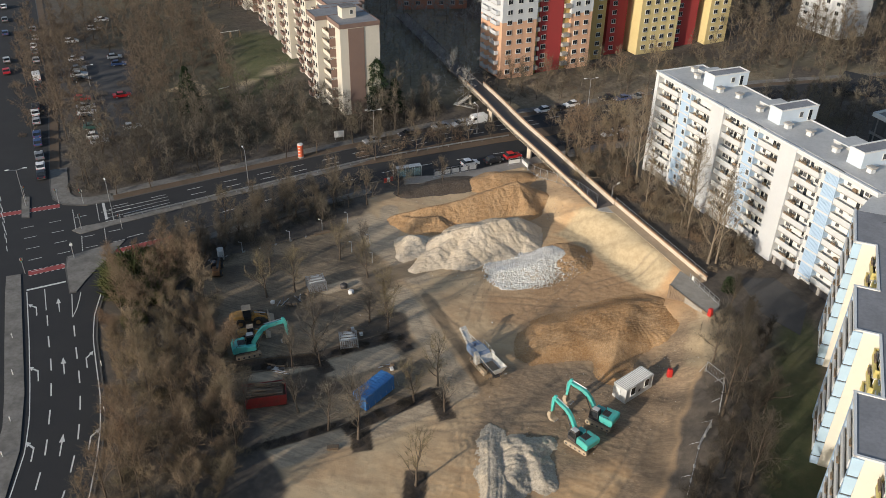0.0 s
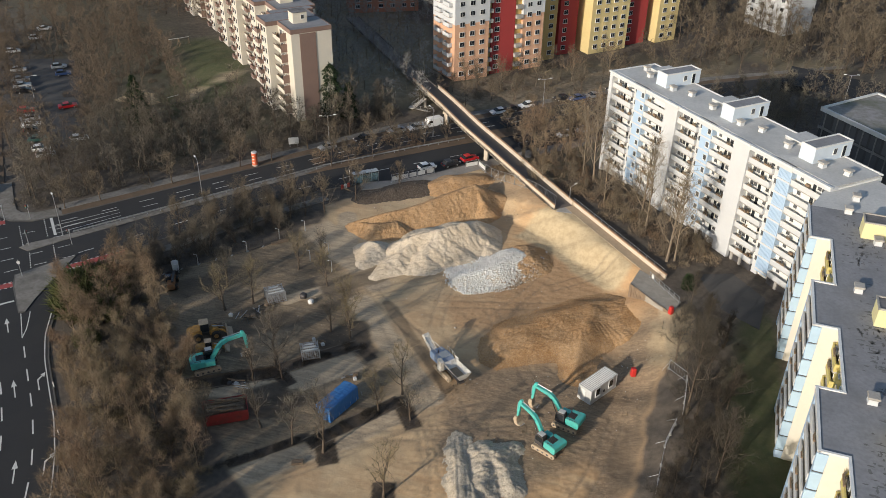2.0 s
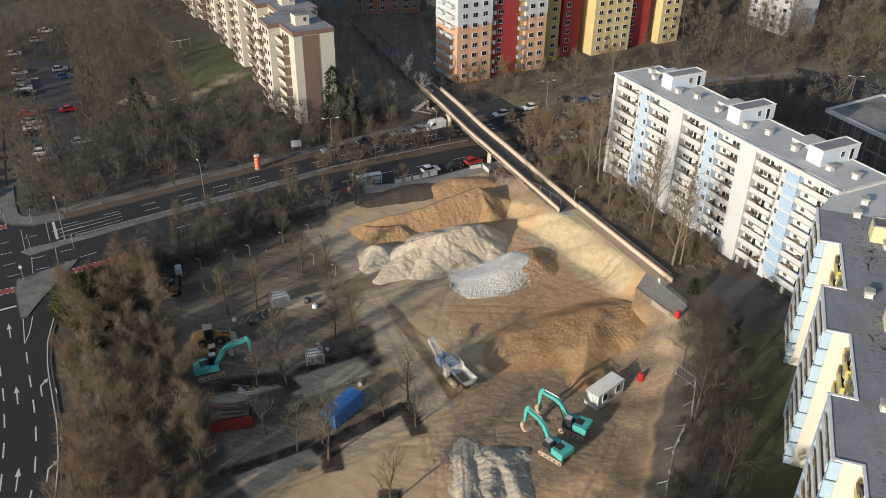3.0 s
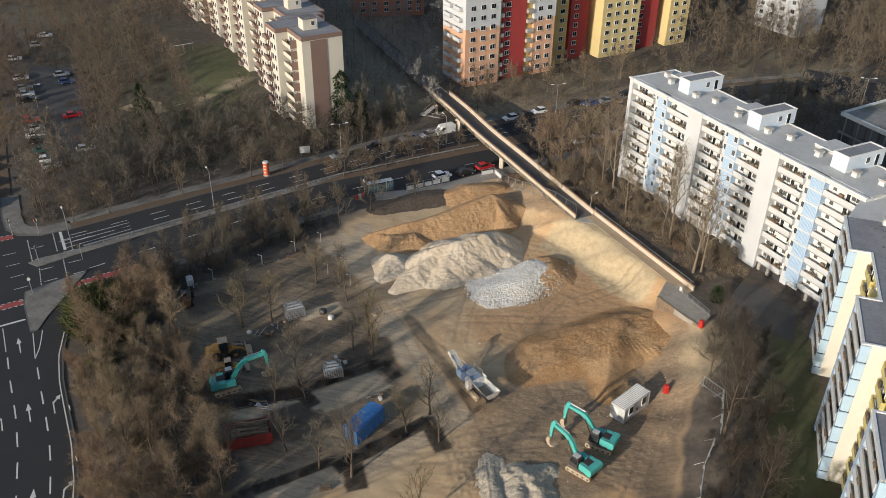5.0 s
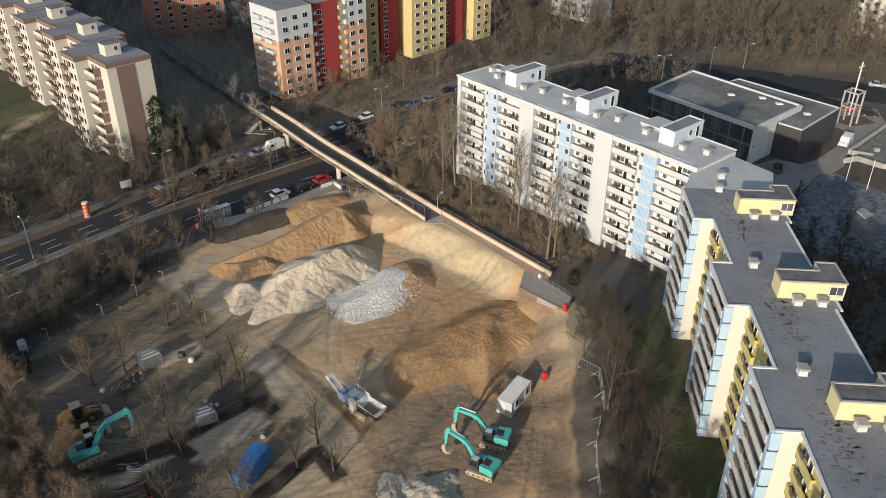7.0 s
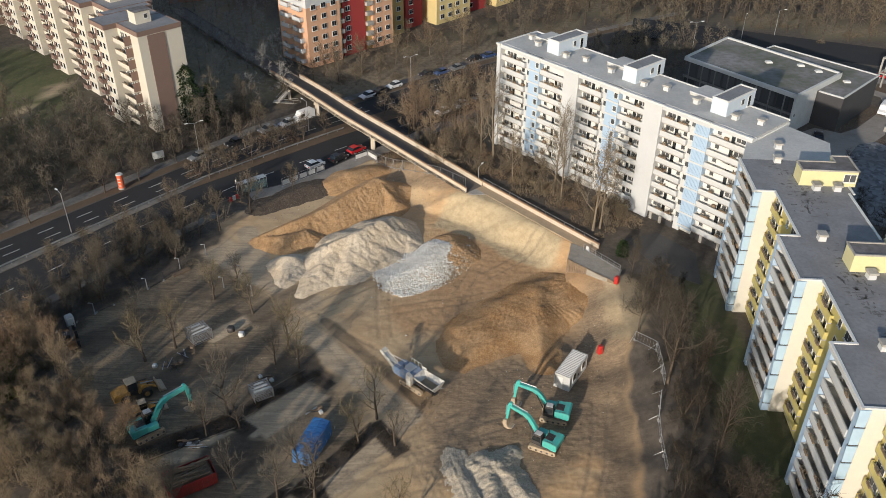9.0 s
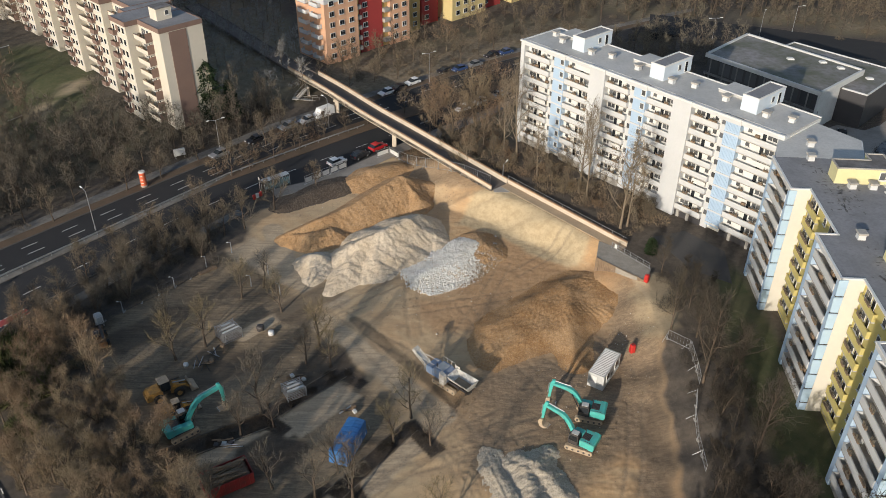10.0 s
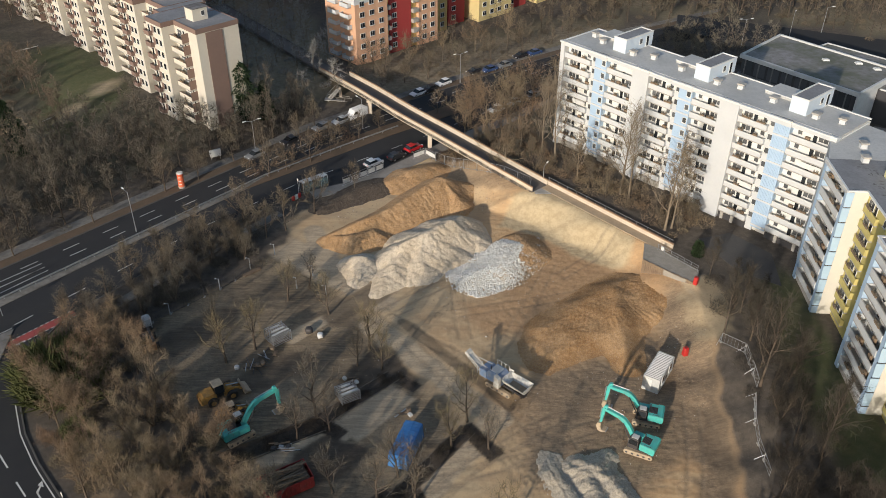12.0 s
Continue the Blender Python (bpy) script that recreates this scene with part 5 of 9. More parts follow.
# beige house with brown gable
def beige_house():
    M = axes((-76.2, 165.9), (0.715, 0.699), 2.6)
    root = empty("apartment_house", M, "beige eight-storey apartment house with dark brown gable bands", "apartment house")
    H, base, W = 21.9, 1.0, 9.8
    F = (H - base - 0.9) / 8
    bal = balcony_mesh(5.0, 1.5, 0.95).mesh("balcony", [BEIGE_WALL, CONCRETE, BROWN_WALL])
    small = balcony_mesh(2.2, 0.9, 0.95).mesh("balcony", [BROWN_WALL, CONCRETE, BROWN_WALL])
    side = Shape().box((0, 0.75, 1.1), (0.12, 1.5, 1.9)).mesh("side_panel", [BROWN_WALL])
    turn = Matrix.Rotation(radians(-90), 4, "Z")
    starts = [(-8.6, 0.0), (9.1, 3.2), (26.8, 3.6), (44.5, 5.0), (60.5, 6.1), (80.5, 4.4), (98.5, 6.2), (115.5, 8.0)]
    for n, (y0, dx) in enumerate(starts):
        y0 += 8.6
        end = starts[n + 1][0] + 8.6 if n + 1 < len(starts) else y0 + 17.5
        for out, p, q in ((0.0, y0, y0 + 8.6), (-2.9, y0 + 8.6, y0 + 15.1), (0.6, y0 + 15.1, end)):
            left, back = dx + out, dx + W + (1.6 if out > 0 else 0.0)
            Shape().box(((left + back) / 2, (p + q) / 2, H / 2), (back - left, q - p, H)).ob("wall", BEIGE_WALL, root)
            Shape().box(((left + back) / 2, (p + q) / 2, H + 0.03), (back - left - 0.2, q - p - 0.02, 0.06)).ob("roof", ROOF_FELT, root)
            Shape().box((left - 0.04, (p + q) / 2, H - 0.35), (0.18, q - p + 0.1, 1.0)).box(((left + back) / 2, p - 0.03, H - 0.352), (back - left + 0.1, 0.14, 1.0)).box((back, (p + q) / 2, H - 0.2), (0.2, q - p, 0.7)).ob("attic_band", BROWN_WALL, root)
        for k in range(8):
            z = base + F * k
            part("balcony", bal, root, at(dx - 1.5, y0 + 5.9, z) @ turn)
            part("side_panel", side, root, at(dx - 1.5, y0 + 3.35, z) @ turn)
            WIN_WIDE.put(root, at(dx - 0.03, y0 + 6.6, z + 0.8) @ turn, "window")
            WIN_DOOR.put(root, at(dx - 0.03, y0 + 5.0, z + 0.12) @ turn, "balcony_door")
            for y in (9.8, 11.4):
                WIN_TALL.put(root, at(dx - 2.93, y0 + y, z + 0.8) @ turn, "window")
            Shape().box((dx - 2.94, y0 + 12.5, z + 1.3), (0.08, 0.9, 1.5)).ob("wall_panel", BROWN_WALL, root)
            part("balcony", small, root, at(dx - 3.78, y0 + 13.9, z) @ turn)
            WIN_DOOR.put(root, at(dx - 2.93, y0 + 13.9, z + 0.12) @ turn, "balcony_door")
            WIN_WIDE.put(root, at(dx + 0.57, y0 + 16.1, z + 0.8) @ turn, "window")
            if n < 3:
                furnish(M @ at(dx - 1.5, y0 + 5.9, z) @ turn, 4.0, random.Random(n * 50 + k), 0.8)
    Shape().box((3.95, -0.06, H / 2 - 0.5), (3.9, 0.14, H - 1.0)).ob("gable_band", BROWN_WALL, root)
    for y0, dx in starts:
        m = M @ at(dx + 2.4, y0 + 13.2, H + 0.06)
        house = empty("roof_house", m, "small beige stair head on a grey roof", "roof house", "beige stair heads")
        Shape().box((1.7, 1.5, 1.25), (3.4, 3.0, 2.5)).ob("wall", BEIGE_WALL, house)
        Shape().box((1.7, 1.5, 2.56), (3.7, 3.3, 0.16)).ob("roof", ROOF_DARK, house)
        WIN_SMALL.put(house, at(2.3, -0.02, 0.9), "window")
    return root


beige_house()


# coloured towers
def tower(origin, along, w, d, h, wall, label, columns, crown=None, z=0.8, strip=True):
    M = axes(origin, along, z)
    root = empty("apartment_tower", M, label, "apartment house", "row of coloured apartment towers")
    Shape().box((w / 2, d / 2, h / 2), (w, d, h)).ob("wall", wall, root)
    if crown:
        Shape().box((w / 2, d / 2 - 0.02, h - 3.9), (w + 0.12, d + 0.12, 7.8)).ob("upper_wall", crown, root)
    Shape().box((w / 2, d / 2, h + 0.05), (w - 0.3, d - 0.3, 0.1)).ob("roof", ROOF_FELT, root)
    F = (h - 2.0) / 8
    for k in range(8):
        for x in columns:
            WIN_PAIR.put(root, at(x, -0.1, 1.6 + F * k), "window")
    return root


def towers():
    o, d = Vector((-48.3, 207.5)), Vector((0.725, 0.689))
    n = Vector((-0.689, 0.725))
    rows = [(0.0, 10.6, 0.0, ORANGE_WALL, "apricot apartment tower with white upper storeys", (2.2, 5.3, 8.4), WHITE_WALL, 12),
            (12.2, 19.8, 1.2, RED_WALL, "deep red apartment tower with small windows", (1.7,), None, 12),
            (22.0, 29.0, 0.6, ORANGE_WALL, "apricot apartment tower with a white crown", (2.0, 5.0), WHITE_WALL, 12),
            (29.0, 36.5, 4.5, OCHRE_WALL, "ochre yellow apartment tower", (2.0, 5.5), None, 10),
            (39.0, 45.5, 6.5, RED_WALL, "deep red apartment tower with small windows", (2.0,), None, 10),
            (48.0, 62.0, 3.0, TOWER_YELLOW, "yellow apartment tower with rows of windows", (2.2, 5.4, 8.6, 11.8), None, 12),
            (62.4, 71.0, 5.0, RED_WALL, "deep red apartment tower with small windows", (2.0,), None, 10),
            (74.0, 82.0, 3.0, TOWER_YELLOW, "narrow yellow apartment tower", (2.2, 5.6), None, 12)]
    for a, b, back, wall, label, cols, crown, depth in rows:
        tower(o + d * a + n * back, d, b - a, depth, 23.6 if crown else 23.0, wall, label, cols, crown)
    # balconies on the south-west end and between the towers
    M = axes(o, d, 0.8)
    bal = balcony_mesh(3.4, 1.2, 0.95).mesh("balcony", [WHITE_WALL, CONCRETE, GREY_PAINT])
    strip = empty("balcony_stack", M, "stack of white balconies on the end of an apricot tower", "balcony stack")
    for k in range(8):
        part("balcony", bal, strip, at(-1.2, 3.0, 1.6 + 2.7 * k) @ Matrix.Rotation(radians(-90), 4, "Z"))
        part("balcony", bal, strip, at(-1.2, 8.0, 1.6 + 2.7 * k) @ Matrix.Rotation(radians(-90), 4, "Z"))
    link = empty("balcony_stack", M, "grey balconies between coloured towers", "balcony stack")
    for s, w in ((11.4, 1.5), (20.9, 2.1)):
        Shape().box((s, 5, 11), (w, 7, 22)).ob("wall", OCHRE_WALL, link)
        for k in range(8):
            Shape().box((s, 0.9, 1.9 + 2.7 * k), (w, 1.2, 1.0)).ob("balcony", CONCRETE, link)
    tower((-99, 262), (0.9, 0.43), 24, 12, 19, BRICK_RED, "brick red apartment house behind bare trees", (3, 7, 11, 15, 19, 22), None, 1.0)
    tower((-72, 284), (0.9, 0.43), 20, 12, 20, RED_WALL, "dark red apartment house behind bare trees", (3, 8, 13, 17), None, 1.0)
    tower((31, 289), (0.68, -0.73), 17, 12, 24, WHITE_WALL, "white and yellow apartment house among trees", (2.5, 6.5, 10.5, 14.5), None, 2.0)
    tower((122, 262), (0.6, -0.8), 26, 12, 22, CREAM_WALL, "pale cream apartment house lit by the low sun", (3, 8, 13, 18, 23), None, 2.0)


towers()


# parish hall: two flat dark blocks
PALE_CONCRETE = mat("pale_concrete", (0.60, 0.60, 0.585), 0.9, dirt=(0.42, 0.42, 0.40), fine=3, coarse=0.5, amount=0.5)
HALL_ROOF = mat("mossy_roof_felt", (0.25, 0.235, 0.235), 0.92, dirt=(0.10, 0.105, 0.065), fine=0.8, coarse=0.12, amount=1.0)
DARK_CONCRETE = mat("dark_concrete", (0.22, 0.215, 0.205), 0.9, dirt=(0.08, 0.078, 0.075), fine=3, coarse=0.6, amount=0.6)


def parish_hall():
    A = [(41.3, 185.7), (59.0, 162.8), (73.7, 175.6), (55.3, 199.4)]
    root = empty("parish_hall", at(57, 180, 3.6), "dark flat-roofed parish hall with pale concrete edges", "hall")

    def loc(poly, k=0.0):
        c = Vector((sum(p[0] for p in poly) / 4, sum(p[1] for p in poly) / 4))
        return [(p[0] - 57 - (p[0] - c.x) * k, p[1] - 180 - (p[1] - c.y) * k) for p in poly]

    Shape().slab(loc(A, 0.06), 0, 8.4).ob("wall", DARK_CLADDING, root)
    a = loc(A)
    rim = Shape()
    for (x0, y0), (x1, y1) in zip(a, a[1:] + a[:1]):
        L = math.hypot(x1 - x0, y1 - y0)
        rim.box((L / 2, 0.25, 8.55), (L, 0.5, 0.9), at=axes((x0, y0), (x1 - x0, y1 - y0)))
        X = axes((x0, y0), (x1 - x0, y1 - y0))
        Shape().box((L / 2, 0.6, 4.3), (L, 0.3, 0.5), at=X).ob("floor_band", DARK_CONCRETE, root)
        for k in range(int(L / 3.5)):
            Shape().box((3.5 * k + 1.5, 0.5, 4.3), (0.28, 0.3, 8.0), at=X).ob("pillar", DARK_CONCRETE, root)
    rim.ob("concrete_edge", PALE_CONCRETE, root)
    Shape().slab(loc(A, 0.03), 8.4, 8.62).ob("roof", HALL_ROOF, root)
    side = axes((59.0 - 57, 162.8 - 180), (14.7, 12.8))
    Shape().box((9.7, 0.3, 4.3), (19.5, 0.5, 8.6), at=side).ob("end_wall", PALE_CONCRETE, root)
    for k in range(8):
        for z, h in ((2.2, 3.4), (6.3, 2.8)):
            Shape().box((1.9 + 3.4 * k, 0.55, z), (2.8, 0.1, h), at=axes(a[0], (a[1][0] - a[0][0], a[1][1] - a[0][1]))).ob("pane", GLASS, root)
    B = [(65.9, 168.2), (69.6, 164.3), (83.0, 177.2), (66.0, 196.5), (60, 192)]
    annex = [(x - 57, y - 180) for x, y in B]
    Shape().slab(annex, 0, 7.5).ob("annex_wall", DARK_CLADDING, root)
    Shape().slab(annex, 7.51, 7.62).ob("annex_roof", HALL_ROOF, root)
    rim = Shape()
    for (x0, y0), (x1, y1) in zip(annex[:4], annex[1:4] + annex[4:]):
        L = math.hypot(x1 - x0, y1 - y0)
        rim.box((L / 2, 0.12, 7.7), (L, 0.3, 0.3), at=axes((x0, y0), (x1 - x0, y1 - y0)))
    rim.ob("annex_rim", PALE_CONCRETE, root)
    for x, y, top in ((59.8, 182.7, 12.22), (66.4, 180.7, 12.22), (69.0, 177.1, 12.22), (74.1, 173.5, 11.22)):
        v = empty("skylight", at(x, y, top), "white domed skylight on a flat roof", "skylight", "skylights")
        Shape().box((0, 0, 0.15), (1.5, 1.2, 0.3), top=(0.85, 0.85)).ob("kerb", FRAME_WHITE, v)
        Shape().box((0, 0, 0.36), (1.2, 0.9, 0.14), top=(0.7, 0.7)).ob("dome", GREY_PAINT, v)
    # cross on an open steel frame
    x, y = 90.4, 186.4
    frame_root = empty("cross_tower", pose(x, y, 3.7, 0, 0, 40), "white cross on an open concrete bell frame", "cross")
    for dx in (-1.6, 1.6):
        for dy in (-1.6, 1.6):
            Shape().box((dx, dy, 4.2), (0.35, 0.35, 8.4)).ob("post", CONCRETE, frame_root)
    for z in (4.6, 8.2):
        for dx, dy, sx, sy in ((0, -1.6, 2.85, 0.3), (0, 1.6, 2.85, 0.3), (-1.6, 0, 0.3, 2.85), (1.6, 0, 0.3, 2.85)):
            Shape().box((dx, dy, z), (sx, sy, 0.3)).ob("beam", CONCRETE, frame_root)
    Shape().box((0, 0, 8.8), (0.28, 0.28, 13.0)).box((0, 0, 14.2), (2.6, 0.26, 0.26)).ob("cross", FRAME_WHITE, frame_root)
    return root


parish_hall()


# footbridge
def stairway():
    """A side stair from the bridge's far end down to the footway."""
    root = empty("stairway", at(-51.4, 186.6, 0) @ Matrix.Scale(0.85, 4), "concrete stair with white handrails beside the footbridge", "stairs")
    top, turn_at, low = Vector((0.2, 0.9, 3.8)), Vector((-2.2, -1.6, 2.0)), Vector((3.4, 1.2, 0.15))
    for a, b in ((top, turn_at), (turn_at, low)):
        d, n = b - a, 10
        M = axes((a.x, a.y), (d.x, d.y))
        run = math.hypot(d.x, d.y)
        for k in range(n):
            Shape().box((run * (k + 0.5) / n, 0, a.z + d.z * (k + 1) / n - 0.12), (run / n + 0.02, 1.6, 0.2), at=M).ob("step", CONCRETE, root)
        for side in (-0.8, 0.8):
            Shape().rod(M @ Vector((0, side, a.z + 0.9)), M @ Vector((run, side, b.z + 0.9)), 0.06, n=6).ob("handrail", CONCRETE, root)
            for k in range(4):
                Shape().rod(M @ Vector((run * k / 3, side, a.z + d.z * k / 3)), M @ Vector((run * k / 3, side, a.z + d.z * k / 3 + 0.9)), 0.04, n=5).ob("post", CONCRETE, root)
    Shape().box((-2.4, -1.8, 1.9), (1.9, 1.9, 0.2)).box((-2.4, -1.8, 0.9), (0.35, 0.35, 1.8)).ob("landing", CONCRETE, root)
    Shape().box((0.6, 1.6, 1.85), (0.7, 0.7, 3.7)).ob("pillar", RAIL_CREAM, root)


def footbridge():
    root = empty("footbridge", at(-30, 165, 0), "curved footbridge with cream parapets over the boulevard", "footbridge")
    line = [(-92.7, 248.4), (-74.7, 224.4), (-56.9, 200.5), (-49.5, 190.4), (-43.0, 181.4), (-34.9, 170.0), (-26.6, 159.8), (-17.5, 148.8), (-9.0, 138.8)]
    fine = []
    for k in range(49):
        t = k / 48 * (len(line) - 1)
        i = min(int(t), len(line) - 2)
        p = [Vector(line[max(0, min(len(line) - 1, j))]) for j in (i - 1, i, i + 1, i + 2)]
        f = t - i
        q = 0.5 * (2 * p[1] + (p[2] - p[0]) * f + (2 * p[0] - 5 * p[1] + 4 * p[2] - p[3]) * f * f + (3 * p[1] - p[0] - 3 * p[2] + p[3]) * f**3)
        fine.append(((q.x, q.y), 3.85 + 0.95 * math.sin(math.pi * max(0.0, min(1, (k / 48 * (len(line) - 1) - 2) / (len(line) - 3))))))
    pl = [p for p, _ in fine]

    def ribbon(name, d0, d1, h0, h1, material, label="", first=0):
        a, b, z = offset_line(pl, d0)[first:], offset_line(pl, d1)[first:], [f[1] for f in fine[first:]]
        s, n = Shape(), len(a)
        pts = [(a[k][0] + 30, a[k][1] - 165, z[k] + h) for h in (h0, h1) for k in range(n)] + [(b[k][0] + 30, b[k][1] - 165, z[k] + h) for h in (h0, h1) for k in range(n)]
        faces = []
        for k in range(n - 1):
            faces += [(k, n + k, n + k + 1, k + 1), (2 * n + k + 1, 3 * n + k + 1, 3 * n + k, 2 * n + k), (n + k, 3 * n + k, 3 * n + k + 1, n + k + 1), (k + 1, 2 * n + k + 1, 2 * n + k, k)]
        faces += [(0, 2 * n, 3 * n, n), (n - 1, 2 * n - 1, 4 * n - 1, 3 * n - 1)]
        return s.add(pts, faces).ob(name, material, root, label)

    ribbon("deck", -2.0, 2.0, -0.35, 0.0, DECK, "dark asphalt walkway")
    ribbon("girder", -1.7, 1.7, -0.95, -0.35, RAIL_CREAM, "", 15)
    for side in (-1, 1):
        ribbon("parapet", side * 1.95, side * 2.2, -0.4, 0.95, RAIL_CREAM, "", 13 if side < 0 else 17)
        ribbon("coping", side * 1.9, side * 2.27, 0.95, 1.06, COPING, "", 13 if side < 0 else 17)
        ribbon("low_kerb", side * 2.0, side * 2.2, -0.4, 0.25, DECK)
    for x, y, zt in ((-43.4, 180.9, 3.4), (-29.6, 163.6, 3.9), (-19.6, 151.4, 3.7)):
        Shape().box((x + 30, y - 165, zt / 2 - 0.1), (0.9, 1.5, zt), chamfer=0.08, at=None).ob("pier", RAIL_CREAM, root)
        Shape().box((x + 30, y - 165, zt - 0.1), (1.3, 2.6, 0.5)).ob("pier_head", RAIL_CREAM, root)
    Shape().box((-8.6 + 30, 139.0 - 165, 1.8), (3.0, 4.2, 4.0), at=None).ob("abutment", CONCRETE, root)
    stairway()
    # retaining parapet that goes on down the ramp
    ramp = empty("ramp_wall", at(0, 130, 3.6), "cream parapet wall beside the ramp path", "wall")
    a, b = Vector((-7.4, 140.6)), Vector((11.0, 118.6))
    L = (b - a).length
    X = axes((a.x, a.y - 130), (b - a))
    Shape().box((L / 2, 0, 0.2), (L, 0.25, 1.6), at=X).ob("wall", RAIL_CREAM, ramp)
    Shape().box((L / 2, 0, 1.06), (L + 0.1, 0.38, 0.12), at=X).ob("coping", COPING, ramp)
    rail = Shape()
    for k in range(13):
        rail.rod(X @ Vector((0.4 + k * L / 12.6, 0.0, 1.1)), X @ Vector((0.4 + k * L / 12.6, 0.0, 1.75)), 0.03, n=5)
    rail.rod(X @ Vector((0.2, 0, 1.75)), X @ Vector((L - 0.2, 0, 1.75)), 0.035, n=5)
    rail.ob("handrail", STEEL, ramp)
    path = offset_line([tuple(a), tuple(b)], -0.13) + offset_line([tuple(a), tuple(b)], -2.0)[::-1]
    tagged(Shape().slab(path, 3.0, 3.83).ob("pavement", RAMP_PATH), "trodden sandy ramp path", "pavement", kind="structure")


footbridge()


# ---- heaps ----
def ridge_height(ridge, slope, X, Y):
    """Height of a loose heap under a ridge of (x, y, height)."""
    best = np.full(np.shape(X), -9.0)
    for (ax, ay, ah), (bx, by, bh) in zip(ridge, ridge[1:]):
        n = max((bx - ax) ** 2 + (by - ay) ** 2, 1e-6)
        t = np.clip(((X - ax) * (bx - ax) + (Y - ay) * (by - ay)) / n, 0, 1)
        d = np.hypot(X - ax - t * (bx - ax), Y - ay - t * (by - ay))
        best = np.maximum(best, ah + t * (bh - ah) - slope * (np.sqrt(d * d + 0.5) - 0.7))
    return best


def sheet(name, X, Y, Z, keep, material, label, category):
    """The kept cells of a grid of heights as one mesh."""
    ny, nx = X.shape
    idx = np.arange(nx * ny).reshape(ny, nx)
    use = keep[:-1, :-1] | keep[:-1, 1:] | keep[1:, 1:] | keep[1:, :-1]
    a, b, c, d = idx[:-1, :-1][use], idx[:-1, 1:][use], idx[1:, 1:][use], idx[1:, :-1][use]
    tris = np.concatenate([np.stack([a, b, c], -1), np.stack([a, c, d], -1)])
    used, back = np.unique(tris, return_inverse=True)
    verts = np.stack([X.ravel(), Y.ravel(), Z.ravel()], -1)[used]
    return tagged(tri_object(name, verts, back.reshape(-1, 3), material, smooth=True), label, category)


def heap(name, ridge, slope, material, label, category="heap", rough=0.3, step=0.3, groove=0.0, seed=0.0, reach=14):
    """A tipped heap under a ridge of (x, y, height) with a rounded, gullied surface."""
    x0, x1 = min(p[0] for p in ridge) - reach, max(p[0] for p in ridge) + reach
    y0, y1 = min(p[1] for p in ridge) - reach, max(p[1] for p in ridge) + reach
    X, Y = np.meshgrid(np.arange(x0, x1, step), np.arange(y0, y1, step))
    best = ridge_height(ridge, slope, X, Y)
    r = np.random.default_rng(int(seed * 10) + 1)
    wob = rough * (0.42 * ragged(X, Y, 2.6, seed) + 0.2 * ragged(X, Y, 0.9, seed + 3) + 0.13 * r.normal(size=X.shape))
    if groove:
        # gullies run down from the crest
        ax, ay, bx, by = ridge[0][0], ridge[0][1], ridge[-1][0], ridge[-1][1]
        s = ((X - ax) * (bx - ax) + (Y - ay) * (by - ay)) / math.hypot(bx - ax, by - ay)
        wob += groove * ragged(s * 1.0, 0.12 * (X + Y), 0.35, seed) * np.clip(best, 0, 1)
    Z = np.where(best > -0.6, best + wob * np.clip(best + 0.5, 0.15, 1), best)
    keep = Z > -0.45
    Z = np.maximum(Z, -0.5) + terrain(X, Y)
    return sheet(name, X, Y, Z, keep, material, label, category)


def tipped(name, ridges, material, label, seed=0.0, rough=0.3, step=0.25, reach=9, rills=0.06):
    """A heap tipped in many loads: several ridges, each with its own fall, and rills that run down the flanks."""
    pts = [p for ridge, _ in ridges for p in ridge]
    X, Y = np.meshgrid(np.arange(min(p[0] for p in pts) - reach, max(p[0] for p in pts) + reach, step), np.arange(min(p[1] for p in pts) - reach, max(p[1] for p in pts) + reach, step))
    wx, wy = X + 0.12 * ragged(X, Y, 3.0, seed + 1), Y + 0.12 * ragged(X, Y, 2.8, seed + 2)
    best, along = np.full(X.shape, -9.0), np.zeros(X.shape)
    for k, (ridge, fall) in enumerate(ridges):
        s = 7.0 * k
        for (ax, ay, ah), (bx, by, bh) in zip(ridge, ridge[1:]):
            n = math.hypot(bx - ax, by - ay)
            t = ((wx - ax) * (bx - ax) + (wy - ay) * (by - ay)) / (n * n)
            c = np.clip(t, 0, 1)
            ox, oy = wx - ax - c * (bx - ax), wy - ay - c * (by - ay)
            d = np.hypot(ox, oy)
            h = ah + c * (bh - ah) - fall * (np.sqrt(d * d + 0.06) - 0.24) * (1 + 0.02 * d)
            fan = np.where((t < 0) | (t > 1), 1.6 * np.arctan2(oy, ox), 0.0)
            along = np.where(h > best, s + c * n + fan, along)
            best = np.maximum(best, h)
            s += n
    r = np.random.default_rng(int(seed * 10) + 1)
    deep = np.clip(best, 0, 1)
    Z = best + rills * deep * (ragged(along, 0.15 * best, 0.22, seed, 3, 0.7) + 0.4 * ragged(along, 0.1 * best, 0.9, seed + 5, 2))
    Z += rough * (0.22 * ragged(X, Y, 0.35, seed + 3, 3, 0.75) + 0.1 * r.normal(size=X.shape)) * np.clip(best + 0.5, 0.15, 1)
    return sheet(name, X, Y, np.maximum(Z, -0.5) + terrain(X, Y), Z > -0.4, material, label, "heap")


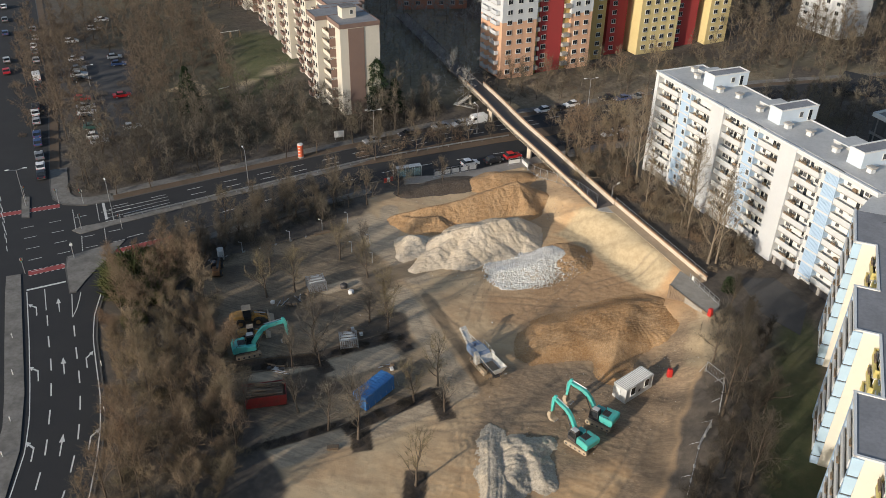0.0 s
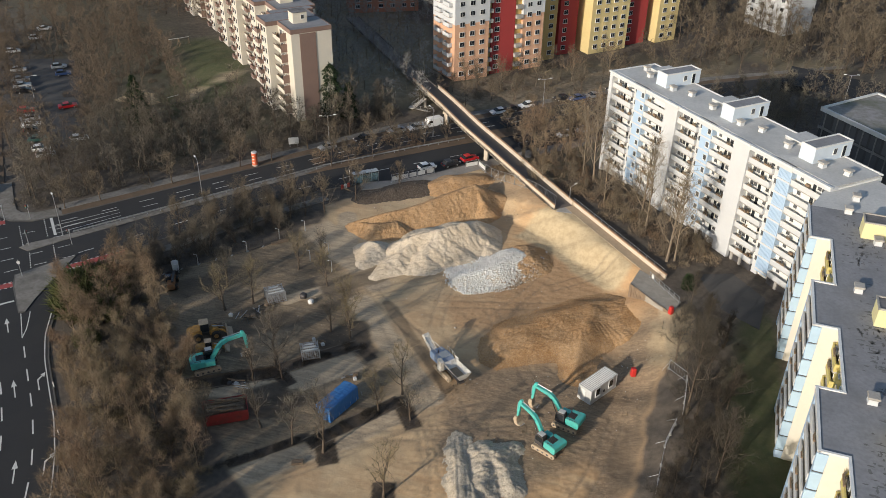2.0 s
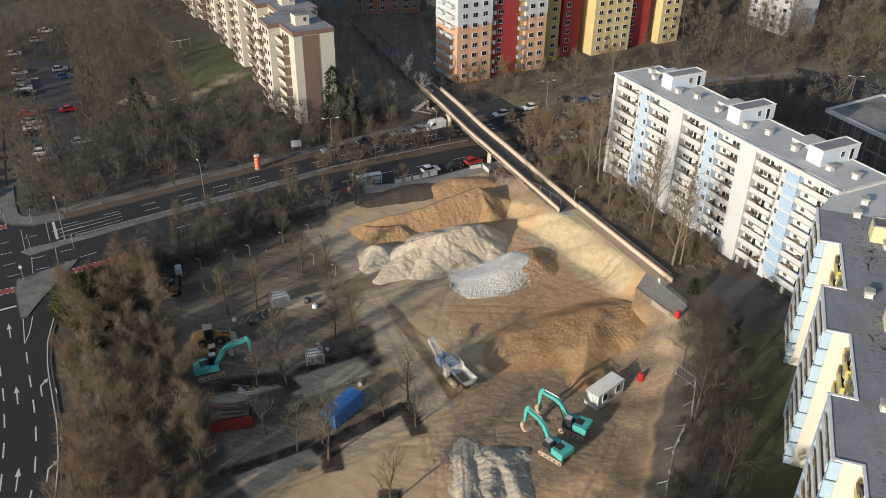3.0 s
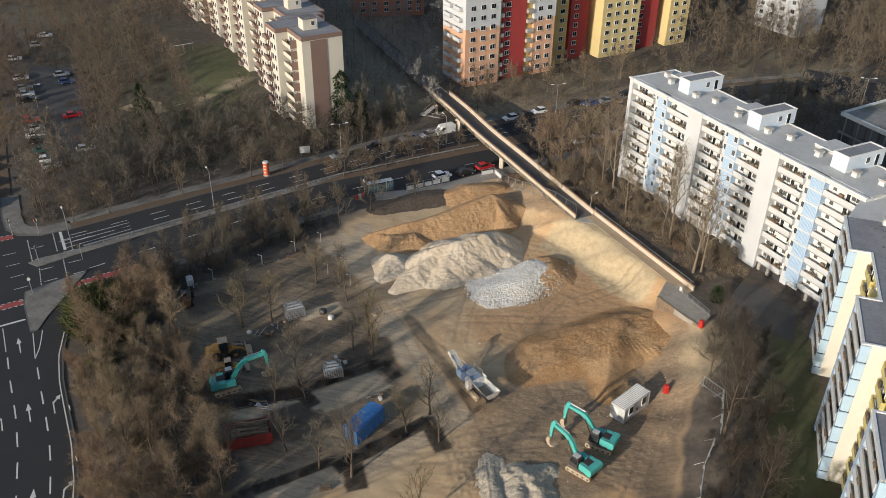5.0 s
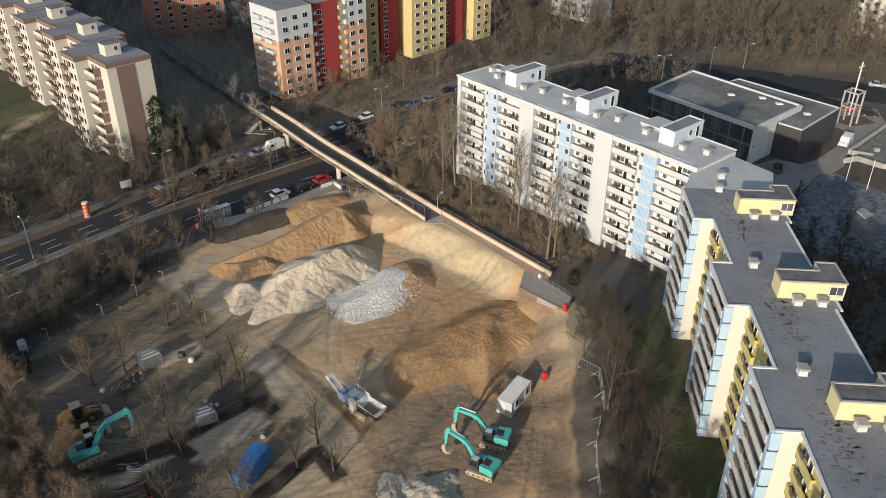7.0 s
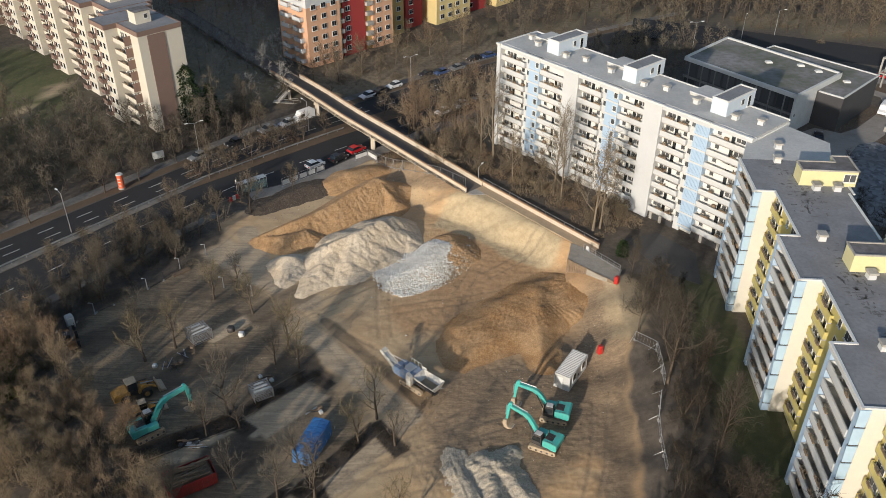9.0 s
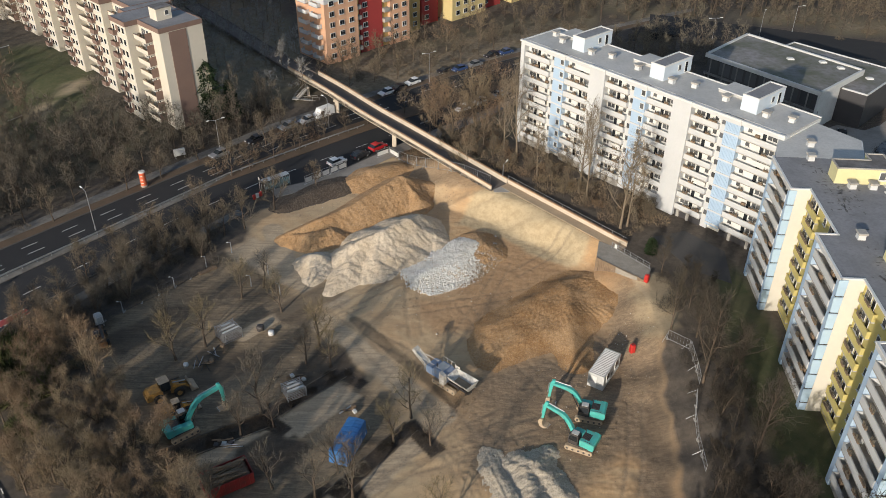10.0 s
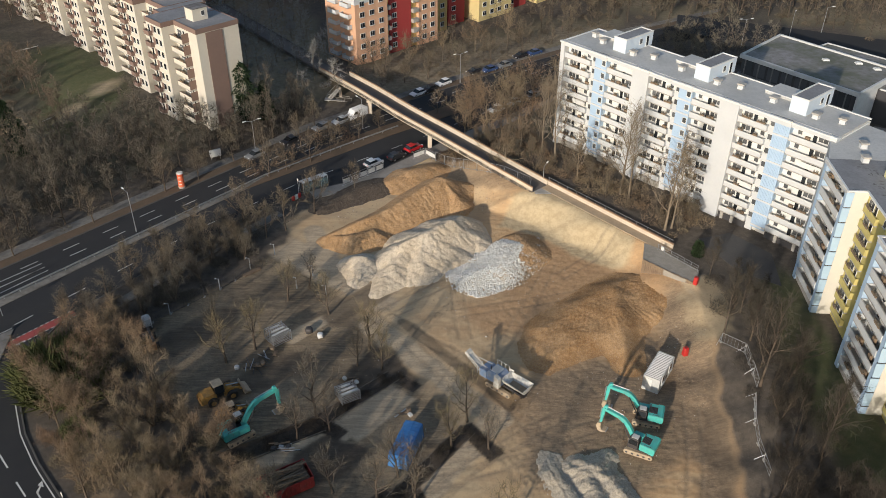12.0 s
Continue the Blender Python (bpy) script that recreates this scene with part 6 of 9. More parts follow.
tipped("soil_mound", [([(-47.6, 126.8, 1.0), (-41.4, 129.6, 2.6), (-36.5, 133.4, 3.0), (-31.2, 138.6, 3.9), (-27.5, 142.2, 4.4)], 0.62), ([(-27.5, 142.2, 4.3), (-24.6, 138.8, 2.4), (-23.4, 136.6, 0.8)], 0.7),
                      ([(-46.6, 126.6, 1.0), (-43.0, 126.0, 1.7), (-39.5, 127.5, 1.8)], 0.45)],
       BROWN_SOIL, "long heap of brown excavated soil with gullied flanks", 0.0, 0.24, 0.18, rills=0.03)
tipped("gravel_mound", [([(-36.0, 119.8, 2.7), (-34.2, 120.8, 3.4), (-30.1, 122.9, 4.3), (-26.0, 126.8, 4.3), (-24.2, 129.2, 3.6), (-22.6, 131.6, 1.6)], 0.66), ([(-33.6, 120.4, 2.9), (-35.6, 115.4, 1.7), (-38.0, 110.8, 0.45)], 0.5),
                        ([(-30.1, 122.9, 4.0), (-31.6, 118.0, 2.1), (-32.8, 114.2, 0.5)], 0.42), ([(-26.4, 126.4, 4.0), (-27.0, 121.6, 1.6), (-27.6, 119.4, 0.4)], 0.45), ([(-24.6, 128.6, 3.6), (-21.6, 125.4, 1.4)], 0.52)],
       GREY_GRAVEL, "long pale grey gravel heap with sharp crest", 2.0, 0.24, 0.18, rills=0.026)
tipped("gravel_mound", [([(-43.6, 118.2, 0.9), (-41.8, 118.8, 2.1), (-40.3, 118.7, 2.0)], 0.7), ([(-41.0, 118.4, 1.9), (-41.4, 114.6, 0.7)], 0.42)], GREY_GRAVEL, "small pale gravel heap beside the long one", 5.0, 0.22, 0.18, 6, 0.025)
heap("topsoil_bank", [(-49.5, 138.5, 0.7), (-43.0, 144.0, 0.95), (-39.0, 146.5, 0.9)], 0.28, TOPSOIL, "flat bank of dark topsoil by the footway", rough=0.25, seed=3.0, reach=8)
heap("soil_mound", [(-36.5, 146.5, 1.4), (-33.5, 149.0, 2.0), (-29.0, 152.0, 1.4)], 0.45, BROWN_SOIL, "low sandy heap near the street corner", rough=0.4, seed=13.0, reach=8)
RAMP_GRAVEL = soil_mat("ramp_gravel", (0.54, 0.465, 0.36), (0.46, 0.39, 0.295), (0.34, 0.285, 0.21), bump=0.5, grit=0.8)
tipped("gravel_mound", [([(-11.2, 74.4, 0.8), (-9.8, 74.0, 1.15), (-7.6, 72.4, 1.0), (-5.8, 69.4, 0.7)], 0.42), ([(-10.2, 74.6, 1.1), (-9.6, 68.0, 1.1)], 0.45), ([(-9.2, 74.2, 1.3), (-7.0, 76.6, 0.5)], 0.4)], RAMP_GRAVEL, "lumpy grey gravel heap beside a ramp", 8.0, 0.3, 0.18, 5, 0.02)


def dug_bench():
    """A broad heap whose front was cut back by a digger in two bites, with a spur left between them."""
    rim = [(-16.6, 97.2), (-15.2, 92.8), (-12.4, 91.4), (-9.5, 92.8), (-6.5, 94.8), (-4.0, 95.8), (-2.6, 93.0), (-0.8, 92.4), (0.8, 94.6), (2.2, 100.4), (4.6, 101.4), (7.6, 101.6), (9.8, 104.4), (12.4, 107.0),
           (16.0, 110.0), (14.0, 118.0), (7.0, 119.0), (2.0, 118.0), (-4.0, 113.6), (-10.6, 107.4), (-15.6, 103.2)]
    X, Y = np.meshgrid(np.arange(-19, 13.5, 0.2), np.arange(89, 121, 0.2))
    deep = inside(rim, X, Y) + 0.25 * ragged(X, Y, 1.6, 2.0)
    crest = ridge_height([(-15.0, 99.6, 1.0), (-9.6, 104.6, 1.35), (-4.8, 108.8, 1.6), (-1.2, 112.0, 1.45), (3.0, 113.0, 1.3), (9.0, 110.0, 1.5)], 0.075, X, Y)
    north = smooth(108.0, 114.0, Y - 0.93 * X + 0.8 * ragged(X, Y, 2.0))
    flank = smooth(0.0, 1.0, deep / (4.2 + 0.2 * north))
    Z = crest * flank
    spur = ridge_height([(0.2, 110.0, 1.7), (-0.5, 103.0, 1.75), (-0.9, 94.0, 0.6)], 0.55, X + 0.25 * ragged(X, Y, 1.5, 6.0), Y)
    Z = np.log(np.exp(5 * Z) + np.exp(5 * np.where(deep > -2.2, spur, -3))) / 5
    # the bucket's sweeps: bowed ribs along the face, and short bites in them
    bow = np.hypot(X + 3.0, Y - 112.0) + 0.35 * ragged(X, Y, 3.0, 1.0)
    ribs = np.abs(np.sin(2.6 * bow)) * smooth(-0.5, 0.6, ragged(X, Y, 3.2, 6.0))
    teeth = -1.6 * (1 - np.abs(np.sin(42.0 * np.arctan2(Y - 112.0, X + 3.0) + 0.6 * ragged(X, Y, 1.4, 3.0)))) ** 3 * smooth(0.1, 0.6, ragged(X, Y, 1.0, 9.0)) * (deep < 6.5)
    near = np.clip(flank, 0, 1) * (1 - north)
    Z += near * (0.03 * ribs + 0.11 * teeth) + flank * (0.06 * ragged(X, Y, 0.9, 4.0) + 0.03 * np.random.default_rng(8).normal(size=X.shape))
    low = terrain(X, Y)
    sheet("soil_mound", X, Y, np.maximum(Z, low - 0.3), (Z > low - 0.12) & (deep > -2.5) & (Z > 0.02), BENCH_SOIL, "broad orange-brown soil heap with digger marks", "heap")


def gravel_ramp():
    """A raised gravel ramp with wheel ruts that climbs out of the site."""
    rim = [(-16.0, 74.0), (-15.2, 77.2), (-13.0, 77.0), (-11.4, 73.8), (-8.8, 67.0), (-5.5, 56.0), (-10.5, 54.5), (-13.4, 66.0)]
    X, Y = np.meshgrid(np.arange(-18, -3.5, 0.15), np.arange(53, 79, 0.15))
    deep = inside(rim, X, Y) + 0.3 * ragged(X, Y, 1.1, 2.0)
    height = np.interp(Y, [56, 68, 77.5], [1.7, 1.0, 0.1])
    flank = smooth(0.0, 1.6, deep)
    mid = np.interp(Y, [54, 66, 77], [-8.0, -11.2, -14.4])
    off = X - mid + 0.1 * ragged(X, Y, 2.5, 8.0)
    ruts = sum(np.exp(-((off - c) / 0.16) ** 2) for c in (-1.25, -0.7, 0.4, 0.95))
    Z = height * flank - 0.10 * ruts * flank + 0.07 * flank * ragged(X, Y, 0.6, 1.0) + 0.025 * np.random.default_rng(3).normal(size=X.shape) * flank + 0.12 * flank * np.exp(-((off + 1.9) / 0.35) ** 2)
    sheet("gravel_ramp", X, Y, np.where(deep > -0.2, Z, -0.3), deep > -0.2, RAMP_GRAVEL, "grey gravel ramp with deep wheel ruts", "ramp")


BENCH_SOIL = soil_mat("ochre_subsoil", (0.49, 0.305, 0.15), (0.365, 0.195, 0.075), (0.25, 0.13, 0.052), scale=0.16, bump=0.35, grit=0.6)
dug_bench()
gravel_ramp()


RUBBLE_RIDGE = [(-22.5, 114.8, 0.8), (-18.0, 118.0, 1.4), (-14.2, 122.6, 1.7)]


def rubble_heap():
    root = heap("rubble_mound", RUBBLE_RIDGE, 0.36, GREY_GRAVEL, "heap of broken concrete and brick rubble", rough=0.3, seed=1.0, reach=9)
    rng = np.random.default_rng(4)
    ring = [(-26.6, 117.0), (-25.0, 112.8), (-21.6, 110.4), (-15.3, 113.6), (-9.6, 121.2), (-10.6, 127.0), (-15.5, 127.0), (-20.0, 124.4)]
    base = np.array([(x, y, z) for x in (-1, 1) for y in (-1, 1) for z in (-1, 1)], float)
    faces = np.array([(0, 1, 3), (0, 3, 2), (4, 6, 7), (4, 7, 5), (0, 4, 5), (0, 5, 1), (2, 3, 7), (2, 7, 6), (0, 2, 6), (0, 6, 4), (1, 5, 7), (1, 7, 3)])
    pale, brown = ([], []), ([], [])
    spots = np.stack([rng.uniform(-27, -9.2, 30000), rng.uniform(110, 128.5, 30000)], -1)
    depth = inside(ring, spots[:, 0], spots[:, 1])
    lift = np.maximum(0.0, ridge_height(RUBBLE_RIDGE, 0.36, spots[:, 0], spots[:, 1]))
    for (x, y), deep, base_z in zip(spots, depth, lift):
        if deep < rng.uniform(-0.9, 0.6):
            continue
        z = base_z + rng.uniform(0.0, 0.13)
        s = rng.uniform(0.06, 0.16) * (1.8 if rng.random() < 0.06 else 1.0)
        pts = base * rng.uniform(0.55, 1.0, 3) * s * 0.7 * rng.uniform(0.75, 1.2, (8, 1))
        q = Euler(rng.uniform(0, 6.28, 3)).to_matrix()
        pts = pts @ np.array(q) + (x, y, z)
        v, f = brown if x - 0.35 * (y - 118) > -13.8 + rng.normal() * 1.0 and rng.random() < 0.75 else pale
        f.append(faces + 8 * len(v))
        v.append(pts)
    heap("soil_mound", [(-14.0, 120.2, 1.3), (-12.8, 122.8, 1.55), (-13.4, 125.2, 1.45)], 0.42, BROWN_SOIL, "brown soil tipped over the end of the rubble", rough=0.45, seed=21.0, reach=5, step=0.2)
    for (v, f), m, label in ((pale, RUBBLE, "pale broken concrete lumps"), (brown, RUBBLE_BROWN, "brown brick rubble")):
        tagged(tri_object("rubble", np.concatenate(v), np.concatenate(f), m, root), label, kind="stuff")


rubble_heap()


CLOD_SOIL = soil_mat("clod_soil", (0.36, 0.255, 0.155), (0.28, 0.195, 0.118), (0.19, 0.13, 0.08))


def clods():
    """Loose stones and lumps of earth strewn over the site."""
    rng = np.random.default_rng(12)
    corner = np.array([(1, 0, 0), (-1, 0, 0), (0, 1, 0), (0, -1, 0), (0, 0, 1), (0, 0, -1)], float)
    face = np.array([(0, 2, 4), (2, 1, 4), (1, 3, 4), (3, 0, 4), (2, 0, 5), (1, 2, 5), (3, 1, 5), (0, 3, 5)])
    spots = [(-13.0, 112.5, 7.0, 900), (-8.0, 92.0, 6.0, 900), (-18.0, 86.0, 4.0, 500), (-3.0, 80.0, 7.0, 900), (-25.0, 110.0, 8.0, 700), (-10.0, 76.0, 4.0, 500), (7.0, 88.0, 5.0, 600), (-34.0, 116.0, 6.0, 500), (-40.0, 100.0, 14.0, 700), (-24.0, 146.0, 5.0, 400), (2.0, 101.0, 4.0, 300), (-36.0, 141.5, 5.0, 500), (-43.0, 135.0, 5.0, 500), (-30.0, 147.0, 4.0, 400), (-20.0, 140.0, 4.0, 400), (-12.0, 126.0, 4.0, 400), (5.0, 98.0, 4.0, 500), (-4.0, 91.0, 4.0, 500), (10.0, 100.0, 3.0, 300)]
    lots = {True: ([], []), False: ([], [])}
    for x, y, r, n in spots:
        for _ in range(n):
            p = rng.normal(size=2) * r * 0.5 + (x, y)
            if float(inside(SITE, *p)) < 1 or float(inside([(-16, 95), (-12, 91), (0, 94), (11, 108), (8, 118), (-12, 105)], *p)) > -0.3:
                continue
            size = rng.uniform(0.04, 0.10) * (2.0 if rng.random() < 0.06 else 1.0)
            if rng.random() < 0.6:
                continue
            v, f = lots[rng.random() < 0.05]
            f.append(face + 6 * len(v))
            v.append(corner * rng.uniform(0.6, 1.2, (6, 1)) * size * (1, 1, 0.7) @ np.array(Euler(rng.uniform(0, 6.28, 3)).to_matrix()) + (*p, ground_z(*p) + 0.05))
    for pale, m, label in ((True, RUBBLE, "pale stones strewn over the building site"), (False, CLOD_SOIL, "brown clods of earth strewn over the building site")):
        v, f = lots[pale]
        tagged(tri_object("loose_stones" if pale else "earth_clods", np.concatenate(v), np.concatenate(f), m), label, "stones" if pale else "earth", kind="stuff")


clods()


# ---- trees ----
def tubes(paths, sides):
    """Tapered tubes as triangles; each path is a list of (point, radius)."""
    V, T, n = [], [], 0
    for path in paths:
        for i, (p, r) in enumerate(path):
            d = path[min(i + 1, len(path) - 1)][0] - path[max(i - 1, 0)][0]
            d = d / (np.linalg.norm(d) + 1e-9)
            a = np.cross(d, (0.31, 0.95, 0.08))
            a /= np.linalg.norm(a) + 1e-9
            b = np.cross(d, a)
            for k in range(sides):
                w = 6.2832 * k / sides
                V.append(p + r * (math.cos(w) * a + math.sin(w) * b))
        for i in range(len(path) - 1):
            for k in range(sides):
                q, q2 = n + i * sides + k, n + i * sides + (k + 1) % sides
                T += [(q, q2, q2 + sides), (q, q2 + sides, q + sides)]
        n += len(path) * sides
    return np.array(V), np.array(T)


def slivers(points, ways, length, width, rng):
    """Single thin triangles for the finest twigs."""
    n = len(points)
    side = np.cross(ways, rng.normal(size=(n, 3)))
    side /= np.linalg.norm(side, axis=1, keepdims=True) + 1e-9
    w = width[:, None] * side / 2
    V = np.stack([points - w, points + w, points + ways * length[:, None]], 1).reshape(-1, 3)
    return V, np.arange(3 * n).reshape(-1, 3)


def winter_tree(seed, h, spread, trunk_r, clear=0.3, limbs=9, subs=5, twigs=16, upward=0.55, stems=1, width=0.05):
    """A leafless tree: trunk and limbs, and a crown of branches and twigs, as two lots of triangles."""
    rng = np.random.default_rng(seed)
    wood, fine, starts, ways = [], [], [], []
    for stem in range(stems):
        lean = rng.normal(size=2) * (0.05 if stems == 1 else 0.22)
        top = h * (0.86 if stems == 1 else rng.uniform(0.65, 0.9))
        trunk = []
        for k in range(7):
            f = k / 6
            p = np.array([lean[0] * f * h + 0.12 * rng.normal() * f, lean[1] * f * h + 0.12 * rng.normal() * f, top * f])
            trunk.append((p, trunk_r * (1.25 if k == 0 else 1) * (1 - 0.88 * f)))
        wood.append(trunk)
        for n in range(limbs):
            f = clear + (0.97 - clear) * (n + rng.uniform(0, 0.8)) / limbs
            i = min(int(f * 6), 5)
            p = trunk[i][0] + (trunk[i + 1][0] - trunk[i][0]) * (f * 6 - i)
            az = 2.4 * n + rng.uniform(-0.5, 0.5) + stem
            el = upward + 0.5 * f + rng.uniform(-0.15, 0.2)
            out = np.array([math.cos(az) * math.cos(el), math.sin(az) * math.cos(el), math.sin(el)])
            L = spread * (1.12 - 0.62 * max(0.0, f - clear) / (1 - clear)) * rng.uniform(0.75, 1.15)
            r = trunk_r * 0.5 * (1.05 - 0.75 * f)
            limb, q, w = [(p, r)], p, out
            for k in range(3):
                w = w + np.array([0, 0, 0.18]) + 0.2 * rng.normal(size=3)
                w /= np.linalg.norm(w)
                q = q + w * L / 3
                limb.append((q, r * (0.72 - 0.2 * k)))
            wood.append(limb)
            for j in range(subs):
                g = 0.25 + 0.75 * (j + rng.uniform(0, 0.9)) / subs
                m = min(int(g * 3), 2)
                s = limb[m][0] + (limb[m + 1][0] - limb[m][0]) * (g * 3 - m)
                d = (limb[m + 1][0] - limb[m][0])
                d = d / (np.linalg.norm(d) + 1e-9) + 0.75 * rng.normal(size=3) + np.array([0, 0, 0.25])
                d /= np.linalg.norm(d)
                Ls = L * rng.uniform(0.3, 0.55)
                mid = s + d * Ls * 0.5 + 0.06 * rng.normal(size=3)
                end = mid + (d + np.array([0, 0, 0.3]) + 0.3 * rng.normal(size=3)) * Ls * 0.42
                fine.append([(s, r * 0.32 + 0.008), (mid, r * 0.2 + 0.006), (end, 0.006)])
                for _ in range(twigs):
                    c = rng.uniform(0.1, 1.0)
                    starts.append(s + (mid - s) * 2 * c if c < 0.5 else mid + (end - mid) * (2 * c - 1))
                    v = d * 0.7 + 0.75 * rng.normal(size=3) + np.array([0, 0, 0.3])
                    ways.append(v / np.linalg.norm(v))
    starts, ways = np.array(starts), np.array(ways)
    n = len(starts)
    length = rng.uniform(0.35, 1.0, n) * (0.6 + 0.1 * h)
    fv, ft = tubes(fine, 3)
    sv, st = slivers(starts, ways, length, rng.uniform(0.6, 1.2, n) * width, rng)
    return tubes(wood, 5), (np.concatenate([fv, sv]), np.concatenate([ft, st + len(fv)]))


def bush(seed, h, spread, twigs=420, width=0.055):
    rng = np.random.default_rng(seed)
    a, r = rng.uniform(0, 6.28, twigs), spread * np.sqrt(rng.uniform(0, 1, twigs))
    p = np.stack([r * np.cos(a), r * np.sin(a), rng.uniform(0, 0.62 * h, twigs) * (1 - 0.6 * (r / spread) ** 2)], -1)
    w = np.stack([0.5 * np.cos(a), 0.5 * np.sin(a), np.full(twigs, 0.9)], -1) + 0.55 * rng.normal(size=(twigs, 3))
    w /= np.linalg.norm(w, axis=1, keepdims=True)
    return slivers(p, w, rng.uniform(0.4, 1.0, twigs) * h * 0.55, rng.uniform(0.6, 1.3, twigs) * width, rng)


def tree_meshes(seed, bark, twig_material, **kw):
    (wv, wt), (cv, ct) = winter_tree(seed, **kw)
    a, b = tri_object("trunk", wv, wt, bark, smooth=True), tri_object("crown", cv, ct, twig_material)
    pair = a.data, b.data
    bpy.data.objects.remove(a), bpy.data.objects.remove(b)
    return pair


SITE_KINDS = [tree_meshes(100 + k, BARK, [TWIGS, TWIGS_OLIVE][k % 2], h=7.6, spread=3.6, trunk_r=0.17, clear=0.2, limbs=11, subs=6, twigs=12, upward=0.5, width=0.028) for k in range(4)]
TALL_KINDS = [tree_meshes(200 + k, PALE_BARK, TWIGS_PALE, h=17.5, spread=5.6, trunk_r=0.22, clear=0.2, limbs=14, subs=7, twigs=11, upward=0.8, width=0.036) for k in range(4)]
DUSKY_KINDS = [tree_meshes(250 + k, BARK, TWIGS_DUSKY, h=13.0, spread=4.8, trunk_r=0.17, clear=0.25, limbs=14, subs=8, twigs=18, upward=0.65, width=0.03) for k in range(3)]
ROAD_KINDS = [tree_meshes(300 + k, BARK, TWIGS_WARM, h=8.8, spread=3.7, trunk_r=0.16, clear=0.22, limbs=13, subs=7, twigs=14, upward=0.5, width=0.038) for k in range(4)]
WIDE_KINDS = [tree_meshes(400 + k, PALE_BARK, TWIGS_RED, h=8.6, spread=4.9, trunk_r=0.18, clear=0.2, limbs=14, subs=8, twigs=16, upward=0.42, width=0.03) for k in range(3)]


def tree(kind, x, y, scale, turn, label, group):
    root = empty("tree", pose(x, y, ground_z(x, y) - 0.08, 0, 0, turn) @ Matrix.Scale(scale, 4), label, "tree", group)
    part("trunk", kind[0], root, Matrix())
    part("crown", kind[1], root, Matrix(), "thin leafless twigs")
    return root


rng = random.Random(11)
for x, y, s in ((-58.7, 94.8, 1.0), (-55.0, 97.6, 0.95), (-52.0, 109.6, 0.9), (-45.1, 106.0, 0.85), (-38.3, 97.6, 1.05), (-44.4, 83.7, 1.15), (-39.8, 94.0, 0.8), (-36.2, 93.2, 0.9),
                (-24.4, 82.9, 0.95), (-21.8, 78.2, 0.75), (-26.5, 78.6, 0.85), (-31.1, 69.2, 1.1), (-33.2, 73.6, 0.9), (-21.0, 64.0, 0.95), (-42.4, 81.4, 0.8), (-46.5, 80.0, 0.85), (-41.0, 71.2, 0.85),
                (-61.5, 101.0, 0.9), (-49.0, 112.5, 0.8), (-35.6, 69.4, 0.9), (-47.4, 68.0, 0.95)):
    tree(rng.choice(SITE_KINDS), x, y, s * 1.14, rng.uniform(0, 360), "young leafless tree in a planting strip of the old car park", "car park trees")
for x, y, s in ((-4.6, 151.4, 1.0), (-7.0, 153.8, 0.85), (5.6, 136.6, 0.95), (6.9, 135.2, 0.9), (11.0, 124.4, 1.0), (12.3, 125.0, 0.85), (-1.6, 141.8, 0.62), (14.9, 85.9, 1.05), (16.4, 95.0, 0.7), (18.5, 74.0, 0.85), (17.0, 101.5, 0.65), (15.0, 111.0, 0.5),
                (13.2, 96.8, 0.75), (20.2, 88.0, 0.6), (17.5, 62.0, 0.7)):
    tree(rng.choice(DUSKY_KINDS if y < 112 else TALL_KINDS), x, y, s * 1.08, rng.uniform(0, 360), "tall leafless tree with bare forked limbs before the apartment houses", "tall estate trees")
for x, y, s in ((-105.4, 117.2, 0.8), (-100.5, 122.0, 0.8), (-90.6, 132.8, 0.85), (-80.7, 144.2, 0.9), (-75.4, 149.0, 0.8), (-51.0, 136.4, 1.0), (-44.1, 144.9, 0.7), (-55.4, 130.4, 0.95), (-78.0, 113.8, 1.0),
                (-69.5, 124.0, 1.0), (-63.0, 131.5, 1.05), (-74.0, 118.8, 0.9), (-58.5, 128.0, 0.8), (-66.5, 121.0, 1.0), (-60.8, 126.2, 0.9), (-71.0, 114.5, 0.85), (-62.5, 122.0, 0.8),
                (-57.0, 163.6, 0.85), (-50.5, 161.8, 0.75), (-64.0, 157.8, 0.85), (-70.0, 157.0, 0.8), (-47.0, 168.0, 0.6), (-55.0, 172.5, 0.8), (-30.0, 202.5, 0.8), (-36.0, 199.0, 0.7), (-22.0, 205.0, 0.8), (-14.0, 212.0, 0.85), (-41.0, 204.0, 0.75), (-5.0, 220.0, 0.9), (-58.5, 152.9, 0.7), (-54.2, 156.6, 0.75), (-49.6, 161.4, 0.65), (-45.0, 166.6, 0.75), (-40.6, 170.6, 0.6), (-61.6, 149.9, 0.8), (-36.0, 174.0, 0.55), (-28.0, 180.0, 0.7), (-18.0, 187.6, 0.8), (-8.0, 195.0, 0.8)):
    tree(rng.choice(ROAD_KINDS), x, y, s, rng.uniform(0, 360), "leafless roadside tree on a narrow verge", "roadside trees")
